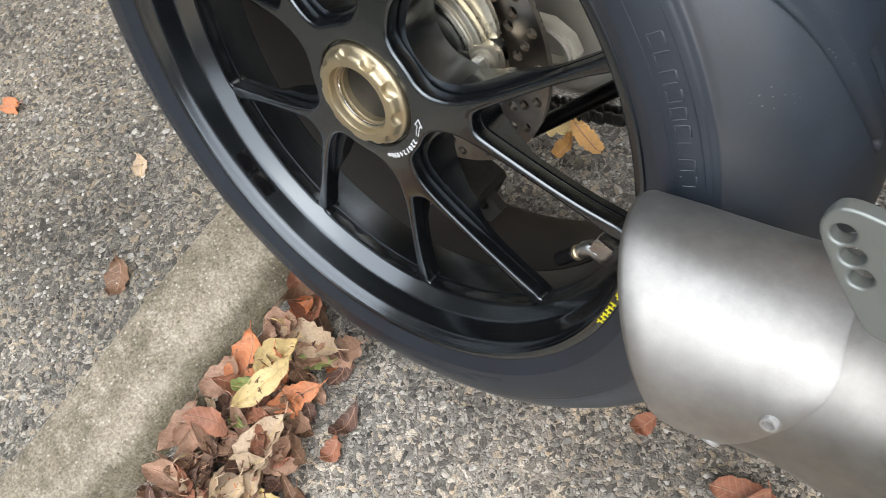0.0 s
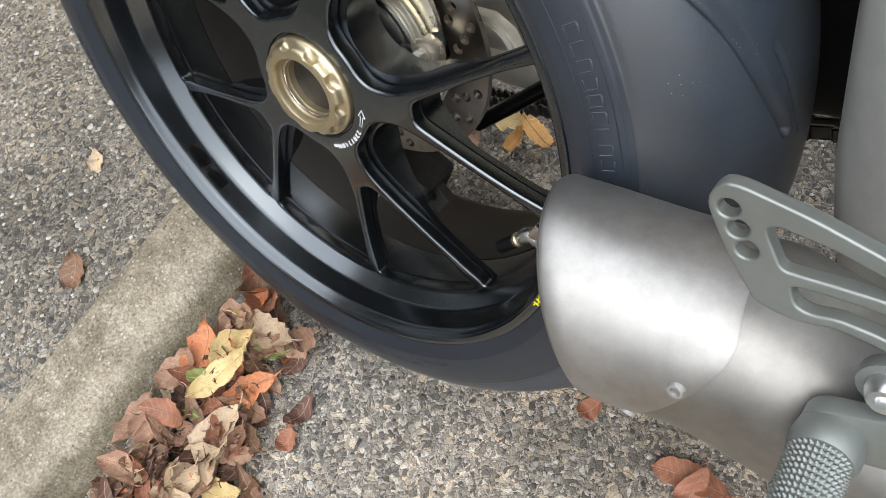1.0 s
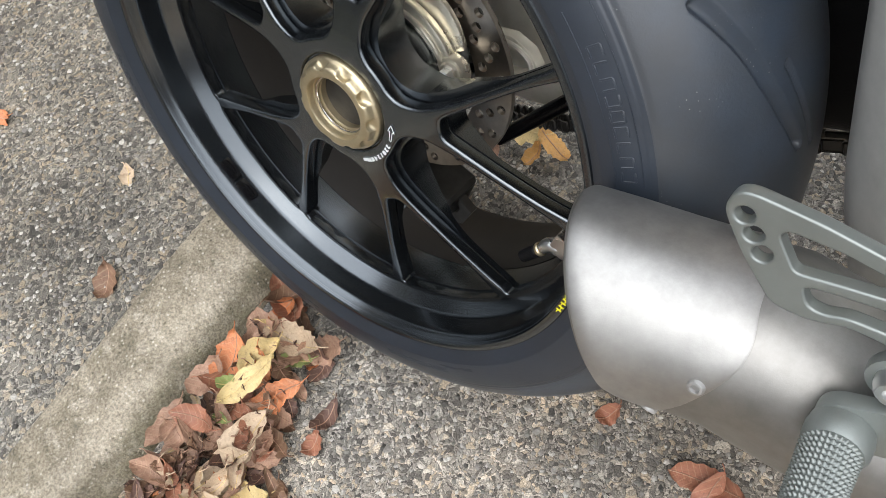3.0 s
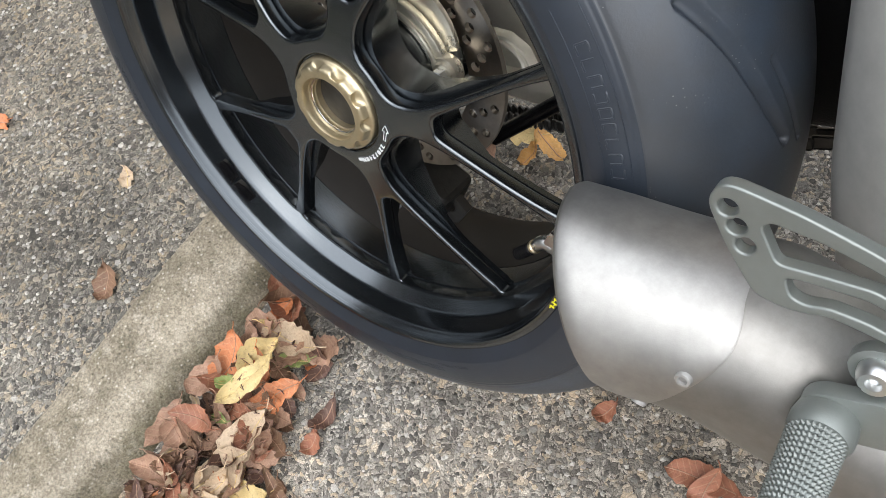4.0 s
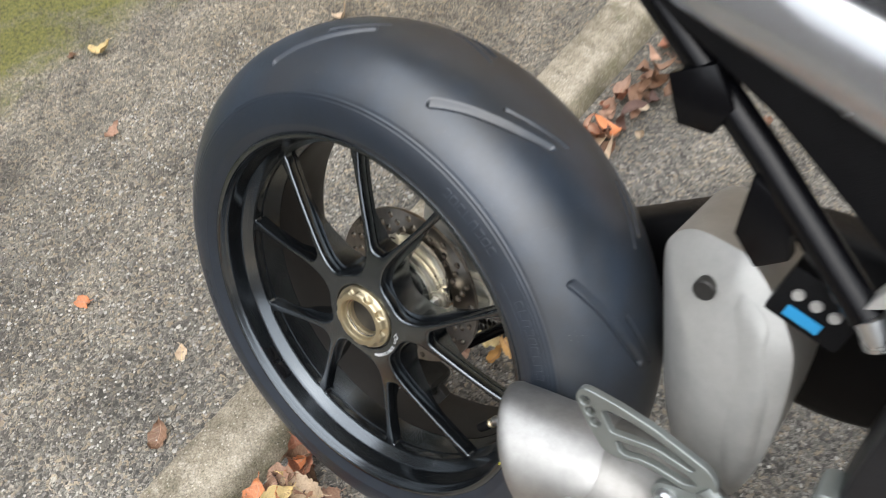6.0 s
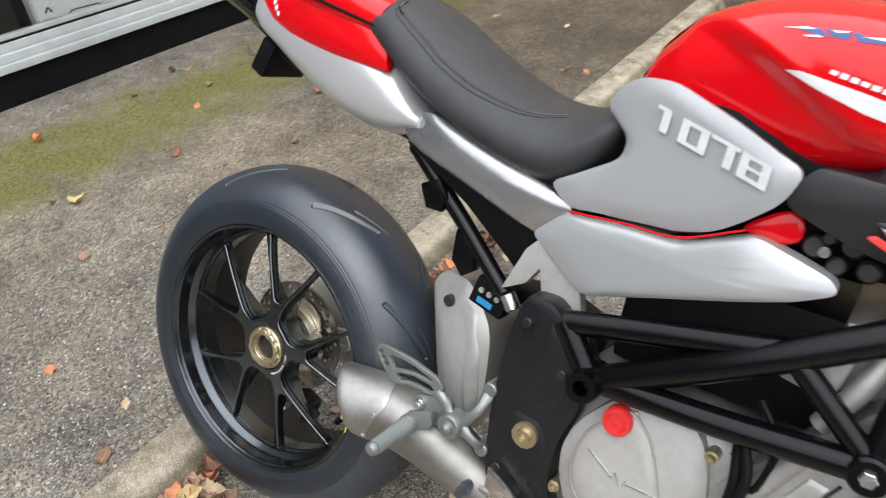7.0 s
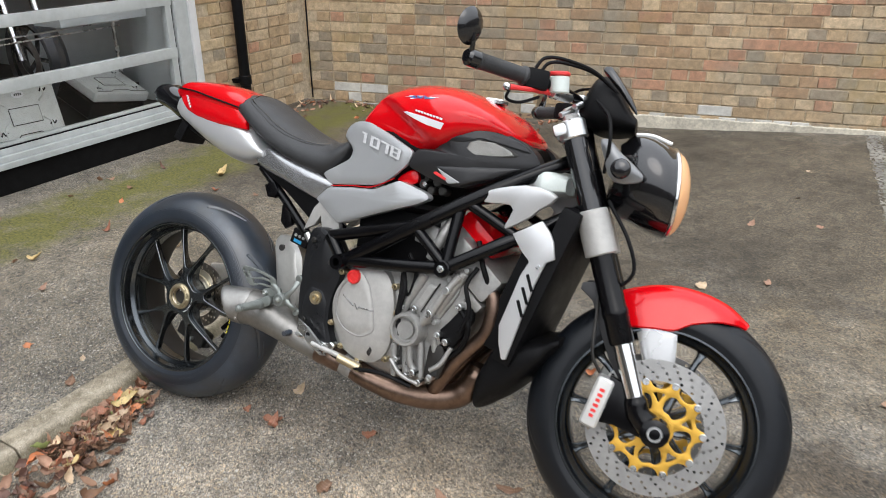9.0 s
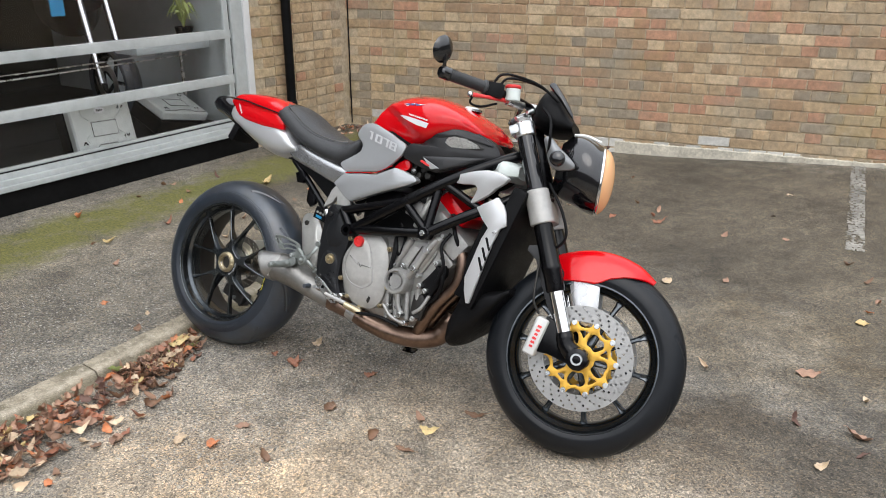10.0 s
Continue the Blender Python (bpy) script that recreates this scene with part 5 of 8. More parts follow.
part("water_pump_cover", lathe([(0.0, -0.178), (0.022, -0.178), (0.024, -0.172), (0.030, -0.172), (0.033, -0.184), (0.039, -0.184), (0.043, -0.176), (0.044, -0.13), (0.0, -0.13)], 48, (0.832, 0, 0.418)), alloy, engine, "round cast water pump cover")
clutch_outline = [(0.686, 0.552), (0.655, 0.538), (0.627, 0.509), (0.605, 0.475), (0.5955, 0.439), (0.600, 0.402), (0.6145, 0.368), (0.635, 0.336), (0.661, 0.313), (0.700, 0.303), (0.736, 0.306), (0.762, 0.326), (0.776, 0.358), (0.780, 0.400), (0.778, 0.444), (0.772, 0.480), (0.7606, 0.513), (0.745, 0.534), (0.723, 0.548)]
clutch = part("clutch_cover", shell(clutch_outline, lambda u, w: -0.148, 0.014, 0.05, 76, 9, power=3.5), alloy_pale, engine, "grey cast clutch cover")
face = [(0.672, 0.530), (0.628, 0.487), (0.616, 0.440), (0.622, 0.405), (0.646, 0.379), (0.680, 0.368), (0.7045, 0.369), (0.7333, 0.390), (0.731, 0.420), (0.726, 0.449), (0.705, 0.500), (0.6825, 0.524)]
disc_face = part("clutch_face", shell(face, lambda u, w: -0.1600, 0.0040, 0.012, 60, 6, power=7), alloy_pale, clutch, "raised paler face of the clutch cover")
part("face_rim", tube([(u_, -0.1605, w_) for u_, w_ in face + face[:1]], 0.0018, 8, 64), alloy, disc_face)
part("oil_cap", lathe([(0.0, -0.1690), (0.0115, -0.1690), (0.0130, -0.1725), (0.0165, -0.1725), (0.0178, -0.1700), (0.0182, -0.155), (0.0, -0.155)], 48, (0.660, 0, 0.515), wave=lambda t, r, a: 0.0006 * math.cos(20 * t) if r > 0.017 else 0), red_mark, clutch, "red anodised oil filler cap")
part("cap_slot", block((0.020, 0.003, 0.005), (0.660, -0.1700, 0.515), 0.001, pose(0, 0, 0, 0, 30, 0)), red_mark, clutch)
for k, p in enumerate(((0.665, 0.553), (0.7155, 0.5535), (0.769, 0.510), (0.7845, 0.445), (0.7845, 0.387), (0.770, 0.322), (0.690, 0.299), (0.636, 0.326), (0.6095, 0.517), (0.597, 0.380))):
    part("cover_bolt", lathe([(0.0, -0.1520), (0.0020, -0.1520), (0.0024, -0.1550), (0.0042, -0.1550), (0.0050, -0.1530), (0.0052, -0.1480), (0.0080, -0.1475), (0.0080, -0.120), (0.0, -0.120)], 12, (p[0], 0, p[1])), nut_gold, clutch, "small brass-coloured cover bolt" if k == 0 else "")
for run in ([(0.634, -0.1640, 0.464), (0.670, -0.1652, 0.441)], [(0.672, -0.1652, 0.449), (0.682, -0.1652, 0.434), (0.688, -0.1652, 0.444)], [(0.684, -0.1652, 0.441), (0.727, -0.1640, 0.440)]):
    part("emblem_stroke", tube(run, 0.0015, 6), alloy_bright, clutch)
part("sight_slot", shell(rounded([(0.722, 0.330), (0.730, 0.348), (0.736, 0.340), (0.730, 0.322)], 0.003), lambda u, w: -0.1600, 0.0006, 0.003, smooth=False), barrel_black, clutch)
pivot = part("pivot_plate", plate([(0.497, 0.60), (0.53, 0.62), (0.56, 0.605), (0.60, 0.55), (0.606, 0.50), (0.59, 0.44), (0.59, 0.37), (0.615, 0.31), (0.60, 0.285), (0.535, 0.315), (0.497, 0.35), (0.485, 0.47)], -0.118, 0.06, bevel=0.008, smooth=48), plate_black, bike, "black swingarm pivot plate")
part("plate_face", shell(rounded([(0.500, 0.515), (0.507, 0.548), (0.548, 0.606), (0.572, 0.580), (0.588, 0.535), (0.582, 0.490), (0.560, 0.470), (0.520, 0.475)], 0.008), lambda u, w: -0.1475, 0.006, 0.006, smooth=False, power=2), plate_black, pivot)
part("plate_face", shell(rounded([(0.505, 0.445), (0.520, 0.468), (0.562, 0.462), (0.580, 0.430), (0.582, 0.370), (0.596, 0.322), (0.545, 0.325), (0.508, 0.360), (0.498, 0.400)], 0.008), lambda u, w: -0.1475, 0.006, 0.006, smooth=False, power=2), plate_black, pivot)
part("plate_edge", tube([(0.566, -0.150, 0.605), (0.585, -0.152, 0.578), (0.604, -0.152, 0.548)], 0.003, 8, 10), alloy_bright, pivot)
part("pivot_nut", lathe([(0.0, -0.156), (0.005, -0.156), (0.0055, -0.163), (0.0100, -0.1625), (0.0112, -0.156), (0.018, -0.156), (0.019, -0.14), (0.0, -0.14)], 12, (0.545, 0, 0.435)), nut_gold, pivot)
for a, b in ((0.515, 0.585), (0.575, 0.535), (0.515, 0.37)):
    part("plate_bolt", rod((a, -0.155, b), (a, -0.145, b), 0.007, 12), dark_metal, pivot)
# plain black block for the air box; its colour stands for the shade there
part("airbox", block((0.30, 0.20, 0.14), (0.76, 0, 0.63), 0.02), black_plastic, bike, "black inner air box, put in as the shade behind the frame")
part("throttle_body", block((0.10, 0.22, 0.08), (0.90, 0, 0.665), 0.015), alloy, bike)
part("coolant_pipe", tube([(0.86, -0.155, 0.60), (0.885, -0.16, 0.655), (0.90, -0.15, 0.70)], 0.012, 10, 12), alloy, bike)
part("rectifier", block((0.055, 0.02, 0.05), (0.84, -0.145, 0.655), 0.004, pose(0, 0, 0, 0, 10, 0)), alloy, bike)
for path_, rad in (([(0.83, -0.165, 0.395), (0.80, -0.168, 0.43), (0.80, -0.165, 0.50), (0.79, -0.15, 0.55)], 0.006), ([(0.79, -0.15, 0.53), (0.82, -0.162, 0.50), (0.83, -0.16, 0.56), (0.80, -0.15, 0.60)], 0.005),
                   ([(0.97, -0.13, 0.66), (1.0, -0.15, 0.60), (1.02, -0.13, 0.55)], 0.007), ([(0.95, -0.15, 0.50), (0.985, -0.155, 0.46), (0.97, -0.14, 0.40), (0.93, -0.13, 0.36)], 0.007)):
    part("hose", tube(path_, rad, 8, 16), black_plastic, bike)

# black block added to stand for the dark space of hoses and fan
part("fan_housing", block((0.06, 0.27, 0.30), (1.078, 0, 0.555), 0.02, pose(0, 0, 0, 0, 17, 0)), black_plastic, bike, "black block filling the dark space around the radiator fan")
# black plates laid on the engine to stand for shaded gaps between its parts
part("wiring_cover", shell(rounded([(0.908, 0.430), (0.930, 0.455), (0.955, 0.490), (0.985, 0.500), (0.990, 0.470), (0.968, 0.425), (0.940, 0.382), (0.915, 0.400)], 0.008), lambda u, w: -0.146, 0.006, 0.02), black_plastic, engine, "black plate standing for a shaded gap in the engine")
part("sump_recess", shell(rounded([(0.880, 0.300), (0.884, 0.385), (0.918, 0.392), (0.935, 0.360), (0.920, 0.305)], 0.006), lambda u, w: -0.138, 0.005, 0.02), barrel_black, engine)
part("sump_recess", shell(rounded([(0.803, 0.300), (0.806, 0.372), (0.820, 0.378), (0.826, 0.298)], 0.004), lambda u, w: -0.142, 0.004, 0.02), barrel_black, engine)
# water pipes, unions and fins between the cylinders and the pump
for path_, rad in (([(0.868, -0.165, 0.440), (0.890, -0.172, 0.470), (0.925, -0.172, 0.535), (0.950, -0.168, 0.575)], 0.0095), ([(0.846, -0.172, 0.385), (0.852, -0.168, 0.340), (0.868, -0.160, 0.315)], 0.0085),
                   ([(0.905, -0.160, 0.330), (0.930, -0.158, 0.352), (0.948, -0.150, 0.395)], 0.006), ([(0.800, -0.172, 0.335), (0.835, -0.175, 0.305), (0.880, -0.165, 0.290)], 0.0055)):
    part("water_pipe", tube(path_, rad, 10, 14), alloy, engine)
for p, r_ in (((0.925, 0.535), 0.0100), ((0.890, 0.470), 0.0095), ((0.868, 0.317), 0.0095)):
    part("pipe_union", rod((p[0], -0.186, p[1]), (p[0], -0.158, p[1]), r_, 8, 0.15), alloy_bright, engine)
for p in ((0.815, 0.315), (0.842, 0.300), (0.880, 0.292), (0.908, 0.312), (0.935, 0.408), (0.957, 0.500), (0.885, 0.585), (0.840, 0.470), (0.912, 0.420)):
    part("engine_bolt", lathe([(0.0, -0.166), (0.003, -0.166), (0.0034, -0.169), (0.0058, -0.169), (0.0066, -0.166), (0.0085, -0.1655), (0.0085, -0.140), (0.0, -0.140)], 12, (p[0], 0, p[1])), alloy_bright, engine)
for path_ in ([(0.795, -0.160, 0.560), (0.812, -0.172, 0.515), (0.806, -0.174, 0.455), (0.815, -0.170, 0.400)], [(0.985, -0.150, 0.600), (0.970, -0.168, 0.555), (0.985, -0.165, 0.500), (0.968, -0.160, 0.440)], [(0.62, -0.155, 0.30), (0.70, -0.165, 0.285), (0.78, -0.170, 0.292), (0.86, -0.160, 0.278)]):
    part("wiring_loom", tube(path_, 0.0058, 8, 18), black_plastic, engine)
for q0 in ((0.808, -0.176, 0.470), (0.977, -0.171, 0.520)):
    part("loom_clip", rod((q0[0], q0[1] + 0.008, q0[2] - 0.004), (q0[0], q0[1] + 0.008, q0[2] + 0.004), 0.0085, 12), alloy_bright, engine)

# ----- trellis frame -----
RIGHT_TUBES = [
    ([(0.565, -0.150, 0.605), (0.66, -0.155, 0.630), (0.815, -0.172, 0.672)], 0.0155),
    ([(0.613, -0.155, 0.545), (0.80, -0.175, 0.660), (0.95, -0.165, 0.757), (1.06, -0.115, 0.830), (1.150, -0.05, 0.885)], 0.0185),
    ([(0.613, -0.155, 0.550), (0.75, -0.175, 0.566), (0.915, -0.185, 0.587)], 0.0165),
    ([(0.915, -0.185, 0.587), (1.02, -0.165, 0.655), (1.12, -0.11, 0.722), (1.19, -0.05, 0.775)], 0.0165),
    ([(0.815, -0.175, 0.672), (0.915, -0.183, 0.592)], 0.0135),
    ([(0.925, -0.165, 0.742), (0.915, -0.183, 0.592)], 0.0145),
    ([(0.94, -0.165, 0.750), (1.065, -0.145, 0.690)], 0.0135),
    ([(0.563, -0.150, 0.607), (0.613, -0.155, 0.545)], 0.0165),
]
for run, rad in RIGHT_TUBES:
    both("frame_tube", lambda run=run, rad=rad: tube(run, rad, 14, 12 if len(run) > 2 else 0), black_paint, bike)
both("frame_lug", lambda: rod((0.915, -0.206, 0.587), (0.915, -0.165, 0.587), 0.021, 18), black_paint, bike)
both("frame_bolt", lambda: rod((0.915, -0.212, 0.587), (0.915, -0.20, 0.587), 0.009, 6), alloy_bright, bike)
both("frame_end", lambda: lathe([(0.010, -0.185), (0.019, -0.185), (0.021, -0.178), (0.021, -0.13), (0.010, -0.13)], 24, (0.612, 0, 0.545), closed=True), black_paint, bike)
part("steering_head", rod((1.125, 0, 0.96), (1.205, 0, 0.76), 0.036, 24), black_paint, bike)

# ----- footrest hanger -----
hanger = part("footrest_hanger", plate(rounded([(0.3010, 0.4640), (0.3030, 0.4735), (0.3090, 0.4765), (0.3370, 0.4760), (0.3650, 0.4730), (0.4100, 0.4620), (0.4200, 0.4520), (0.4180, 0.4400), (0.4000, 0.4330), (0.3800, 0.4345), (0.3610, 0.4340), (0.3540, 0.4300), (0.3450, 0.4275), (0.3330, 0.4275), (0.3265, 0.4335), (0.3140, 0.4465)], 0.006), -0.160, 0.007,
    holes=[(0.3098, 0.4650, 0.0042), (0.3158, 0.4578, 0.0042), (0.3218, 0.4502, 0.0042), rounded([(0.3245, 0.4625), (0.3270, 0.4665), (0.3470, 0.4675), (0.3690, 0.4650), (0.4010, 0.4570), (0.3990, 0.4535), (0.3700, 0.4565), (0.3540, 0.4530), (0.3355, 0.4485)], 0.003), rounded([(0.3405, 0.4435), (0.3480, 0.4460), (0.3700, 0.4505), (0.3980, 0.4480), (0.4060, 0.4430), (0.3960, 0.4385), (0.3740, 0.4400), (0.3600, 0.4385), (0.3520, 0.4345), (0.3455, 0.4350)], 0.003)], bevel=0.0012, hole_points=0), satin_alloy, bike, "machined alloy footrest hanger with lightening holes", angle=62)
rounding = hanger.modifiers.new("rounded_edges", "WEIGHTED_NORMAL")
rounding.keep_sharp, rounding.weight = True, 90
part("footrest_boss", lathe([(0.0, -0.187), (0.007, -0.183), (0.009, -0.178), (0.015, -0.178), (0.0180, -0.174), (0.0180, -0.150), (0.0, -0.150)], 32, (0.444, 0, 0.409)), satin_alloy, hanger)
part("hanger_link", tube([(0.41, -0.160, 0.442), (0.428, -0.162, 0.430), (0.442, -0.165, 0.412)], [0.009, 0.008, 0.010], 10, 8, flat=0.7), satin_alloy, hanger)
for tip in ((0.482, 0.473), (0.486, 0.382)):
    part("hanger_arm", tube([(0.450, -0.162, 0.412), ((0.45 + tip[0]) / 2 + 0.010, -0.162, (0.412 + tip[1]) / 2), (tip[0], -0.140, tip[1])], [0.010, 0.007, 0.008], 10, 10, flat=0.7), satin_alloy, hanger)
    part("hanger_bolt", rod((tip[0], -0.152, tip[1]), (tip[0], -0.12, tip[1]), 0.010, 14), satin_alloy, hanger)


def knurled(p0, p1, r, n=84, m=64):
    """A bar with a diamond knurl cut into it."""
    p0, p1 = Vector(p0), Vector(p1)
    d = (p1 - p0).normalized()
    side = d.cross(Vector((0, 0, 1))).normalized()
    up = d.cross(side)
    loops = []
    for i in range(m + 1):
        f = i / m
        loop = []
        for k in range(n):
            t = 2 * math.pi * k / n
            knurl = max(0.0, math.cos(16 * t + 84 * f) * math.cos(16 * t - 84 * f)) ** 0.7
            rr = (r - 0.0014 + 0.0018 * knurl) * (1.0 - 0.22 * f)
            if i in (0, m):
                rr = r - 0.003
            loop.append(p0 + (p1 - p0) * f + (side * math.cos(t) + up * math.sin(t)) * rr)
        loops.append(loop)
    return rings(bmesh.new(), loops)


part("footpeg", knurled((0.381, -0.180, 0.384), (0.383, -0.256, 0.382), 0.0128, 144, 190), satin_alloy, hanger, "knurled alloy footpeg", angle=80)
part("peg_end", lathe([(0.0, -0.264), (0.006, -0.263), (0.0095, -0.259), (0.0100, -0.254), (0.0, -0.250)], 24, (0.381, 0, 0.380)), satin_alloy, hanger)
part("peg_collar", lathe([(0.0, -0.183), (0.0125, -0.183), (0.0140, -0.180), (0.0142, -0.174), (0.0130, -0.168), (0.0, -0.168)], 36, (0.3815, 0, 0.3850)), satin_alloy, hanger)


def stadium(p, q, r, v, thick):
    """A bar with round ends between two places in the side plane."""
    along = math.degrees(math.atan2(q[1] - p[1], q[0] - p[0]))
    return plate([(p[0] + polar(r, along + 90 + 15 * k)[0], p[1] + polar(r, along + 90 + 15 * k)[1]) for k in range(13)] + [(q[0] + polar(r, along - 90 + 15 * k)[0], q[1] + polar(r, along - 90 + 15 * k)[1]) for k in range(13)], v, thick, bevel=0.0012)


part("peg_arm", stadium((0.382, 0.387), (0.402, 0.397), 0.0135, -0.166, 0.009), satin_alloy, hanger)
part("peg_spacer", rod((0.400, -0.162, 0.398), (0.400, -0.150, 0.398), 0.0125, 24), satin_alloy, hanger)
part("peg_clevis", stadium((0.400, 0.400), (0.440, 0.408), 0.0140, -0.150, 0.008), satin_alloy, hanger)
lobe = part("hanger_lobe", stadium((0.388, 0.416), (0.425, 0.428), 0.0120, -0.158, 0.007), satin_alloy, hanger)
part("hanger_screw", lathe([(0.0, -0.1655), (0.0030, -0.1655), (0.0034, -0.1690), (0.0060, -0.1690), (0.0070, -0.1675), (0.0080, -0.1640), (0.0080, -0.158), (0.0, -0.158)], 24, (0.388, 0, 0.416)), alloy_bright, lobe)
lever = part("brake_pedal", tube([(0.478, -0.148, 0.320), (0.500, -0.152, 0.326), (0.545, -0.154, 0.324), (0.590, -0.154, 0.320), (0.616, -0.154, 0.322)], [0.007, 0.008, 0.0065, 0.006, 0.007], 10, 20, flat=0.7), alloy_bright, bike, "alloy brake pedal")
part("pedal_toe", knurled((0.482, -0.150, 0.328), (0.484, -0.188, 0.328), 0.0095, 28, 24), rubber, lever, "ribbed black rubber pedal toe")
part("pedal_pivot", lathe([(0.0, -0.164), (0.007, -0.164), (0.010, -0.161), (0.010, -0.140), (0.0, -0.140)], 20, (0.616, 0, 0.322)), alloy_bright, lever)
part("exhaust_bracket", plate([(0.51, 0.375), (0.54, 0.36), (0.60, 0.315), (0.608, 0.295), (0.59, 0.292), (0.55, 0.315), (0.51, 0.345)], -0.165, 0.006, holes=[(0.595, 0.303, 0.005), (0.545, 0.337, 0.007)]), alloy_bright, bike)
part("linkage_rod", rod((0.56, -0.168, 0.318), (0.70, -0.150, 0.292), 0.007, 12), alloy_pale, bike)
part("brake_switch", rod((0.645, -0.165, 0.300), (0.71, -0.158, 0.285), 0.0115, 12), nut_gold, bike)

# ----- bodywork -----
part("inner_tank", body([(0.55, 0.90, 0.80, 0.08, 0.86), (0.70, 0.95, 0.72, 0.13, 0.85), (0.90, 0.95, 0.74, 0.13, 0.86), (1.05, 0.90, 0.80, 0.08, 0.86)]), black_plastic, bike)
def tank_shape():
    """The tank, with a crease that falls forward along each flank and a hollow for the knee below it."""
    bm = body([(0.545, 0.905, 0.865, 0.055, 0.885), (0.565, 0.947, 0.855, 0.085, 0.895), (0.60, 0.985, 0.842, 0.108, 0.905), (0.66, 1.012, 0.835, 0.128, 0.912), (0.72, 1.025, 0.832, 0.152, 0.920),
        (0.78, 1.028, 0.835, 0.176, 0.928), (0.84, 1.022, 0.85, 0.192, 0.936), (0.90, 1.005, 0.88, 0.188, 0.940), (0.96, 0.978, 0.90, 0.165, 0.938), (1.00, 0.950, 0.90, 0.138, 0.925), (1.022, 0.930, 0.895, 0.110, 0.913), (1.034, 0.914, 0.898, 0.06, 0.905)], 120, 110, power=2.3, low_power=2.9)
    crease = [(0.55, 1.00), (0.60, 0.992), (0.64, 0.984), (0.70, 0.962), (0.74, 0.941), (0.80, 0.912), (0.86, 0.880), (1.06, 0.80)]
    for v in bm.verts:
        if abs(v.co.y) < 0.03:
            continue
        d = lerp_table(crease, v.co.x)[0] - v.co.z
        a, b, c = [max(0.0, min(1.0, q)) for q in (d / 0.030, (0.86 - v.co.x) / 0.10, (v.co.z - 0.842) / 0.030)]
        pull = 0.017 * a * a * (3 - 2 * a) * b * (0.35 + 0.65 * c)
        v.co.y -= math.copysign(min(pull, abs(v.co.y) * 0.5), v.co.y)
        ridge = max(0.0, 1 - abs(d + 0.004) / 0.016) * max(0.0, min(1.0, (0.80 - v.co.x) / 0.08))
        v.co.y += math.copysign(0.0035 * ridge * ridge, v.co.y)
    return bm


tank = part("fuel_tank", tank_shape(), red_paint, bike, "glossy red fuel tank", angle=60)
part("fuel_cap", lathe([(0.0, 0.012), (0.030, 0.012), (0.034, 0.008), (0.034, 0.0), (0.0, 0.0)], 40), alloy_bright, tank).matrix_basis = pose(0.90, 0, 1.000, 90, 0, 0)
side = both("side_panel", lambda: shell(rounded([(0.540, 0.862), (0.548, 0.890), (0.575, 0.907), (0.616, 0.909), (0.698, 0.882), (0.776, 0.850), (0.762, 0.814), (0.733, 0.787), (0.702, 0.764), (0.665, 0.752), (0.520, 0.735), (0.489, 0.760), (0.572, 0.810), (0.576, 0.835)], 0.014),
    lambda u, w: -0.112 - 0.05 * max(0.0, min(1.0, (u - 0.55) / 0.2)) - 0.06 * max(0, 0.85 - w), 0.005, 0.012, smooth=False, power=9), grey_paint, bike, "grey painted side panel below the tank")
both("seat_side_panel", lambda: shell(rounded([(0.480, 0.690), (0.517, 0.726), (0.600, 0.737), (0.672, 0.742), (0.747, 0.775), (0.795, 0.763), (0.828, 0.754), (0.838, 0.741), (0.802, 0.722), (0.674, 0.676), (0.571, 0.638), (0.546, 0.649)], 0.012),
    lambda u, w: -0.120 - 0.05 * max(0.0, min(1.0, (u - 0.5) / 0.25)) + 0.12 * max(0.0, w - 0.715), 0.006, 0.03, smooth=False, power=6), grey_paint, bike, "silver-grey painted panel under the seat")
both("knee_trim", lambda: shell([(0.730, 0.776), (0.762, 0.803), (0.782, 0.802), (0.786, 0.778), (0.762, 0.768)], lambda u, w: -0.140, 0.002, 0.02), red_paint, bike, "red trim between the panels")
part("trim_edge", tube([(0.525, -0.121, 0.7315), (0.600, -0.137, 0.741), (0.668, -0.152, 0.7475), (0.735, -0.163, 0.778)], 0.0014, 8, 20), red_paint, bike, "thin red edge between the panels")
for at_, r_, ln in (((0.80, -0.135, 0.775), 0.013, 0.03), ((0.825, -0.140, 0.762), 0.010, 0.035), ((0.835, -0.130, 0.785), 0.014, 0.03), ((0.855, -0.138, 0.765), 0.012, 0.03), ((0.812, -0.145, 0.790), 0.007, 0.02)):
    part("throttle_linkage", rod(at_, (at_[0] + 0.004, at_[1] + ln, at_[2]), r_, 16, 0.25), dark_metal, bike)
part("linkage_screw", rod((0.812, -0.152, 0.776), (0.812, -0.138, 0.776), 0.006, 12), alloy_bright, bike)
duct = both("air_duct_panel", lambda: shell([(0.765, 0.818), (0.785, 0.856), (0.835, 0.866), (0.855, 0.910), (0.90, 0.934), (0.97, 0.930), (1.045, 0.902), (1.075, 0.870), (1.07, 0.845), (0.99, 0.812), (0.915, 0.782), (0.86, 0.784), (0.80, 0.800)],
    lambda u, w: -0.158 + 0.75 * max(0.0, u - 0.93) ** 1.3, 0.016, 0.04, 80, 9), duct_black, bike, "matt black air duct cover")


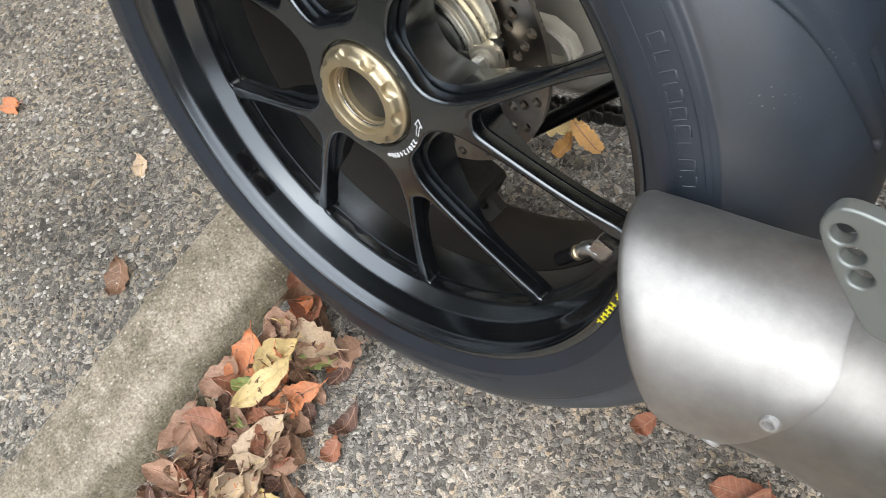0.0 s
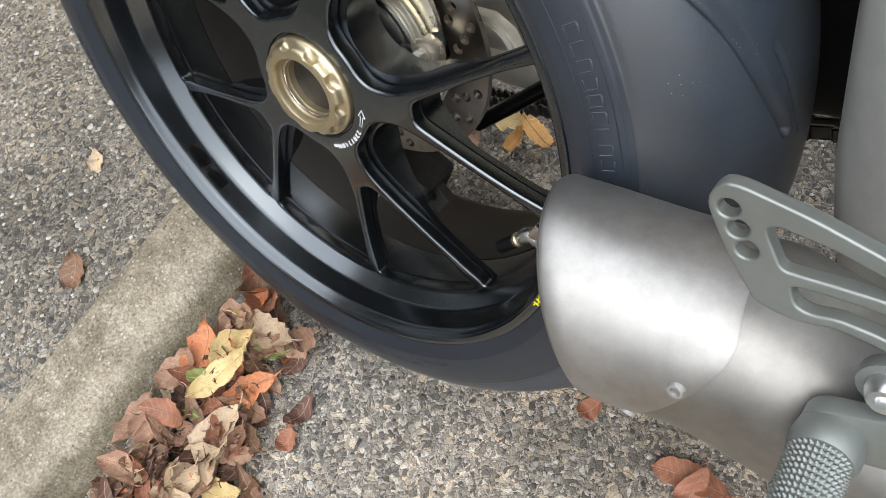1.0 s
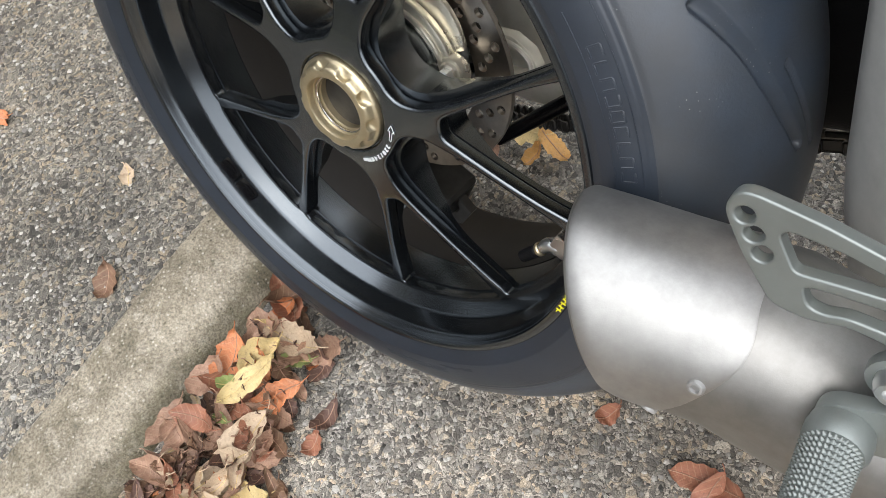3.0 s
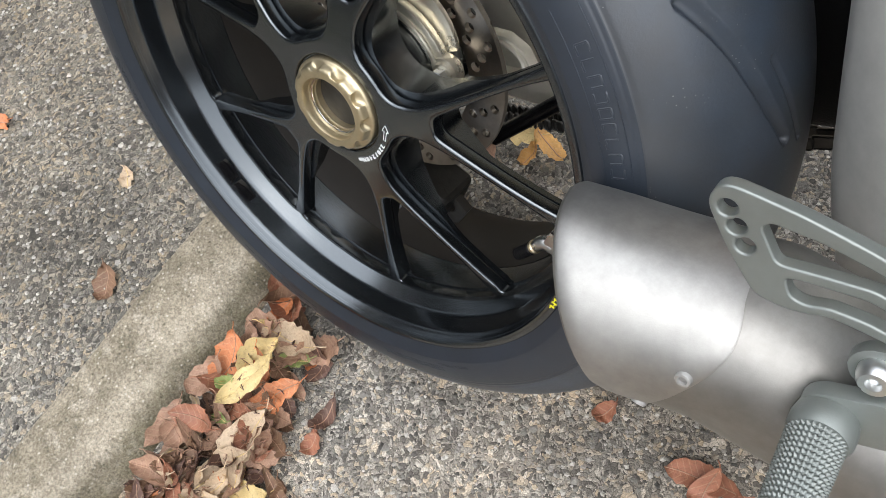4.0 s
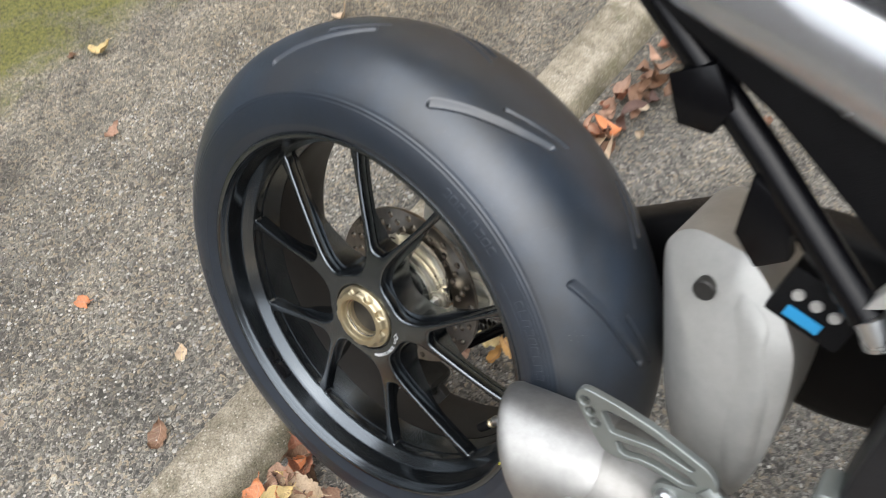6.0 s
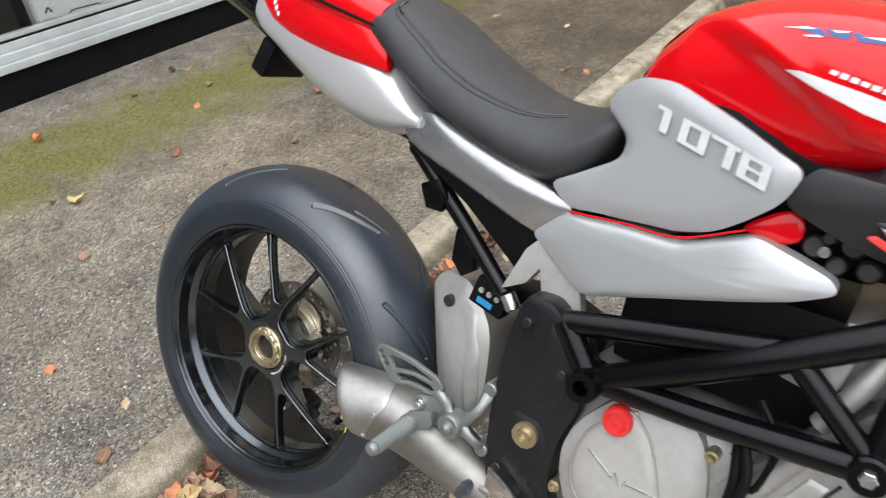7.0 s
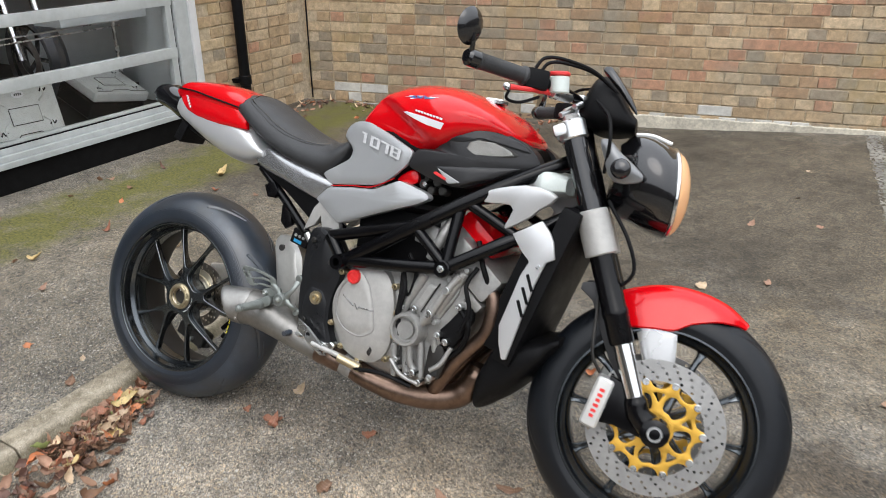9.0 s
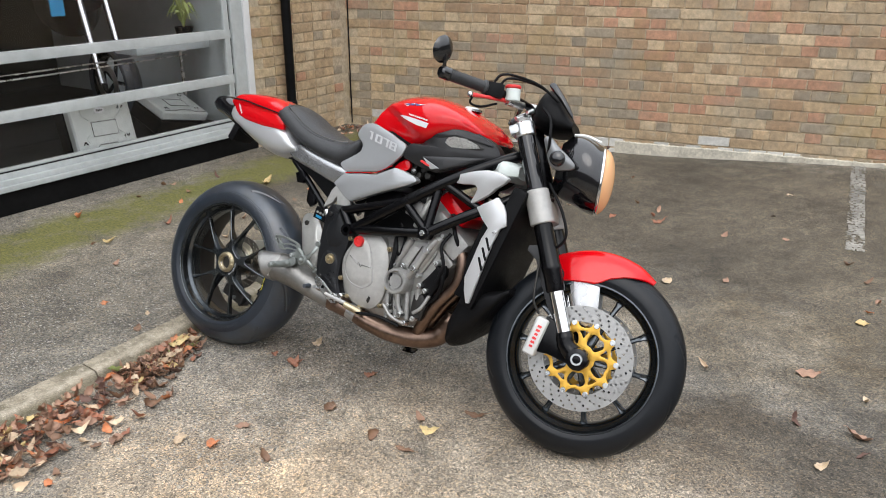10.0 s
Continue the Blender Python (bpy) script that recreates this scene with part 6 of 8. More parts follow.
both("duct_shoulder", lambda: shell(rounded([(0.850, 0.893), (0.868, 0.918), (0.905, 0.932), (0.965, 0.928), (1.040, 0.902), (1.062, 0.884), (1.020, 0.893), (0.965, 0.905), (0.920, 0.902), (0.895, 0.880)], 0.012), lambda u, w: -0.1685 + 0.75 * max(0.0, u - 0.93) ** 1.3 + 0.25 * max(0.0, w - 0.90), 0.006, 0.012, smooth=False, power=3), duct_black, bike)
both("duct_wedge", lambda: shell(rounded([(0.845, 0.822), (1.045, 0.846), (0.985, 0.812), (0.912, 0.783), (0.885, 0.786)], 0.008), lambda u, w: -0.1735 + 0.75 * max(0.0, u - 0.93) ** 1.3, 0.003, 0.006, smooth=False, power=5), duct_black, bike)


def mesh_grille():
    outline = [(0.917, 0.874), (0.925, 0.891), (0.948, 0.899), (0.984, 0.898), (1.020, 0.884), (1.031, 0.872), (0.990, 0.863), (0.940, 0.860)]
    return shell(outline, lambda u, w: -0.1705 + 0.75 * max(0.0, u - 0.93) ** 1.3, 0.004, 0.004, 40, 4)


both("duct_mesh", mesh_grille, dark_metal, bike, "silver wire mesh in the air duct")
MESH_EDGE = [(0.919, 0.875), (0.927, 0.890), (0.949, 0.897), (0.984, 0.896), (1.018, 0.883), (1.028, 0.873), (0.990, 0.865), (0.941, 0.862)]


def mesh_wires():
    """Crossing wires, cut to the outline of the grille."""
    bm = bmesh.new()
    for sign in (-1, 1):
        for k in range(-12, 60):
            run = []
            for q in range(40):
                u = 0.90 + q * 0.0035
                w = 0.84 + k * 0.0030 + sign * 0.55 * (u - 0.97)
                if inside((u, w), MESH_EDGE):
                    run.append((u, -0.1762 + 0.75 * max(0.0, u - 0.93) ** 1.3 - 0.0006 * sign, w))
            if len(run) > 1:
                tube([run[0], run[len(run) // 2], run[-1]] if len(run) > 2 else run, 0.00065, 4, bm=bm)
    return bm


both("mesh_wire", mesh_wires, caliper_grey, bike)
both("duct_badge", lambda: shell(rounded([(0.852, 0.8195), (0.918, 0.7925), (0.886, 0.7850)], 0.004), lambda u, w: -0.1775, 0.0008, 0.004, smooth=False, power=6), grey_paint, bike, "small grey badge panel")
both("badge_stripe", lambda: shell(rounded([(0.843, 0.806), (0.851, 0.811), (0.884, 0.797), (0.878, 0.792)], 0.004), lambda u, w: -0.1792, 0.0005, 0.003, smooth=False), red_mark, bike)
seat = part("seat", body([(0.140, 0.935, 0.905, 0.070, 0.920), (0.155, 0.947, 0.885, 0.098, 0.910), (0.195, 0.947, 0.858, 0.112, 0.892), (0.24, 0.932, 0.828, 0.118, 0.862), (0.29, 0.905, 0.802, 0.121, 0.832), (0.36, 0.872, 0.775, 0.125, 0.805), (0.43, 0.850, 0.752, 0.126, 0.790), (0.49, 0.850, 0.745, 0.124, 0.788), (0.535, 0.866, 0.780, 0.115, 0.822), (0.572, 0.886, 0.835, 0.098, 0.858)],
    60, 48, power=2.15, low_power=2.6), seat_vinyl, bike, "black vinyl seat with stitched seams")
PAD_SEAM = [(0.195, 0.0600), (0.200, 0.0830), (0.225, 0.0920), (0.275, 0.0980), (0.320, 0.1010), (0.362, 0.1000), (0.430, 0.0900), (0.476, 0.0700)]
bpy.context.view_layer.update()


def on_seat(u, v):
    """The top of the seat at a place in plan."""
    hit, place, normal, _ = seat.ray_cast(Vector((u, v, 1.3)), Vector((0, 0, -1)))
    return place + normal * 0.0004


for sgn in (-1, 1):
    line = [on_seat(p.x, sgn * p.y) for p in spline([Vector((a, b, 0)) for a, b in PAD_SEAM], 40)]
    part("pad_seam", tube(line, 0.0016, 6), black_gloss, seat)
    line = [on_seat(p.x, sgn * (p.y + 0.0075)) for p in spline([Vector((a, b, 0)) for a, b in PAD_SEAM], 40)]
    part("stitching", tube(line, 0.0009, 6), dark_metal, seat)
line = [on_seat(0.195 - 0.020 * math.cos(radians(90 * k / 10)), 0.060 * k / 10) for k in range(-10, 11)]
part("pad_seam", tube(line, 0.0016, 6), black_gloss, seat)
part("rear_cowl", body([(-0.135, 0.945, 0.915, 0.035, 0.925), (-0.10, 0.964, 0.90, 0.055, 0.925), (-0.04, 0.970, 0.895, 0.072, 0.922), (0.04, 0.970, 0.892, 0.088, 0.918), (0.11, 0.962, 0.886, 0.100, 0.911), (0.185, 0.944, 0.880, 0.106, 0.902)], 40, 24, power=2.6), red_paint, bike, "red rear seat cowl")
tail = part("tail_fairing", body([(-0.135, 0.918, 0.872, 0.040, 0.892), (-0.09, 0.922, 0.846, 0.062, 0.876), (0.0, 0.912, 0.802, 0.083, 0.852), (0.08, 0.902, 0.768, 0.097, 0.830), (0.15, 0.890, 0.748, 0.105, 0.812), (0.21, 0.862, 0.748, 0.108, 0.800), (0.272, 0.798, 0.768, 0.104, 0.784)], 44, 30, power=2.8, low_power=2.6), silver_paint, bike, "silver tail fairing")
flash = both("tail_flash", lambda: shell(rounded([(-0.105, 0.936), (-0.085, 0.905), (-0.050, 0.879), (-0.009, 0.862), (0.050, 0.853), (0.103, 0.849), (0.166, 0.846), (0.212, 0.844), (0.203, 0.872), (0.190, 0.895), (0.122, 0.908), (0.014, 0.928)], 0.004),
    lambda u, w: -lerp_table([(-0.14, 0.040), (-0.09, 0.0635), (0.0, 0.085), (0.08, 0.099), (0.15, 0.107), (0.21, 0.109)], u)[0] + 1.6 * abs(w - (0.880 - 0.13 * u)) ** 1.6, 0.0015, 0.012, 64, 6, smooth=False), red_paint, tail, "red side of the tail")
part("tail_light", body([(-0.245, 0.928, 0.905, 0.02, 0.917), (-0.22, 0.948, 0.886, 0.038, 0.917), (-0.17, 0.952, 0.870, 0.048, 0.912), (-0.11, 0.935, 0.845, 0.050, 0.895)], 28, 14), black_gloss, bike, "smoked tail light")
part("undertray", body([(-0.15, 0.880, 0.862, 0.03, 0.870), (-0.05, 0.845, 0.808, 0.045, 0.825), (0.1, 0.79, 0.762, 0.05, 0.775), (0.24, 0.78, 0.735, 0.055, 0.755), (0.36, 0.76, 0.70, 0.06, 0.73)], 20, 12), black_plastic, bike, "black undertray")
part("number_plate_bracket", block((0.03, 0.10, 0.06), (-0.088, 0, 0.812), 0.004, pose(0, 0, 0, 0, 25, 0)), black_plastic, bike)
both("subframe_rail", lambda: shell([(0.245, 0.765), (0.262, 0.790), (0.294, 0.800), (0.40, 0.775), (0.48, 0.752), (0.525, 0.730), (0.488, 0.692), (0.455, 0.691), (0.36, 0.719), (0.29, 0.740)], lambda u, w: -0.092 - 0.08 * (u - 0.25) + 1.1 * max(0.0, (0.862 - 0.265 * u) - 0.045 - w), 0.012, 0.05, 60, 6, power=2.6), silver_dark, bike, "silver tail side trim")
both("tail_inner_panel", lambda: plate([(0.245, 0.752), (0.30, 0.742), (0.36, 0.726), (0.455, 0.700), (0.505, 0.700), (0.490, 0.650), (0.462, 0.618), (0.420, 0.648), (0.36, 0.690), (0.30, 0.722)], -0.080, 0.012, bevel=0.002), black_plastic, bike, "black panel inside the subframe")
both("subframe_tube", lambda: tube([(0.25, -0.065, 0.745), (0.36, -0.085, 0.665), (0.455, -0.105, 0.592)], 0.012, 12), black_paint, bike)
both("pillion_bracket", lambda: plate([(0.285, 0.70), (0.315, 0.715), (0.335, 0.69), (0.325, 0.668), (0.30, 0.668)], -0.085, 0.016, bevel=0.003), black_paint, bike)
both("pillion_lug", lambda: plate([(0.36, 0.655), (0.39, 0.64), (0.40, 0.605), (0.38, 0.59), (0.36, 0.61)], -0.092, 0.016, bevel=0.003), black_paint, bike)
both("lower_bracket", lambda: plate([(0.45, 0.60), (0.475, 0.665), (0.505, 0.70), (0.56, 0.635), (0.57, 0.60), (0.535, 0.585), (0.51, 0.61), (0.50, 0.645), (0.485, 0.62)], -0.105, 0.02, bevel=0.003), alloy_pale, bike, "pale alloy subframe bracket")
part("shock_reservoir", rod((0.455, -0.10, 0.592), (0.47, -0.10, 0.572), 0.011, 12), alloy_bright, bike)
unit = part("control_unit", block((0.055, 0.03, 0.042), (0.425, -0.075, 0.572), 0.003, pose(0, 0, 0, 0, 14, 0)), black_plastic, bike, "black electronic control unit with a blue label")
part("unit_label", block((0.026, 0.0015, 0.009), (0.420, -0.091, 0.562), 0.0004, pose(0, 0, 0, 0, 14, 0)), blue_plastic, unit)
for k in range(3):
    part("unit_button", lathe([(0.0, -0.0025), (0.004, -0.0025), (0.0045, 0.0), (0.0, 0.0)], 12, (0.412 + 0.013 * k, -0.090, 0.579 - 0.003 * k)), alloy_pale, unit)

# ----- radiator, shrouds, belly pan -----
part("radiator", block((0.050, 0.305, 0.40), (1.132, 0, 0.580), 0.014, pose(0, 0, 0, 0, 17, 0)), black_plastic, bike, "black radiator")
shroud = both("radiator_shroud", lambda: plate([(1.062, 0.696), (1.104, 0.722), (1.128, 0.737), (1.150, 0.715), (1.162, 0.694), (1.171, 0.655), (1.152, 0.644), (1.134, 0.590), (1.114, 0.497), (1.094, 0.404), (1.083, 0.402), (1.070, 0.440), (1.064, 0.480), (1.080, 0.540), (1.096, 0.604), (1.112, 0.640), (1.088, 0.662)],
    -0.160, 0.012, bevel=0.004), silver_paint, bike, "silver radiator side shroud with three dark slots")
for k in range(3):
    a, b = 1.1225 - 0.0065 * k, 0.592 - 0.0315 * k
    both("shroud_slot", lambda: plate(rounded([(a - 0.0115, b + 0.018), (a - 0.0050, b + 0.021), (a + 0.0115, b - 0.016), (a + 0.0060, b - 0.020)], 0.003), -0.1665, 0.003, bevel=0), black_plastic, bike)
both("shroud_screw", lambda: rod((1.137, -0.170, 0.632), (1.137, -0.160, 0.632), 0.006, 14), alloy_bright, bike)
both("upper_shroud", lambda: plate([(0.928, 0.757), (0.955, 0.773), (1.010, 0.794), (1.044, 0.804), (1.080, 0.811), (1.110, 0.811), (1.135, 0.806), (1.156, 0.795), (1.142, 0.778), (1.118, 0.761), (1.100, 0.742), (1.071, 0.721), (1.050, 0.708), (1.035, 0.700), (1.040, 0.716), (1.048, 0.733), (1.054, 0.750), (1.046, 0.760), (1.025, 0.760), (1.005, 0.757), (0.965, 0.757)],
    -0.158, 0.022, bevel=0.006, lean=-0.10), silver_paint, bike, "silver upper radiator shroud")
part("expansion_tank", body([(1.06, 0.835, 0.795, 0.10, 0.815), (1.10, 0.855, 0.79, 0.13, 0.82), (1.15, 0.845, 0.80, 0.10, 0.82)], 20, 8, power=4, low_power=4), clear_fluid, bike, "milky plastic expansion tank")
part("belly_pan", body([(0.985, 0.300, 0.238, 0.05, 0.262), (1.01, 0.345, 0.238, 0.115, 0.285), (1.045, 0.425, 0.262, 0.130, 0.335), (1.10, 0.440, 0.310, 0.135, 0.37), (1.16, 0.455, 0.390, 0.135, 0.42), (1.200, 0.472, 0.448, 0.12, 0.46)], 30, 18, power=5), black_plastic, bike, "matt black belly pan")

# ----- front end, turned to the left -----
STEER = Matrix.Translation((1.165, 0, 0.86)) @ Matrix.Rotation(radians(11.0), 4, Vector((-0.4147, 0, 0.91))) @ Matrix.Translation((-1.165, 0, -0.86))


def front(name, bm, mat, parent=None, label="", angle=38):
    bm.transform(STEER)
    return part(name, bm, mat, parent or bike, label, angle)


def both_front(name, make, mat, label="", parent=None):
    bm = make()
    other = mirrored(bm)
    front(name, other, mat, parent, label)
    return front(name, bm, mat, parent, label)


def at_front(bm):
    bmesh.ops.translate(bm, vec=FW, verts=bm.verts)
    return bm


front_wheel = front("front_wheel", at_front(lathe([(0.228, -0.054), (0.225, -0.057), (0.2205, -0.057), (0.2175, -0.053), (0.214, -0.045), (0.205, -0.040), (0.197, -0.026), (0.195, 0.0), (0.197, 0.026), (0.205, 0.040), (0.214, 0.045), (0.2175, 0.053), (0.2205, 0.057), (0.225, 0.057), (0.228, 0.054),
    (0.222, 0.046), (0.208, 0.034), (0.201, 0.0), (0.208, -0.034), (0.222, -0.046)], 112, closed=True)), wheel_black, None, "forged black front wheel rim")
front("tyre", at_front(tyre_mesh(0.300, 0.061, 0.219, 0.054, groove_field(10, [(2, 0.008, 16, 0.030, 0.0032), (16, 0.030, 26, 0.046, 0.003), (22, 0.004, 30, 0.018, 0.003)], 0.003, 0.004, 0.29, (0.238,)), 480, 40)), front_rubber, front_wheel, "black road tyre", 50)
for k in range(10):
    s = spoke(0.035, 0.200, [(0, 0.014), (0.3, 0.010), (0.7, 0.0075), (0.92, 0.009), (1, 0.014)], [(0, -0.034), (0.4, -0.028), (1, -0.016)], [(0, 0.034), (0.4, 0.028), (1, 0.016)])
    s.transform(Matrix.Rotation(radians(36 * k + 5), 4, "Y"))
    front("spoke", at_front(s), wheel_black, front_wheel)
front("hub", at_front(lathe([(0.0, -0.05), (0.034, -0.05), (0.040, -0.04), (0.040, 0.04), (0.034, 0.05), (0.0, 0.05)], 40)), wheel_black, front_wheel)


def disc_carrier():
    """The gold carrier: one plate with ten lugs, wide windows between its arms and small ones inside each fork."""
    rim, holes = [], [[polar(0.022, 10 * k) for k in range(36)]]
    for k in range(10):
        lug = 2 + 36 * k
        rim += [polar(r, lug + a) for a, r in ((-18, 0.0900), (-11, 0.0925), (-7, 0.1000), (-5.5, 0.1100), (0, 0.1135), (5.5, 0.1100), (7, 0.1000), (11, 0.0925))]
    for k in range(5):
        mid = 20 + 72 * k
        holes.append([polar(r, mid + a) for r, a in ((0.0445, 18), (0.0440, 36), (0.0445, 54), (0.0600, 59), (0.0760, 56), (0.0835, 46), (0.0800, 36), (0.0835, 26), (0.0760, 16), (0.0600, 13))])
        holes.append([polar(r, mid + a) for r, a in ((0.0600, 0), (0.0700, -5), (0.0800, -9), (0.0815, 0), (0.0800, 9), (0.0700, 5))])
    return plate(rim, -0.0660, 0.007, holes=holes, bevel=0.0010, hole_points=40)


for sgn in (1, -1):
    d = perforated_disc(0.108, 0.155, 0.005, -0.070, (0.116, 0.127, 0.138, 0.148), 26, 0.0036)
    c = disc_carrier()
    if sgn < 0:
        d2, c2 = mirrored(d), mirrored(c)
        d.free(), c.free()
        d, c = d2, c2
    disc = front("front_brake_disc", at_front(d), front_disc_steel, None, "drilled floating brake disc", 30)
    front("disc_carrier", at_front(c), gold, disc, "gold anodised disc carrier")
    for k in range(10):
        t = radians(36 * k + 2)
        front("bobbin", at_front(rod((0.106 * math.cos(t), sgn * -0.074, 0.106 * math.sin(t)), (0.106 * math.cos(t), sgn * -0.062, 0.106 * math.sin(t)), 0.0085, 14)), alloy_bright, disc)



def on_fork(w, v=-0.105):
    """A place on the fork leg at height w."""
    return Vector((1.402 - 0.4275 * (w - 0.298), v, w))


both_front("fork_upper_tube", lambda: rod(on_fork(0.950), on_fork(0.755), 0.0265, 28, 0.06), black_gloss, "gloss black upper fork tube")
both_front("fork_outer_tube", lambda: tube([on_fork(w) for w in (0.68, 0.66, 0.56, 0.555, 0.545, 0.54, 0.49, 0.485)], [0.0275, 0.0285, 0.0285, 0.0305, 0.0305, 0.0285, 0.0285, 0.026], 28), black_paint, "black fork tube")
both_front("fork_stanchion", lambda: rod(on_fork(0.50), on_fork(0.355), 0.0215, 28, 0.05), chrome, "polished chrome fork stanchion")
both_front("fork_foot", lambda: tube([on_fork(0.375), on_fork(0.36), on_fork(0.335), (1.423, -0.105, 0.307), (1.429, -0.105, 0.282)], [0.0235, 0.0265, 0.027, 0.029, 0.012], 20, 12), black_paint, "black cast fork foot")
both_front("axle_end", lambda: lathe([(0.012, -0.142), (0.0165, -0.142), (0.018, -0.139), (0.018, -0.10), (0.012, -0.10)], 28, FW, closed=True), alloy_bright)
both_front("axle_boss", lambda: lathe([(0.0, -0.1385), (0.020, -0.1385), (0.031, -0.134), (0.033, -0.126), (0.033, -0.085), (0.0, -0.085)], 36, FW), black_paint)
lower = block((0.052, 0.200, 0.075), (0, 0, 0), 0.02, pose(0, 0, 0, 0, -24.5, 0))
bmesh.ops.translate(lower, vec=(1.222, 0, 0.715), verts=lower.verts)
front("lower_fork_clamp", lower, alloy_pale, None, "silver cast lower fork clamp")
both_front("clamp_ring", lambda: rod(on_fork(0.768), on_fork(0.672), 0.0370, 36, 0.08), alloy_pale)
top_clamp = block((0.06, 0.27, 0.028), (0, 0, 0), 0.008, pose(0, 0, 0, 0, -24.5, 0))
bmesh.ops.translate(top_clamp, vec=on_fork(0.942, 0) + Vector((-0.012, 0, 0)), verts=top_clamp.verts)
front("upper_fork_clamp", top_clamp, alloy_bright, None, "machined alloy upper fork clamp")
both_front("clamp_collar", lambda: rod(on_fork(0.962), on_fork(0.922), 0.0325, 28, 0.1), alloy_bright)
both_front("fork_cap", lambda: rod(on_fork(0.976), on_fork(0.957), 0.017, 6, 0.2), alloy_pale)

# caliper, brake hose and its bracket
cal = block((0.040, 0.058, 0.118), (0, 0, 0), 0.012, pose(0, 0, 0, 0, 13, 0), segments=3)
bmesh.ops.translate(cal, vec=(1.291, -0.088, 0.344), verts=cal.verts)
cal2 = mirrored(cal)
caliper = front("front_caliper", cal, caliper_grey, None, "silver radial brake caliper with red lettering")
front("front_caliper", cal2, caliper_grey)
word = bars(0.075, 0.012, 6)
word.transform(pose(1.291, -0.1185, 0.344) @ pose(0, 0, 0, 0, -76, 0))
front("caliper_lettering", word, red_mark, caliper)
both_front("caliper_bracket", lambda: plate([(1.31, 0.41), (1.335, 0.40), (1.375, 0.35), (1.425, 0.335), (1.44, 0.295), (1.40, 0.285), (1.335, 0.30), (1.30, 0.30)], -0.092, 0.03, bevel=0.005), black_paint)
both_front("brake_hose", lambda: tube([(1.285, -0.10, 0.41), (1.262, -0.11, 0.45), (1.255, -0.10, 0.53), (1.25, -0.08, 0.60)], 0.0038, 8, 20), dark_metal, "braided brake hose")
both_front("fork_guard", lambda: plate([(1.208, 0.588), (1.210, 0.604), (1.262, 0.614), (1.290, 0.585), (1.315, 0.50), (1.345, 0.41), (1.330, 0.40), (1.300, 0.44), (1.262, 0.515), (1.240, 0.565)], -0.084, 0.006, bevel=0.002), duct_black, "black fork guard plate")


def fender():
    loops = []
    for i in range(26):
        t = radians(116 - 58 * i / 25)
        f = i / 25
        half = lerp_table([(0, 0.060), (0.15, 0.071), (0.5, 0.070), (0.85, 0.055), (1, 0.018)], f)[0]
        drop = lerp_table([(0, 0.080), (0.2, 0.092), (0.45, 0.098), (0.6, 0.074), (0.8, 0.042), (1, 0.012)], f)[0]
        R = lerp_table([(0, 0.318), (0.4, 0.325), (0.8, 0.324), (1, 0.314)], f)[0]
        loop = []
        for inner in (0, 1):
            for k in range(15):
                s = -1 + 2 * k / 14
                if inner:
                    s = -s
                rr = R - drop * abs(s) ** 2.6 - (0.004 if inner else 0)
                loop.append(Vector((FW[0] + rr * math.cos(t), (half - (0.003 if inner else 0)) * math.copysign(abs(s) ** 0.8, s), FW[2] + rr * math.sin(t))))
        loops.append(loop)
    return rings(bmesh.new(), loops)


fend = front("front_fender", fender(), red_paint, None, "red front mudguard with silver side plates")
for sgn in (1, -1):
    f = shell(rounded([(1.322, 0.570), (1.345, 0.566), (1.379, 0.560), (1.415, 0.546), (1.438, 0.524), (1.444, 0.470), (1.442, 0.415), (1.418, 0.402), (1.392, 0.408), (1.376, 0.440), (1.354, 0.500), (1.330, 0.560)], 0.006), lambda u, w: -0.052 + 0.10 * max(0.0, w - 0.54), 0.006, 0.006, 60, 6, smooth=False, power=4)
    if sgn < 0:
        g = mirrored(f)
        f.free()
        f = g
    front("fender_side", f, silver_paint, fend, "silver lower side of the mudguard")

# headlight, which looks a little further to the left
AIM = Matrix.Translation((1.285, 0, 0.86)) @ Matrix.Rotation(radians(10.0), 4, "Z") @ Matrix.Rotation(radians(3.0), 4, "Y") @ Matrix.Translation((-1.292, 0, -0.86))


def lamp(name, bm, mat, parent=None, label="", angle=38):
    bm.transform(AIM)
    return front(name, bm, mat, parent, label, angle)


head_rows = [(1.235, 0.935, 0.790, 0.050, 0.870), (1.265, 0.965, 0.768, 0.085, 0.870), (1.30, 0.970, 0.758, 0.103, 0.866), (1.335, 0.962, 0.746, 0.108, 0.858), (1.37, 0.950, 0.740, 0.100, 0.842)]
bm = bmesh.new()
loops = []
for i in range(18):
    s = i / 17
    u = 1.235 + 0.135 * s
    top, bottom, half, wide = lerp_table(head_rows, u)
    loops.append([Vector((u + 0.045 * (0.86 - (wide + (top - wide if math.sin(t) > 0 else wide - bottom) * math.sin(t))) * s * 2.2, half * math.cos(t), wide + (top - wide if math.sin(t) > 0 else wide - bottom) * math.sin(t))) for t in (2 * math.pi * k / 48 for k in range(48))])
rings(bm, loops)
bmesh.ops.recalc_face_normals(bm, faces=bm.faces)
rim_loop = [p.copy() for p in loops[-1]]
headlight = lamp("headlight", bm, black_gloss, None, "teardrop headlight in a gloss black shell")
mid = sum(rim_loop, Vector()) / len(rim_loop)
lens = bmesh.new()
lens_loops = []
for k in range(8):
    s = math.cos(k / 7 * math.pi / 2 * 0.97)
    lift = math.sin(k / 7 * math.pi / 2) * 0.042
    lens_loops.append([mid + (p - mid) * s * 0.97 + Vector((lift + 0.001, 0, 0.2 * lift)) for p in rim_loop])
rings(lens, lens_loops)
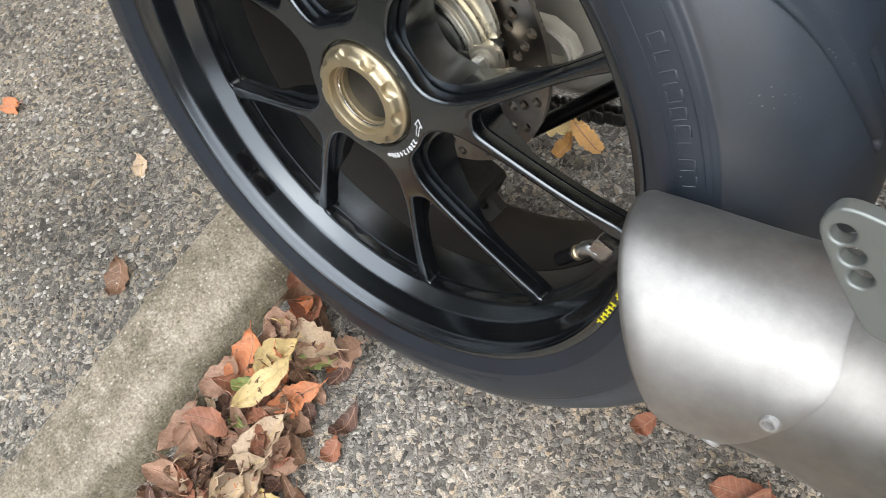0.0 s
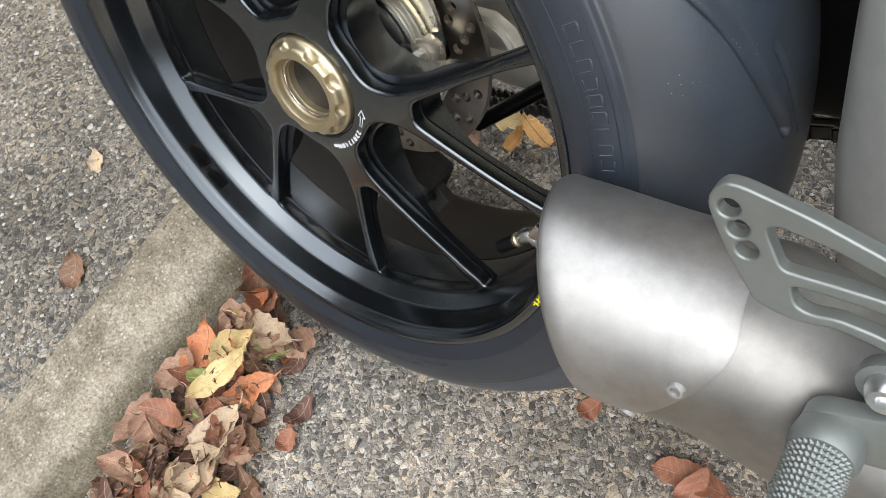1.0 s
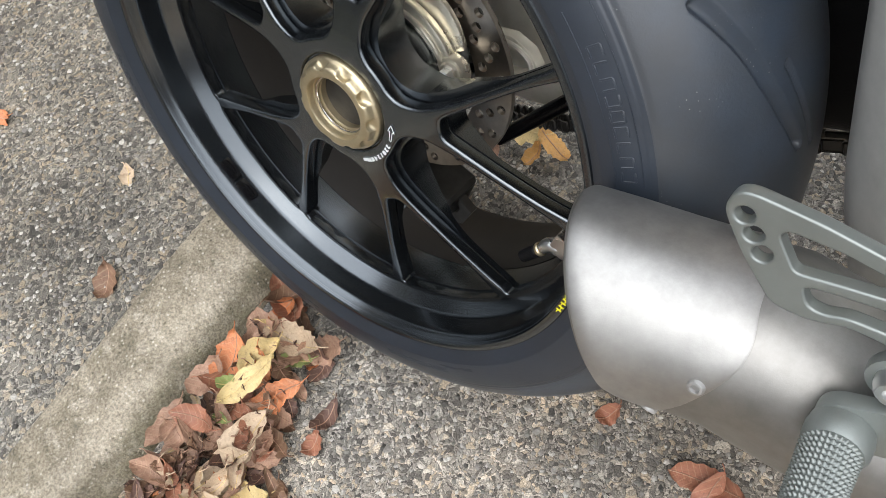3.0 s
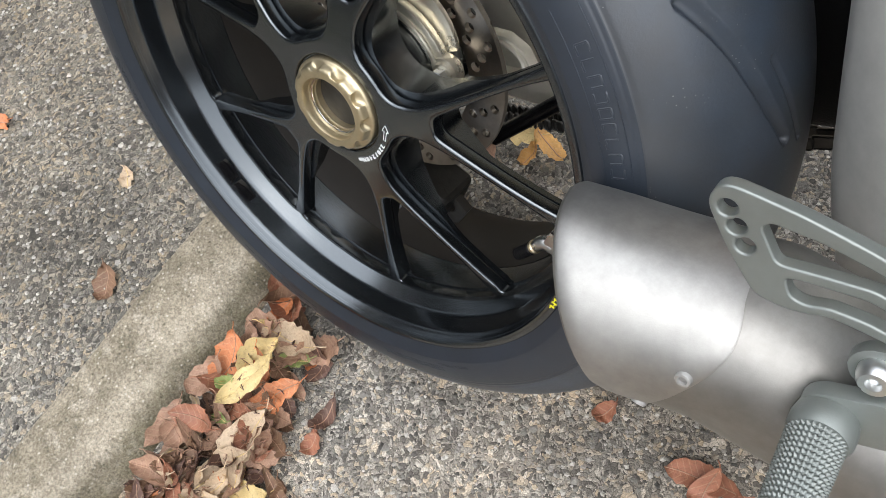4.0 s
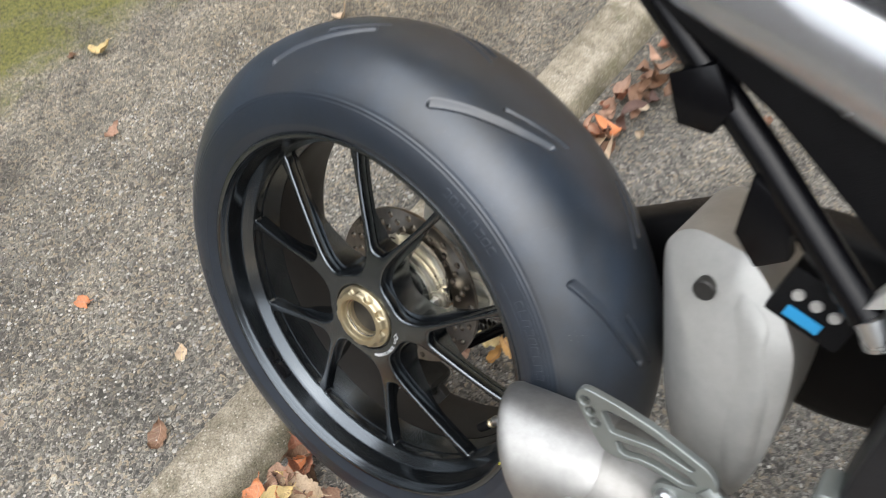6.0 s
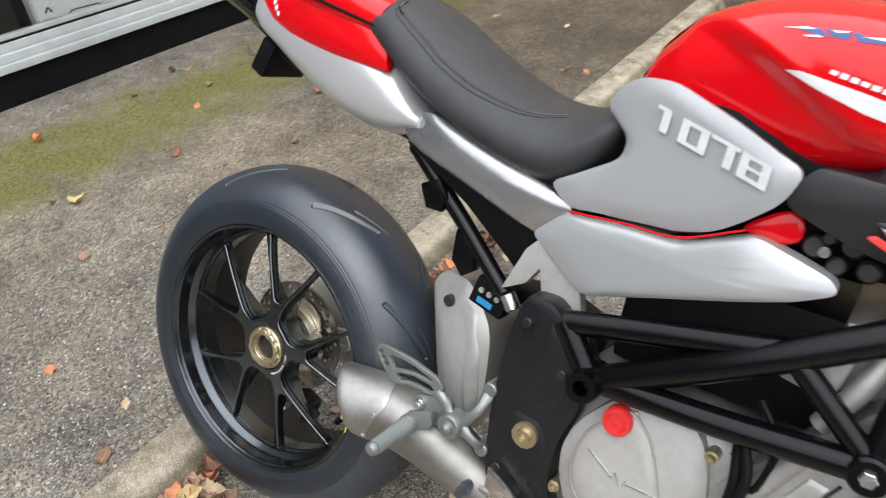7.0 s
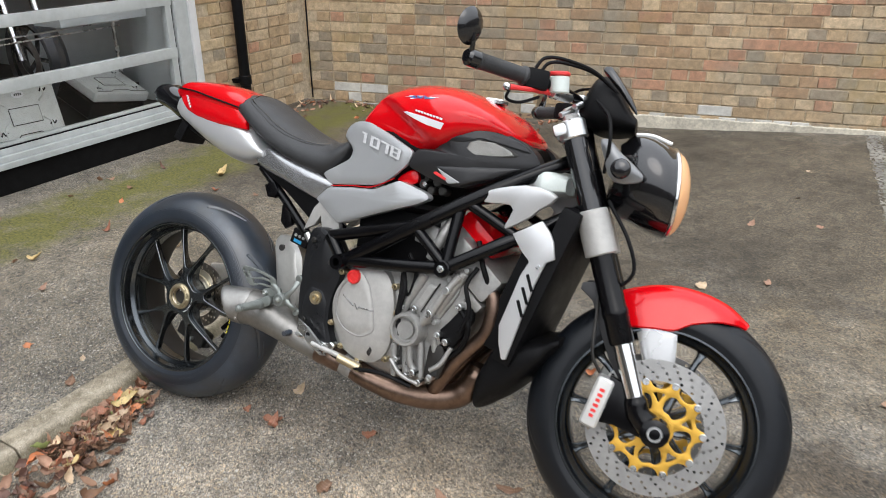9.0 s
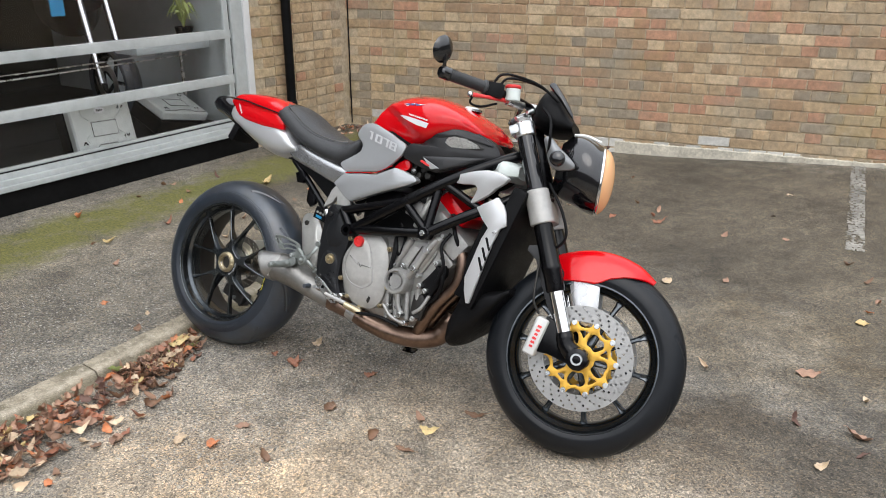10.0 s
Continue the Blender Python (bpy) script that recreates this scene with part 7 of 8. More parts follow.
lamp("lens", lens, amber, headlight, "headlight lens, tinted orange for the bricks it mirrors")
ring = tube(rim_loop + [rim_loop[0]], 0.0048, 10)
lamp("lens_ring", ring, chrome, headlight, "chrome headlight ring")
for vv in (-0.03, 0.03):
    lamp("shell_stripe", tube([(1.262, vv, 0.962), (1.30, vv * 1.2, 0.966), (1.345, vv * 1.4, 0.956)], 0.0045, 8, 12, flat=0.4), caliper_grey, headlight)
lamp("reflector", block((0.01, 0.13, 0.13), (1.335, 0, 0.83), 0.004, pose(0, 0, 0, 0, -15, 0)), lamp_lining, headlight)
both_front("headlight_bracket", lambda: shell([(1.195, 0.925), (1.215, 0.930), (1.245, 0.905), (1.280, 0.880), (1.300, 0.860), (1.292, 0.846), (1.25, 0.838), (1.225, 0.852), (1.21, 0.885)], lambda u, w: -0.122, 0.012, 0.02, 48, 5), bracket_grey, "grey headlight mounting bracket")
both_front("indicator", lambda: lathe([(0.0, -0.156), (0.012, -0.155), (0.019, -0.151), (0.0225, -0.145), (0.0225, -0.125), (0.0, -0.12)], 28, (1.250, 0, 0.868)), black_gloss, "black indicator lamp")
part_fly = front("flyscreen", body([(1.125, 1.02, 0.975, 0.06, 0.995), (1.150, 1.078, 0.965, 0.088, 1.0), (1.178, 1.090, 0.955, 0.098, 1.0), (1.215, 1.060, 0.955, 0.096, 0.99), (1.262, 0.998, 0.965, 0.075, 0.98)], 36, 16, power=2.6), black_plastic, None, "black instrument pod with a small flyscreen")
screen = shell([(1.170, 1.090), (1.19, 1.098), (1.245, 1.035), (1.26, 1.0), (1.215, 1.045)], lambda u, w: -0.085, 0.01, 0.003, 30, 3)
front("screen_edge", screen, black_gloss, part_fly)

# handlebar, levers, mirrors: turned less than the fork to fit the camera's view
STEER = Matrix.Translation((1.165, 0, 0.86)) @ Matrix.Rotation(radians(7.0), 4, Vector((-0.4147, 0, 0.91))) @ Matrix.Translation((-1.165, 0, -0.86))
GRIP_IN, GRIP_OUT = Vector((1.036, -0.238, 1.031)), Vector((0.952, -0.332, 1.036))
BAR_TIP = GRIP_OUT + Vector((-0.010, -0.022, 0))
front("handlebar", tube([(0.952, -0.332, 1.036), (1.036, -0.238, 1.031), (1.090, -0.155, 1.028), (1.128, -0.05, 1.02), (1.128, 0.05, 1.02), (1.090, 0.155, 1.028), (1.036, 0.238, 1.031), (0.952, 0.332, 1.036)], 0.0115, 14, 40), black_paint, None, "black tapered handlebar")
both_front("bar_riser", lambda: rod((1.128, -0.045, 0.97), (1.130, -0.045, 1.035), 0.017, 16), alloy_bright)
both_front("grip", lambda: tube([GRIP_OUT.lerp(GRIP_IN, f) for f in (0, 0.03, 0.05, 0.5, 0.9, 0.93, 0.97, 1.0)], [0.0155, 0.019, 0.0175, 0.0175, 0.0175, 0.021, 0.021, 0.016], 18), seat_vinyl, "black rubber handlebar grip")
both_front("bar_end", lambda: rod(GRIP_OUT + Vector((0.002, 0.003, 0)), GRIP_OUT + Vector((-0.018, -0.024, 0.002)), 0.0195, 18, 0.3), black_gloss)
both_front("switch_gear", lambda: block((0.05, 0.055, 0.045), (1.050, -0.214, 1.030), 0.012, pose(0, 0, 0, 0, 0, -55)), black_plastic, "black switch housing")
both_front("brake_lever", lambda: tube([(1.085, -0.165, 1.014), (1.070, -0.200, 1.010), (1.045, -0.250, 1.002), (1.017, -0.296, 0.995)], [0.008, 0.007, 0.0055, 0.0065], 10, 18, flat=0.7), red_mark, "red anodised lever")
both_front("lever_tip", lambda: lathe([(0.0, -0.008), (0.007, -0.006), (0.009, 0.0), (0.007, 0.006), (0.0, 0.008)], 14, (1.015, -0.298, 0.995)), alloy_bright)
both_front("lever_guard", lambda: tube([(1.02, -0.290, 0.992), (1.015, -0.285, 0.972), (1.035, -0.250, 0.972), (1.065, -0.205, 0.995)], 0.0035, 8, 14), black_plastic)
front("master_cylinder", rod((1.085, -0.180, 1.012), (1.112, -0.105, 1.018), 0.013, 16), alloy_bright, None, "bright brake master cylinder")
front("master_badge", block((0.018, 0.045, 0.012), (1.088, -0.160, 1.026), 0.003, pose(0, 0, 0, 0, 0, 20)), red_mark)
res = front("fluid_reservoir", rod((1.100, -0.172, 1.014), (1.096, -0.176, 1.050), 0.0225, 28, 0.1), clear_fluid, None, "milky brake fluid reservoir with a red cap")
front("reservoir_cap", rod((1.096, -0.176, 1.050), (1.095, -0.177, 1.060), 0.0240, 28, 0.2), red_mark, res)
for at_, r_ in (((1.105, -0.085, 0.985), 0.010), ((1.118, -0.070, 0.975), 0.009), ((1.100, -0.110, 0.975), 0.007), ((1.125, -0.09, 1.000), 0.008)):
    front("clamp_fitting", rod(at_, (at_[0] + 0.012, at_[1] + 0.02, at_[2] + 0.012), r_, 14), alloy_bright)
both_front("mirror_stem", lambda: tube([BAR_TIP + Vector((0.000, 0.004, 0.006)), BAR_TIP + Vector((0.006, -0.012, 0.026)), BAR_TIP + Vector((0.006, -0.018, 0.046))], 0.0055, 10, 10), black_gloss)


def mirror_head():
    bm = lathe([(0.0, -0.014), (0.016, -0.013), (0.028, -0.008), (0.0345, 0.0), (0.0325, 0.0035), (0.0, 0.0035)], 40)
    bm.transform(Matrix.Translation(BAR_TIP + Vector((-0.004, -0.018, 0.059))) @ Matrix.Rotation(radians(62), 4, "Z") @ Matrix.Rotation(radians(8), 4, "X") @ Matrix.Diagonal((1.0, 1.0, 1.12, 1)))
    return bm


both_front("mirror", mirror_head, black_gloss, "round black bar-end mirror")
for vv in (-0.11, -0.085, 0.1):
    front("cable", tube([(1.050, vv * 2.0, 1.055), (1.065, vv * 1.9, 1.080), (1.10, vv * 1.6, 1.088), (1.16, vv * 1.1, 1.080), (1.215, vv * 0.8, 1.045)], 0.004, 8, 24), black_plastic, None, "black control cable")
for pts in ([(1.175, -0.10, 1.02), (1.21, -0.12, 0.985), (1.225, -0.135, 0.93), (1.22, -0.10, 0.86)], [(1.24, -0.09, 0.80), (1.30, -0.11, 0.72), (1.325, -0.11, 0.65), (1.29, -0.10, 0.60)]):
    front("brake_line", tube(pts, 0.0045, 8, 20), black_plastic)

# side stand on the left
stand = part("side_stand", tube([(0.62, 0.13, 0.29), (0.64, 0.20, 0.20), (0.66, 0.285, 0.115)], [0.014, 0.012, 0.012], 12, 10), black_paint, bike, "black side stand folded down")
part("stand_foot", block((0.05, 0.035, 0.008), (0.663, 0.290, 0.109), 0.003, pose(0, 0, 0, 20, 0, 0)), black_paint, stand)

# ----- markings on the bodywork -----


def blocky(digit):
    """A squared-off numeral, 1 high and 0.9 wide, in the (x, z) plane."""
    bm = bmesh.new()
    parts_ = {"1": [((-0.15, 0.42), (0.4, 0.16)), ((0.0, 0.0), (0.26, 1.0))], "0": [((0, 0.42), (0.9, 0.16)), ((0, -0.42), (0.9, 0.16)), ((-0.32, 0), (0.26, 1.0)), ((0.32, 0), (0.26, 1.0))],
              "7": [((0, 0.42), (0.9, 0.16)), ((0.2, -0.05), (0.26, 0.9))], "8": [((0, 0.42), (0.9, 0.16)), ((0, 0.0), (0.9, 0.13)), ((0, -0.42), (0.9, 0.16)), ((-0.32, 0), (0.26, 1.0)), ((0.32, 0), (0.26, 1.0))]}[digit]
    for q, ((x, z), (sx, sz)) in enumerate(parts_):
        join(bm, block((sx, 0.02 + 0.002 * q, sz), (x, 0, z), 0))
    return bm


def on_panel(u, w):
    return -0.112 - 0.05 * max(0.0, min(1.0, (u - 0.55) / 0.2)) - 0.06 * max(0, 0.85 - w) - 0.0092


for k, ch in enumerate("1078"):
    u, w = 0.619 + 0.0362 * k, 0.8665 - 0.0088 * k
    bm = blocky(ch)
    bm.transform(Matrix.Translation((u, on_panel(u, w), w)) @ Matrix.Rotation(radians(13.5), 4, "Y") @ Matrix.Rotation(radians(-14), 4, "Z") @ Matrix(((0.0395, 0, -0.005, 0), (0, 0.02, 0, 0), (0, 0, 0.0255, 0), (0, 0, 0, 1))))
    part("numeral", bm, numeral_grey, side[0], "pale model number")


def lay_on(ob, bm, lift=0.0008):
    """Presses a flat decal sideways onto the right side of a part."""
    for v in bm.verts:
        places = []
        for one in (ob if isinstance(ob, tuple) else (ob,)):
            hit, place, normal, _ = one.ray_cast(Vector((v.co.x, -0.6, v.co.z)), Vector((0, 1, 0)))
            if hit:
                places.append(place.y)
        if places:
            v.co.y = min(places) - lift - 0.15 * max(0.0, -v.co.y)
    return bm


def decal(points, n=40, inner=4):
    bm = bmesh.new()
    pts = [Vector((a, 0, b)) for a, b in points]
    dense = []
    for p, q in zip(pts, pts[1:] + pts[:1]):
        dense += [p.lerp(q, k / 8) for k in range(8)]
    c = sum(dense, Vector()) / len(dense)
    rings(bm, [[c + (p - c) * s for p in dense] for s in (1, 0.75, 0.5, 0.25, 0.02)], caps=False)
    return bm


bpy.context.view_layer.update()
part("stripe", lay_on(tank, decal([(0.725, 0.9425), (0.741, 0.9440), (0.800, 0.9355), (0.861, 0.9245), (0.853, 0.9090), (0.810, 0.9165), (0.765, 0.9290)])), white_mark, tank, "white stripe on the tank")
word = bars(0.090, 0.0050, 9, 0.75)
word.transform(pose(0.812, 0, 0.9410, 0, 10, 0))
part("tank_lettering", lay_on(tank, word, 0.0012), white_mark, tank)
for run in ([(0.716, 0.9840), (0.745, 0.9865), (0.757, 0.9785), (0.742, 0.9800)], [(0.748, 0.9880), (0.762, 0.9845), (0.778, 0.9850), (0.772, 0.9785), (0.758, 0.9800)], [(0.776, 0.9880), (0.788, 0.9820), (0.822, 0.9840), (0.803, 0.9790), (0.782, 0.9785)]):
    part("tank_emblem", lay_on(tank, decal(run)), emblem_blue, tank, "dark blue and white winged emblem")
for run in ([(0.708, 0.9825), (0.732, 0.9862), (0.742, 0.9850), (0.730, 0.9835)], [(0.756, 0.9860), (0.774, 0.9870), (0.770, 0.9850), (0.762, 0.9840)], [(0.785, 0.9835), (0.800, 0.9850), (0.826, 0.9850), (0.806, 0.9825)], [(0.730, 0.9775), (0.745, 0.9795), (0.752, 0.9780), (0.738, 0.9765)]):
    part("emblem_white", lay_on(tank, decal(run), 0.0014), white_mark, tank)
word = bars(0.075, 0.008, 7, 0.7)
word.transform(pose(-0.055, 0, 0.912, 0, 47, 0))
part("tail_lettering", lay_on(flash[0], word, 0.0012), white_mark, tail)
part("cowl_groove", tube([(-0.100, -0.0610, 0.940), (-0.02, -0.0815, 0.934), (0.06, -0.0955, 0.921), (0.190, -0.1060, 0.899)], 0.0026, 8, 20), black_plastic, tail)


# ---------------- shop front ----------------


def along_shop(name, y0, y1, z0, z1, depth, proud, mat, label, category, bevel=0.003):
    bm = block((depth, y1 - y0, z1 - z0), (SHOP_X + proud - depth / 2, (y0 + y1) / 2, (z0 + z1) / 2), bevel)
    return tagged(part(name, bm, mat), label, category, kind="structure")


along_shop("plinth", -3.0, 2.283, 0.0, 0.152, 0.20, 0.0, plinth_black, "black-painted plinth below the shop window", "plinth", 0.004)
window = thing("window_1", "large shop window in a pale grey aluminium frame", "window", kind="structure")


def frame_bar(name, y0, y1, z0, z1, depth, proud, mat=frame_alu, bevel=0.003):
    part(name, block((depth, y1 - y0, z1 - z0), (SHOP_X + proud - depth / 2, (y0 + y1) / 2, (z0 + z1) / 2), bevel), mat, window)


frame_bar("sill", -2.7, 2.283, 0.154, 0.184, 0.16, 0.030)
frame_bar("sill_step", -2.7, 2.283, 0.186, 0.216, 0.12, 0.012)
frame_bar("bottom_rail", -2.7, 2.118, 0.218, 0.250, 0.05, -0.012)
frame_bar("gasket", -2.7, 2.118, 0.251, 0.257, 0.03, -0.018, black_plastic, 0.001)
frame_bar("bottom_bead", -2.7, 2.118, 0.258, 0.276, 0.03, -0.024)
frame_bar("transom", -2.7, 2.110, 0.530, 0.592, 0.05, -0.006)
frame_bar("transom", -2.7, 2.110, 0.850, 0.910, 0.05, -0.006)
frame_bar("head_rail", -2.7, 2.283, 2.20, 2.27, 0.08, 0.01)
frame_bar("jamb_inner", 2.060, 2.106, 0.258, 2.20, 0.05, -0.010)
frame_bar("jamb_gap", 2.107, 2.119, 0.218, 2.20, 0.03, -0.020, black_plastic, 0.001)
frame_bar("jamb", 2.120, 2.226, 0.218, 2.20, 0.09, 0.004)
frame_bar("jamb_trim", 2.228, 2.284, 0.218, 2.20, 0.10, 0.020, white_mark, 0.004)
frame_bar("mullion", -2.70, -2.62, 0.258, 2.20, 0.07, 0.0)
for z0, z1 in ((0.272, 0.532), (0.590, 0.852), (0.908, 2.202)):
    g = part("pane", block((0.006, 4.70, z1 - z0), (SHOP_X - 0.030, -0.27, (z0 + z1) / 2), 0), pane, window)
    g.visible_shadow = False
along_shop("fascia", -3.0, 2.283, 2.272, 3.5, 0.25, 0.0, far_brick, "plain wall above the shop window", "wall")
along_shop("wall_shop_end", -9.0, -2.702, 0.0, 3.5, 0.25, 0.0, far_brick, "plain wall beside the shop window", "wall")
# the room behind the glass; near-black surfaces carry its dimness
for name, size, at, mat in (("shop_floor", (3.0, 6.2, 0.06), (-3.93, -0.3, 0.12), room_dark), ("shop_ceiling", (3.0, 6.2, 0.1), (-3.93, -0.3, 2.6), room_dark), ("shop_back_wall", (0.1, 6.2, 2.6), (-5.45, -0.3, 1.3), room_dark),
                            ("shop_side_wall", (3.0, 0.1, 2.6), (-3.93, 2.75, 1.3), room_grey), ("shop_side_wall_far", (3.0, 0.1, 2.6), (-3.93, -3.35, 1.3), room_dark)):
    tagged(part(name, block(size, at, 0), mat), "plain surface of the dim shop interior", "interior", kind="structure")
tagged(part("window_reveal", block((0.36, 0.05, 2.0), (-2.43, 2.14, 1.22), 0.004), room_grey), "pale grey boxed reveal beside the glass", "reveal", kind="structure")
tagged(part("window_ledge", block((0.62, 4.9, 0.03), (-2.60, -0.3, 0.195), 0.003), room_dark), "display ledge inside the window, near black for the dim room", "ledge", kind="structure")
tagged(part("low_partition", block((0.04, 0.84, 0.58), (-3.50, 2.28, 0.44), 0.004), room_grey), "low pale grey partition in the shop", "partition", kind="structure")
tagged(part("reveal_shelf", block((0.24, 0.62, 0.05), (-2.52, 1.78, 0.800), 0.004), room_grey), "pale grey box shelf inside the window", "shelf", kind="structure")


def helmet_case(m, label):
    """A moulded silver helmet case with a ribbed lid and dark badges."""
    ob = thing("helmet_case", label, "case", group="helmet cases in the window")
    ob.matrix_world = m
    part("tub", block((0.42, 0.12, 0.30), (0, 0.07, 0), 0.03, segments=3), black_plastic, ob, "black case tub")
    lid = part("lid", block((0.43, 0.07, 0.31), (0, -0.028, 0), 0.028, segments=3), case_silver, ob)
    part("lid_panel", block((0.17, 0.012, 0.085), (0, -0.062, -0.02), 0.005), case_silver, lid)
    for sx in (-1, 1):
        for sz in (-1, 1):
            part("lid_rib", tube([(sx * 0.10, -0.064, sz * 0.045), (sx * 0.135, -0.064, sz * 0.075), (sx * 0.135, -0.064, sz * 0.12)], 0.0055, 8, 8), case_silver, lid)
    part("badge", lathe([(0.0, -0.066), (0.036, -0.066), (0.038, -0.063), (0.0, -0.063)], 32), white_mark, lid).matrix_basis = pose(-0.01, 0, 0.095) @ Matrix.Diagonal((1, 1, 0.5, 1))
    part("badge_bar", bars(0.045, 0.014, 4), black_plastic, lid).matrix_basis = pose(-0.01, -0.0675, 0.095)
    for x, z in ((0.14, 0.10), (0.145, -0.085), (-0.15, -0.10)):
        part("sticker", tube([(x - 0.02, -0.064, z - 0.008), (x - 0.005, -0.064, z + 0.010), (x + 0.006, -0.064, z - 0.006), (x + 0.02, -0.064, z + 0.008)], 0.0045, 6, 12, flat=0.4), black_gloss, lid)
    part("lid_seam", tube([(-0.19, -0.0635, 0.135), (-0.08, -0.0635, 0.135), (-0.06, -0.0635, 0.12), (0.06, -0.0635, 0.12), (0.08, -0.0635, 0.135), (0.19, -0.0635, 0.135)], 0.0026, 6), dark_metal, lid)
    part("lid_seam", tube([(-0.19, -0.0635, -0.135), (-0.08, -0.0635, -0.135), (-0.06, -0.0635, -0.12), (0.06, -0.0635, -0.12), (0.08, -0.0635, -0.135), (0.19, -0.0635, -0.135)], 0.0026, 6), dark_metal, lid)
    part("panel_seam", tube([(-0.088, -0.0665, -0.065), (0.088, -0.0665, -0.065), (0.088, -0.0665, 0.025), (-0.088, -0.0665, 0.025), (-0.088, -0.0665, -0.065)], 0.002, 6), dark_metal, lid)
    part("handle", tube([(-0.07, 0.04, 0.155), (-0.05, 0.04, 0.185), (0.05, 0.04, 0.185), (0.07, 0.04, 0.155)], 0.009, 8, 12), black_plastic, ob)
    return ob


helmet_case(pose(-2.36, 1.08, 0.375, -14, 0, 90) @ pose(0, 0, 0, 0, 2, 0), "silver moulded helmet case standing on the window ledge")
helmet_case(pose(-2.50, 1.76, 0.36, -66, 0, 90) @ pose(0, 0, 0, 0, 0, 12), "silver moulded helmet case lying flat on the window ledge")


def display_bike(at, label):
    """The front end of a motorcycle that stands in the dim shop."""
    ob = thing("display_motorcycle", label, "motorcycle", group="motorcycles in the shop")
    ob.matrix_world = at
    w = part("front_wheel", lathe([(0.20, -0.04), (0.225, -0.05), (0.225, 0.05), (0.20, 0.04)], 48, closed=True), wheel_black, ob)
    part("tyre", lathe([(0.225, -0.05), (0.27, -0.058), (0.30, -0.02), (0.30, 0.02), (0.27, 0.058), (0.225, 0.05)], 48, closed=True), rubber, w)
    part("brake_disc", lathe([(0.09, -0.06), (0.15, -0.06), (0.15, -0.065), (0.09, -0.065)], 40, closed=True), disc_steel, w)
    for k in range(5):
        t = radians(72 * k)
        part("spoke", rod((0.03 * math.cos(t), 0, 0.03 * math.sin(t)), (0.205 * math.cos(t), 0, 0.205 * math.sin(t)), 0.014, 8), wheel_black, w)
    for s in (-0.1, 0.1):
        part("fork_leg", rod((0, s, 0), (-0.20, s, 0.74), 0.026, 16), chrome, ob, "polished fork leg")
    part("fairing", body([(-0.75, 0.75, 0.35, 0.16, 0.55), (-0.45, 0.85, 0.30, 0.20, 0.55), (-0.2, 0.80, 0.50, 0.12, 0.65)], 20, 10), black_gloss, ob, "dark fairing")
    part("red_trim", body([(-0.5, 0.90, 0.80, 0.10, 0.85), (-0.35, 0.93, 0.80, 0.12, 0.86), (-0.22, 0.84, 0.76, 0.06, 0.80)], 16, 8), red_paint, ob)
    part("handlebar", rod((-0.33, -0.33, 0.78), (-0.33, 0.33, 0.78), 0.012, 10), black_paint, ob)
    return ob


display_bike(pose(-3.02, 1.70, 0.515, 0, 0, -6), "dark motorcycle with polished forks in the shop")
display_bike(pose(-3.25, 0.25, 0.45, 0, 0, -50), "second dark motorcycle standing deeper in the shop")
# two more, added in place of unclear clutter and to darken the back
display_bike(pose(-3.45, -0.55, 0.45, 0, 0, -40), "dark motorcycle standing in for unclear clutter in the shop")
display_bike(pose(-4.20, 0.95, 0.45, 0, 0, 25), "dark motorcycle standing in for unclear clutter deeper in the shop")
barrier = thing("display_barrier", "low barrier of two thin bright rails in the window", "barrier")
for z in (0.69, 0.72):
    part("rail", tube([(-2.62, -2.2, z), (-2.62, 0.4, z), (-2.62, 2.05, z + 0.02)], 0.0055, 8, 12), alloy_bright, barrier)
for yy in (-2.1, 2.0):
    part("post", rod((-2.62, yy, 0.21), (-2.62, yy, 0.76), 0.012, 12), alloy_bright, barrier)
# unidentified blue object; the string is added to hold it up
tag = thing("hanging_tag", "unidentified small blue object in the window on an added string", "tag")
part("card", block((0.012, 0.09, 0.14), (-2.55, 1.05, 1.12), 0.003), blue_plastic, tag)
part("string", rod((-2.55, 1.05, 1.19), (-2.55, 1.05, 2.55), 0.002, 6), white_mark, tag)
plant = thing("potted_plant", "trailing green plant on the shelf in the window", "plant")
part("pot", lathe([(0.0, -0.05), (0.05, -0.05), (0.065, 0.05), (0.06, 0.05), (0.0, 0.03)], 24), black_plastic, plant).matrix_basis = pose(-2.50, 1.96, 0.875, 90, 0, 0)
for k in range(16):
    t = 2.4 * k
    part("leaf", tube([(-2.50, 1.96, 0.915), (-2.50 + 0.05 * math.cos(t), 1.96 + 0.05 * math.sin(t), 1.03 + 0.02 * (k % 5)), (-2.50 + 0.11 * math.cos(t), 1.96 + 0.12 * math.sin(t), 1.02 - 0.014 * (k % 5))], [0.004, 0.014, 0.003], 6, 8, flat=0.3), LEAF["green"], plant)

# downpipe on the return wall
pipe = thing("downpipe", "black painted cast downpipe on the brick wall", "pipe")
part("pipe_run", tube([(SHOP_X + 0.062, 2.615, 0.02), (SHOP_X + 0.062, 2.615, 3.4)], 0.036, 20), black_plastic, pipe)
for z in (0.30, 1.9, 3.1):
    part("collar", rod((SHOP_X + 0.062, 2.615, z - 0.035), (SHOP_X + 0.062, 2.615, z + 0.035), 0.043, 20), black_plastic, pipe)
    part("bracket", block((0.05, 0.13, 0.03), (SHOP_X + 0.022, 2.615, z), 0.004), black_plastic, pipe)
# thin black bar added to stand for the dark broken joint in the corner
corner_joint = thing("wall_cable", "thin black line standing for the dark broken joint in the wall corner", "cable")
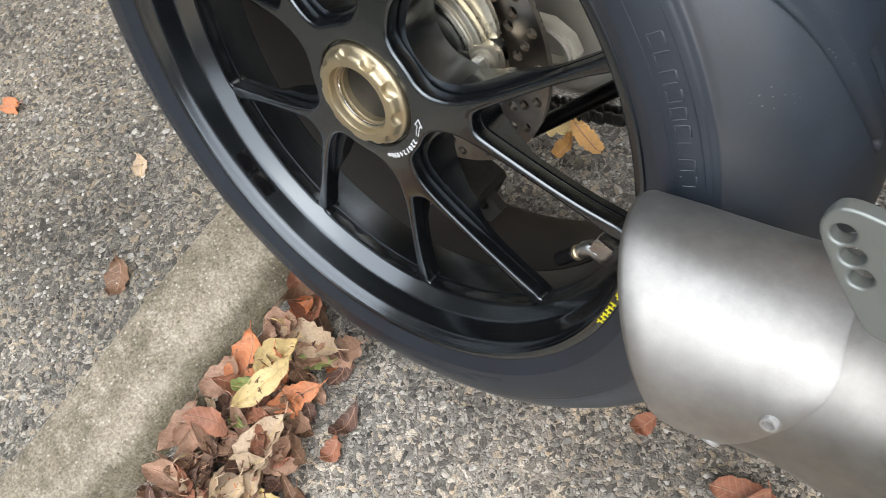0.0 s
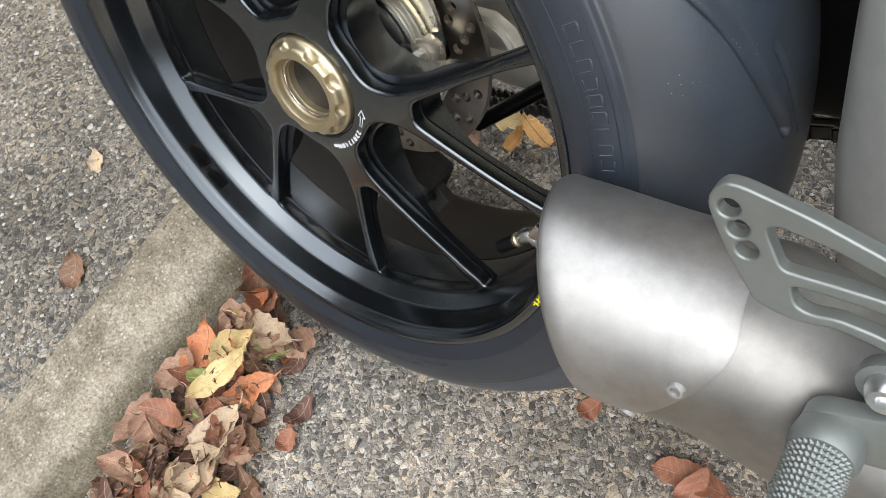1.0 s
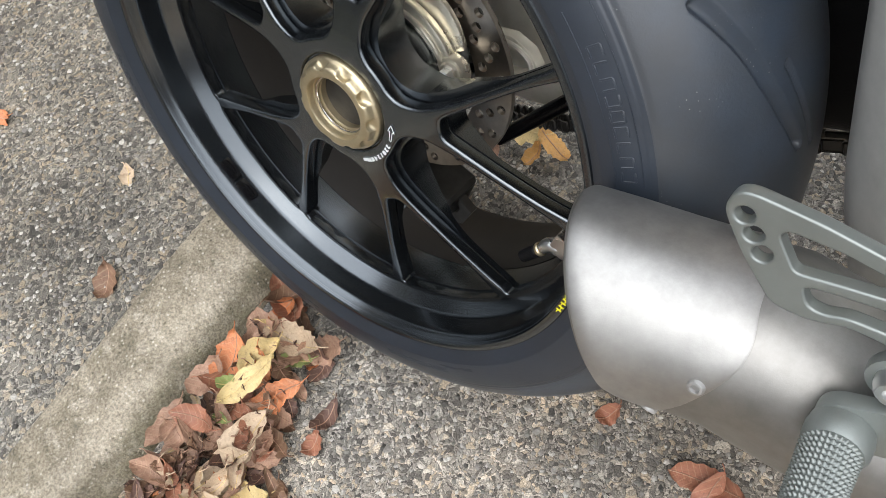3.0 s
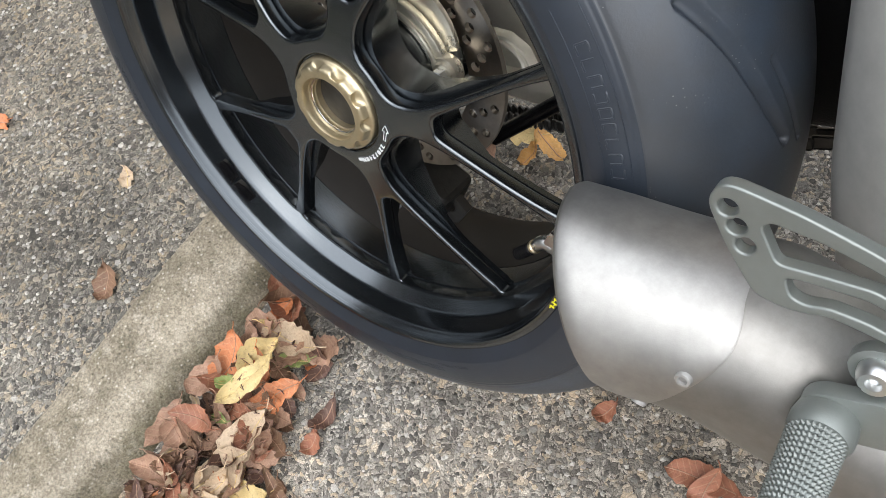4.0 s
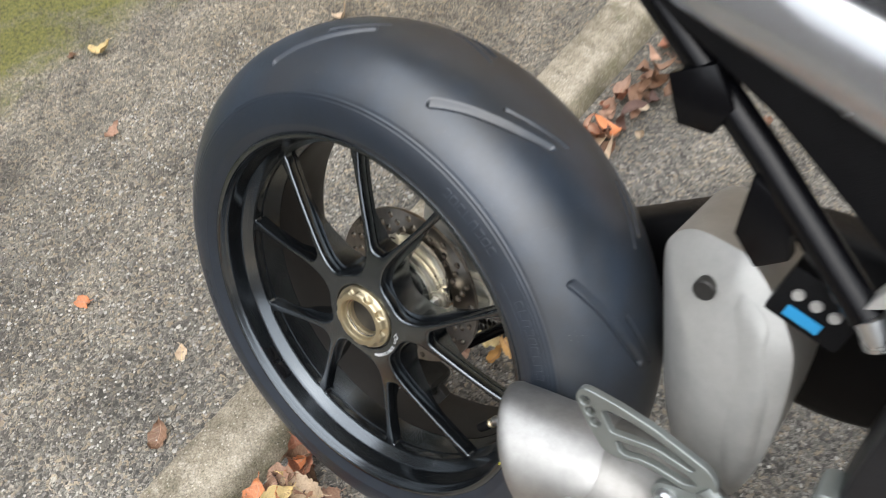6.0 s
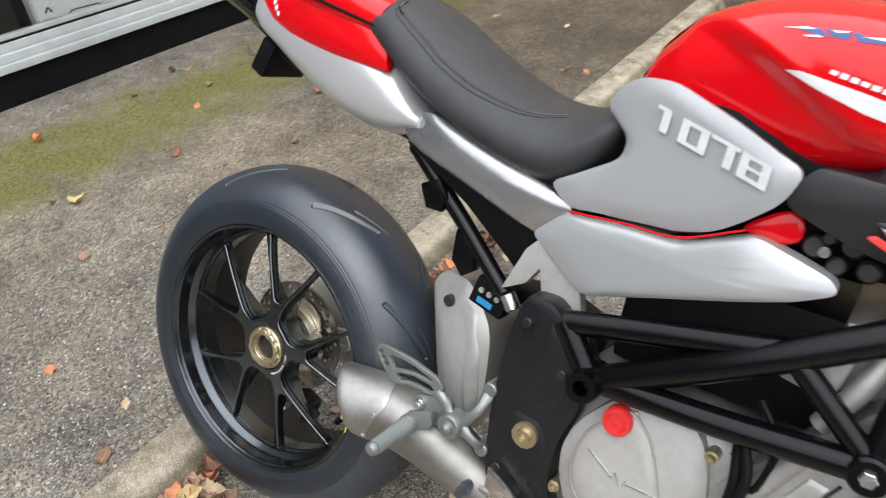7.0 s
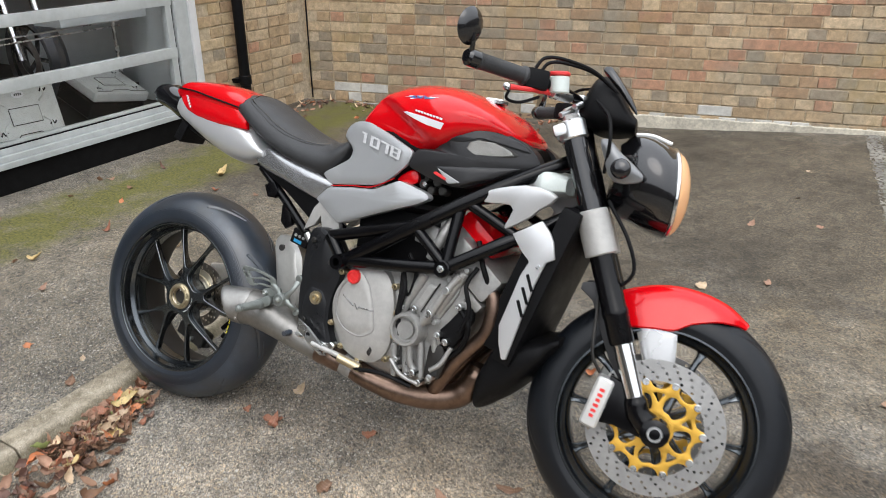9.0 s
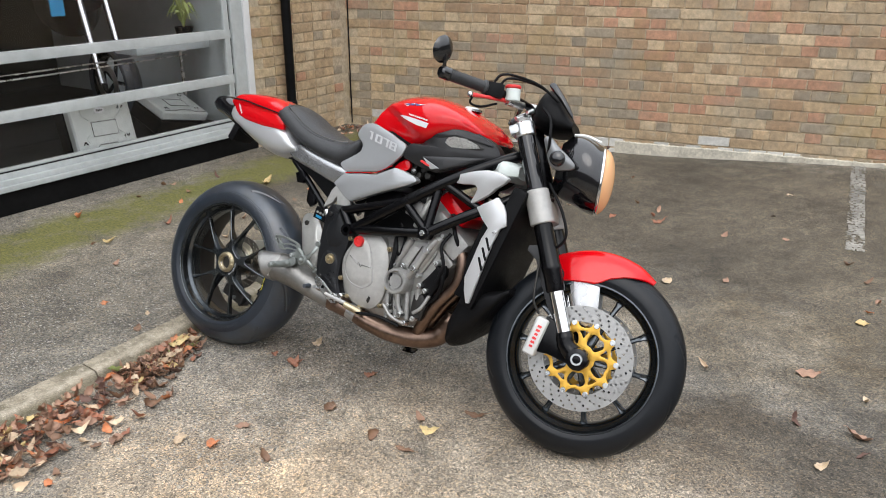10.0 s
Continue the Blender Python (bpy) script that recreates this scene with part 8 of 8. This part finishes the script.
part("cable_run", tube([(-2.150, 3.385, 0.02), (-2.157, 3.390, 0.30), (-2.153, 3.385, 0.65), (-2.159, 3.392, 1.4), (-2.155, 3.39, 2.4)], 0.006, 8, 30), black_plastic, corner_joint)

# ---------------- leaves ----------------
rng = random.Random(7)


def leaf_bm(length, width, curl, fold, jag=0.0, seed=0, bm=None, m=None, fine=False):
    """A dry leaf: oval, folded along its rib, curled, crumpled and uneven or toothed at the edge."""
    r = random.Random(seed)
    own = bmesh.new()
    rows = []
    count = 14 if fine else 9
    blunt = r.uniform(0.5, 0.85)
    bend = r.uniform(-0.18, 0.18) * length
    roll = r.choice((-1, 1)) * r.uniform(0, 0.9)
    toothed = r.random() < 0.3
    for i in range(count):
        f = i / (count - 1)
        half = width / 2 * math.sin(math.pi * f ** 0.85) ** blunt if 0 < f < 1 else 0.0006
        x = length * (f - 0.5)
        side = bend * ((f - 0.5) ** 2 * 4 - 1)
        lift = curl * (f - 0.4) ** 2 * length * 3 + 0.0018 * math.sin(9 * f + seed)
        row = []
        for q in (-1, -0.8, -0.4, 0, 0.4, 0.8, 1):
            tooth = (0.10 if i % 2 else -0.08) if toothed else 0.0
            edge = half * q * (1 + (jag * 0.5 * (r.random() - 0.5) + tooth if abs(q) == 1 else 0))
            crumple = 0.085 * width * math.sin(f * 17 + q * 5 + seed * 1.7) * abs(q)
            up = lift + fold * abs(q) ** 1.4 * half + crumple + roll * half * max(0.0, q * (1 if roll > 0 else -1)) ** 2 + 0.0018 * r.random() * abs(q)
            row.append(own.verts.new((x + 0.003 * abs(q) * (r.random() - 0.5), side + edge * (1 - 0.25 * abs(roll) * abs(q)), up)))
        rows.append(row)
    for r0, r1 in zip(rows, rows[1:]):
        for i in range(6):
            own.faces.new((r0[i], r0[i + 1], r1[i + 1], r1[i]))
    tip = rows[-1][3].co.copy()
    join(own, tube([tip - Vector((0.004, 0, 0)), tip + Vector((length * 0.06, 0.002, 0.001)), tip + Vector((length * 0.13, 0.005, 0))], 0.0006, 4))
    if fine:
        spine = [row[3].co + Vector((0, 0, 0.0002)) for row in rows[:-1]]
        before = len(own.faces)
        join(own, tube(spine, 0.0006, 4))
        own.faces.ensure_lookup_table()
        for f_ in own.faces[before:]:
            f_.material_index = 1
    if m is not None:
        own.transform(m)
    return join(bm, own)


def ground_z(x, y):
    if x < kerb_x(y):
        return KERB - (KERB - 0.012) * min(1.0, (kerb_x(y) - x) / 2.0)
    return KERB + 0.006 if x < kerb_x(y) + 0.09 else 0.002


# leaves that lie singly
SINGLE = [
    (-0.112, -0.207, 0.040, 0.060, 0.042, 100, "orange"), (-0.060, -0.215, 0.048, 0.075, 0.028, 70, "yellow"), (-0.022, -0.262, 0.030, 0.085, 0.042, 100, "pale"), (-0.100, -0.156, 0.036, 0.048, 0.036, 20, "tan"),
    (-0.058, -0.150, 0.030, 0.078, 0.036, 10, "pale"), (-0.030, -0.138, 0.022, 0.055, 0.034, 40, "tan"), (-0.040, -0.208, 0.024, 0.062, 0.030, 60, "orange"), (-0.076, -0.186, 0.042, 0.055, 0.034, 75, "yellow"),
    (-0.048, -0.171, 0.022, 0.050, 0.022, 30, "green"), (-0.114, -0.237, 0.035, 0.050, 0.035, 80, "tan"), (-0.088, -0.278, 0.042, 0.060, 0.030, 15, "russet"), (-0.115, -0.300, 0.040, 0.058, 0.025, 95, "tan"),
    (-0.030, -0.298, 0.020, 0.070, 0.034, 65, "pale"), (-0.003, -0.300, 0.014, 0.045, 0.036, 30, "yellow"), (-0.096, -0.350, 0.035, 0.055, 0.028, 5, "tan"), (-0.047, -0.253, 0.026, 0.045, 0.030, 120, "russet"),
    (-0.102, -0.121, 0.026, 0.060, 0.040, 150, "russet"), (-0.090, -0.228, 0.040, 0.024, 0.016, 45, "green"), (-0.074, -0.262, 0.034, 0.018, 0.012, 10, "green"),
    (0.015, -0.223, 0.003, 0.026, 0.022, 85, "russet"), (-0.293, -0.226, 0.050, 0.042, 0.030, 120, "brown"), (-0.383, -0.112, 0.050, 0.030, 0.020, 140, "pale"), (-0.615, -0.149, 0.046, 0.035, 0.025, 30, "orange"),
    (0.357, -0.036, 0.004, 0.070, 0.030, 10, "russet"), (0.249, -0.027, 0.003, 0.026, 0.022, 60, "russet"), (0.004, 0.194, 0.030, 0.046, 0.036, 20, "yellow"), (0.040, 0.196, 0.030, 0.050, 0.028, 160, "amber"), (0.022, 0.178, 0.024, 0.030, 0.018, 80, "amber"), (-0.03, 0.16, 0.008, 0.03, 0.02, 70, "tan"),
    (-1.364, 1.564, 0.036, 0.085, 0.050, 100, "yellow"), (-0.959, 0.155, 0.047, 0.045, 0.025, 100, "tan"), (-1.258, 0.325, 0.042, 0.06, 0.03, 40, "yellow"), (1.276, 1.473, 0.003, 0.055, 0.045, 70, "pale"),
    (1.971, 0.92, 0.003, 0.085, 0.045, 15, "tan"), (1.521, 0.19, 0.003, 0.03, 0.02, 60, "tan"), (1.096, 0.027, 0.003, 0.075, 0.022, 10, "brown"), (1.015, -0.121, 0.003, 0.065, 0.03, 20, "yellow"), (1.008, -0.25, 0.003, 0.075, 0.02, 0, "brown"),
    (2.172, 0.595, 0.003, 0.08, 0.045, 170, "tan"), (2.094, 0.357, 0.003, 0.04, 0.03, 30, "pale"), (2.088, 1.483, 0.003, 0.05, 0.04, 0, "yellow"), (1.507, 1.624, 0.003, 0.04, 0.03, 80, "tan"), (0.665, -0.194, 0.003, 0.045, 0.032, 70, "brown"),
    (0.64, 0.054, 0.003, 0.045, 0.03, 30, "russet"), (0.949, -0.088, 0.003, 0.05, 0.03, 140, "tan"), (0.972, 2.275, 0.003, 0.075, 0.04, 20, "russet"), (0.721, 2.228, 0.003, 0.05, 0.03, 60, "russet"), (0.329, 0.124, 0.004, 0.045, 0.036, 80, "pale"),
    (0.369, -0.044, 0.003, 0.05, 0.03, 100, "russet"), (0.496, -0.547, 0.003, 0.045, 0.04, 10, "orange"), (0.395, -0.59, 0.003, 0.05, 0.03, 90, "pale"), (0.50, -0.43, 0.003, 0.05, 0.025, 40, "tan"),
]
LISTED = len(SINGLE)
heap = random.Random(31)
for k in range(215):
    y_ = -0.11 - 0.36 * heap.random() ** 0.72
    f = abs(heap.gauss(0, 0.42))
    if f < 1.1:
        tone = heap.choices(("brown", "tan", "pale", "russet", "orange", "dark", "yellow"), (7, 6, 3, 3.5, 0.8, 6, 0.6))[0]
        SINGLE.append((kerb_x(y_) + 0.120 + (0.07 + 0.12 * min(1.0, max(0.0, (-y_ - 0.12) / 0.2))) * f, y_, 0.004 + 0.026 * max(0.0, 1 - f) * heap.random(), heap.uniform(0.022, 0.050), heap.uniform(0.013, 0.029), heap.uniform(0, 360), tone))
for k, (x, y_, z, ln, wd, turn, tone) in enumerate(SINGLE):
    bm = leaf_bm(ln, wd, (0.10 if k < LISTED else 0.20) + 0.45 * rng.random(), 0.2 + 0.8 * rng.random() if z > 0.02 or k >= LISTED else 0.15, 0.4, 40 + k, fine=True)
    lowest = min(v.co.z for v in bm.verts)
    bmesh.ops.translate(bm, vec=(0, 0, -lowest), verts=bm.verts)
    ob = part("fallen_leaf", bm, LEAF[tone], angle=180)
    ob.data.materials.append(LEAF["yellow" if tone in ("pale", "yellow", "green") else "tan"])
    base = ground_z(x, y_)
    tilt = 26 if k >= LISTED else 10 if z > 0.02 and -0.2 < x < 0.1 else 0
    ob.matrix_world = pose(x, y_, max(base, z - 0.008 if k < LISTED else z), rng.uniform(-tilt, tilt), rng.uniform(-tilt, tilt), turn)
    colour = {"pale": "pale buff", "tan": "tan brown", "green": "yellowish green"}.get(tone, tone)
    tagged(ob, f"dry {colour} autumn leaf lying {'on the leaf drift' if tilt else 'on the asphalt'}", "leaf", group="fallen leaves")


def drift(name, places, label, seed):
    """A heap of many dry leaves, one object."""
    r = random.Random(seed)
    verts, faces, mats = [], [], []
    for k, (x, y_, z) in enumerate(places):
        m = pose(x, y_, z, r.uniform(-28, 28), r.uniform(-28, 28), r.uniform(0, 360))
        bm = leaf_bm(r.uniform(0.026, 0.058), r.uniform(0.018, 0.034), r.uniform(0.05, 0.75), r.uniform(0.0, 1.0), 0.45, seed * 1000 + k, m=m)
        n0 = len(verts)
        bm.verts.index_update()
        verts += [v.co[:] for v in bm.verts]
        tone = r.choices(range(8), (6, 8, 4.5, 5, 1.6, 0.9, 2.5, 0.15))[0]
        for f in bm.faces:
            faces.append([n0 + v.index for v in f.verts])
            mats.append(tone)
        bm.free()
    data = bpy.data.meshes.new(name)
    data.from_pydata(verts, [], faces)
    for m_ in leaf_tones:
        data.materials.append(m_)
    data.polygons.foreach_set("material_index", mats)
    data.polygons.foreach_set("use_smooth", [True] * len(faces))
    return tagged(new(name, data), label, "leaves", kind="stuff")


r = random.Random(3)
places = []
while len(places) < 1080:
    y_ = -0.40 - 2.0 * r.random() ** 0.8
    reach = min(0.30, 0.07 + 0.42 * max(0.0, -y_ - 0.05))
    f = abs(r.gauss(0, 0.45))
    if f > 1.1:
        continue
    x = kerb_x(y_) + 0.125 + reach * f
    places.append((x, y_, 0.004 + 0.044 * max(0.0, 1 - f) * r.random() ** 0.6))
drift("leaf_drift", places, "drift of brown and russet leaves heaped against the kerb", 5)
places = [(kerb_x(0.8) + 0.13 + abs(r.gauss(0, 0.06)), 0.35 + 1.0 * r.random(), 0.004 + 0.03 * r.random()) for k in range(110)]
drift("leaf_drift", places, "drift of brown leaves against the kerb behind the wheel", 6)
places = []
for k in range(150):
    s = r.random() ** 1.5
    p = BACK0 + back_dir * (0.15 + 2.2 * s)
    places.append((p.x + r.gauss(0, 0.05), p.y - 0.06 - abs(r.gauss(0, 0.22)), 0.012 + 0.012 * r.random()))
drift("leaf_litter", places, "brown leaf litter along the foot of the brick wall", 8)
places = []
for k in range(150):
    x, y_ = r.uniform(-2.1, 3.2), r.uniform(-1.2, 3.6)
    if -0.95 < x < 0.62 and -0.85 < y_ < 0.45:
        continue
    places.append((x, y_, ground_z(x, y_) + 0.004))
drift("leaf_scatter", places, "scattered dry leaves over the car park", 9)


# ---------------- loose chippings on the asphalt ----------------
def chippings(name, spots, label, seed):
    """Angular stones half sunk in the surface, one object."""
    r = np.random.default_rng(seed)
    base = np.array([(0, 0, 1), (1, 0, 0.1), (0.31, 0.95, 0.1), (-0.81, 0.59, 0.1), (-0.81, -0.59, 0.1), (0.31, -0.95, 0.1), (0, 0, -0.6)], float)
    tris = np.array([(0, 1, 2), (0, 2, 3), (0, 3, 4), (0, 4, 5), (0, 5, 1), (6, 2, 1), (6, 3, 2), (6, 4, 3), (6, 5, 4), (6, 1, 5)])
    n = len(spots)
    size = r.uniform(0.0011, 0.0028, n) * np.where(r.random(n) < 0.10, 1.6, 1.0)
    turn = r.uniform(0, 2 * np.pi, n)
    pts = base[None] * (1 + r.uniform(-0.35, 0.35, (n, 7, 3)))
    pts[:, 0, :2] += r.uniform(-0.5, 0.5, (n, 2))
    pts = pts * size[:, None, None] * np.array([1.15, 1.0, 0.72])
    c, s = np.cos(turn)[:, None], np.sin(turn)[:, None]
    out = np.stack([pts[..., 0] * c - pts[..., 1] * s, pts[..., 0] * s + pts[..., 1] * c, pts[..., 2]], -1) + np.array(spots)[:, None, :]
    data = bpy.data.meshes.new(name)
    data.from_pydata(out.reshape(-1, 3).tolist(), [], (tris[None] + 7 * np.arange(n)[:, None, None]).reshape(-1, 3).tolist())
    for m_ in chip_tones:
        data.materials.append(m_)
    data.polygons.foreach_set("material_index", np.repeat(r.choice(4, n, p=(0.42, 0.26, 0.2, 0.12)), 10))
    return tagged(new(name, data), label, "chippings", kind="stuff")


q = np.random.default_rng(4)
x, y_ = q.uniform(-0.12, 0.75, 15000), q.uniform(-0.75, 0.55, 15000)
chippings("stone_chippings", np.stack([x, y_, np.full_like(x, 0.0004)], -1), "grey stone chippings set in the worn asphalt", 11)
x, y_ = q.uniform(-1.0, -0.255, 12000), q.uniform(-0.75, 0.55, 12000)
x = np.minimum(x, -0.25 - 0.04 * (y_ - 0.2))
chippings("stone_chippings", np.stack([x, y_, KERB - (KERB - 0.012) * (-0.243 - x) / 2.0 + 0.0004], -1), "grey stone chippings set in the asphalt path", 12)


# ---------------- bricks, last ----------------
def brick_data(length, tone):
    """A brick's proud face with worn edges."""
    bm = bmesh.new()
    loops = []
    for y_, inset in ((0.03, 0.0), (-0.0012, 0.0), (-0.0032, 0.0022)):
        loops.append([Vector((sx * (length / 2 - inset), y_, sz * (BRICK[2] / 2 - inset))) for sx, sz in ((-1, -1), (1, -1), (1, 1), (-1, 1))])
    rings(bm, loops)
    bmesh.ops.recalc_face_normals(bm, faces=bm.faces)
    data = bpy.data.meshes.new("brick")
    bm.to_mesh(data)
    bm.free()
    data.materials.append(tone)
    return data


painted = material("painted_brick", (0.60, 0.585, 0.54), 0.85, vary=0.35, scale=30, bump=0.6, bump_scale=150, piece=0.4)
TONES = brick_tones + [painted]
STRETCHER, HEADER = 0.2175, 0.105
MESHES = {(kind, k): brick_data(STRETCHER if kind else HEADER, t) for kind in (0, 1) for k, t in enumerate(TONES)}


def lay(wall, length, courses, single, weights, seed, foot):
    """Courses of stretchers and headers by turns. single(x, z): whether a brick there is an object of its own."""
    r = random.Random(seed)
    verts, faces, mats = [], [], []
    count = 0
    for c in range(-1, courses):
        kind = c % 2
        step = 0.2275 if kind else 0.115
        z = 0.004 + COURSE * (c + 0.5)
        x = (0.0 if kind else 0.0575) + 0.115
        while x < length - step / 2:
            w = weights(x, z, r)
            tone = r.choices(range(5), w)[0]
            if foot(x, c, r):
                tone = 5
            dx, dz, dy, turn = r.gauss(0, 0.0012), r.gauss(0, 0.001), r.gauss(0, 0.0012), r.gauss(0, 0.35)
            m = pose(x + dx, dy, z + dz, 0, turn, 0)
            data = MESHES[(kind, tone)]
            if single(x, z) and count < 300:
                ob = new("brick", data)
                ob.parent = wall
                ob.matrix_basis = m
                count += 1
            else:
                n0 = len(verts)
                verts += [(m @ v.co)[:] for v in data.vertices]
                faces += [[n0 + i for i in p.vertices] for p in data.polygons]
                mats += [tone] * len(data.polygons)
            x += step
    data = bpy.data.meshes.new("brickwork")
    data.from_pydata(verts, [], faces)
    for t in TONES:
        data.materials.append(t)
    data.polygons.foreach_set("material_index", mats)
    ob = new("brickwork", data)
    ob.parent = wall
    tagged(ob, "", kind="stuff")


def north_weights(x, z, r):
    red = 0.8 + 2.2 * max(0.0, noise.noise((x * 0.7, z * 1.1, 2.0))) + (1.2 if x > 3.2 and z > 0.55 else 0.0)
    grey = 0.8 + 2.0 * max(0.0, noise.noise((x * 0.8, z * 0.9, 7.0))) + (1.3 if z < 0.45 else 0.0)
    return (3.0, 2.0, red, grey, 1.2)


lay(wall_north, 6.2, 27, lambda x, z: 2.1 < x < 5.0 and z < 1.25, north_weights, 21, lambda x, c, r: c <= 0 and r.random() < 0.4 or c == 1 and r.random() < 0.08)
lay(wall_west, 1.09, 27, lambda x, z: z < 1.3, lambda x, z, r: (3.5, 3.0, 0.25, 0.5, 1.0), 22, lambda x, c, r: False)


# the whitewashed foot of the back wall
bm = bmesh.new()
edge_rows = []
for k in range(160):
    x = 2.35 + 1.88 * k / 159
    up = 0.058 + 0.010 * noise.noise((x * 6, 0, 5)) + 0.006 * noise.noise((x * 40, 0, 3))
    edge_rows.append([Vector((x, 0.01, -0.08)), Vector((x, -0.014, -0.08)), Vector((x, -0.014 + 0.002 * noise.noise((x * 25, 1, 1)), up - 0.006)), Vector((x, -0.008, up)), Vector((x, 0.01, up))])
rings(bm, edge_rows)
band = part("trim", bm, limewash)
band.matrix_world = wall_north.matrix_world
tagged(band, "whitewashed band along the foot of the brick wall", "trim", kind="structure")
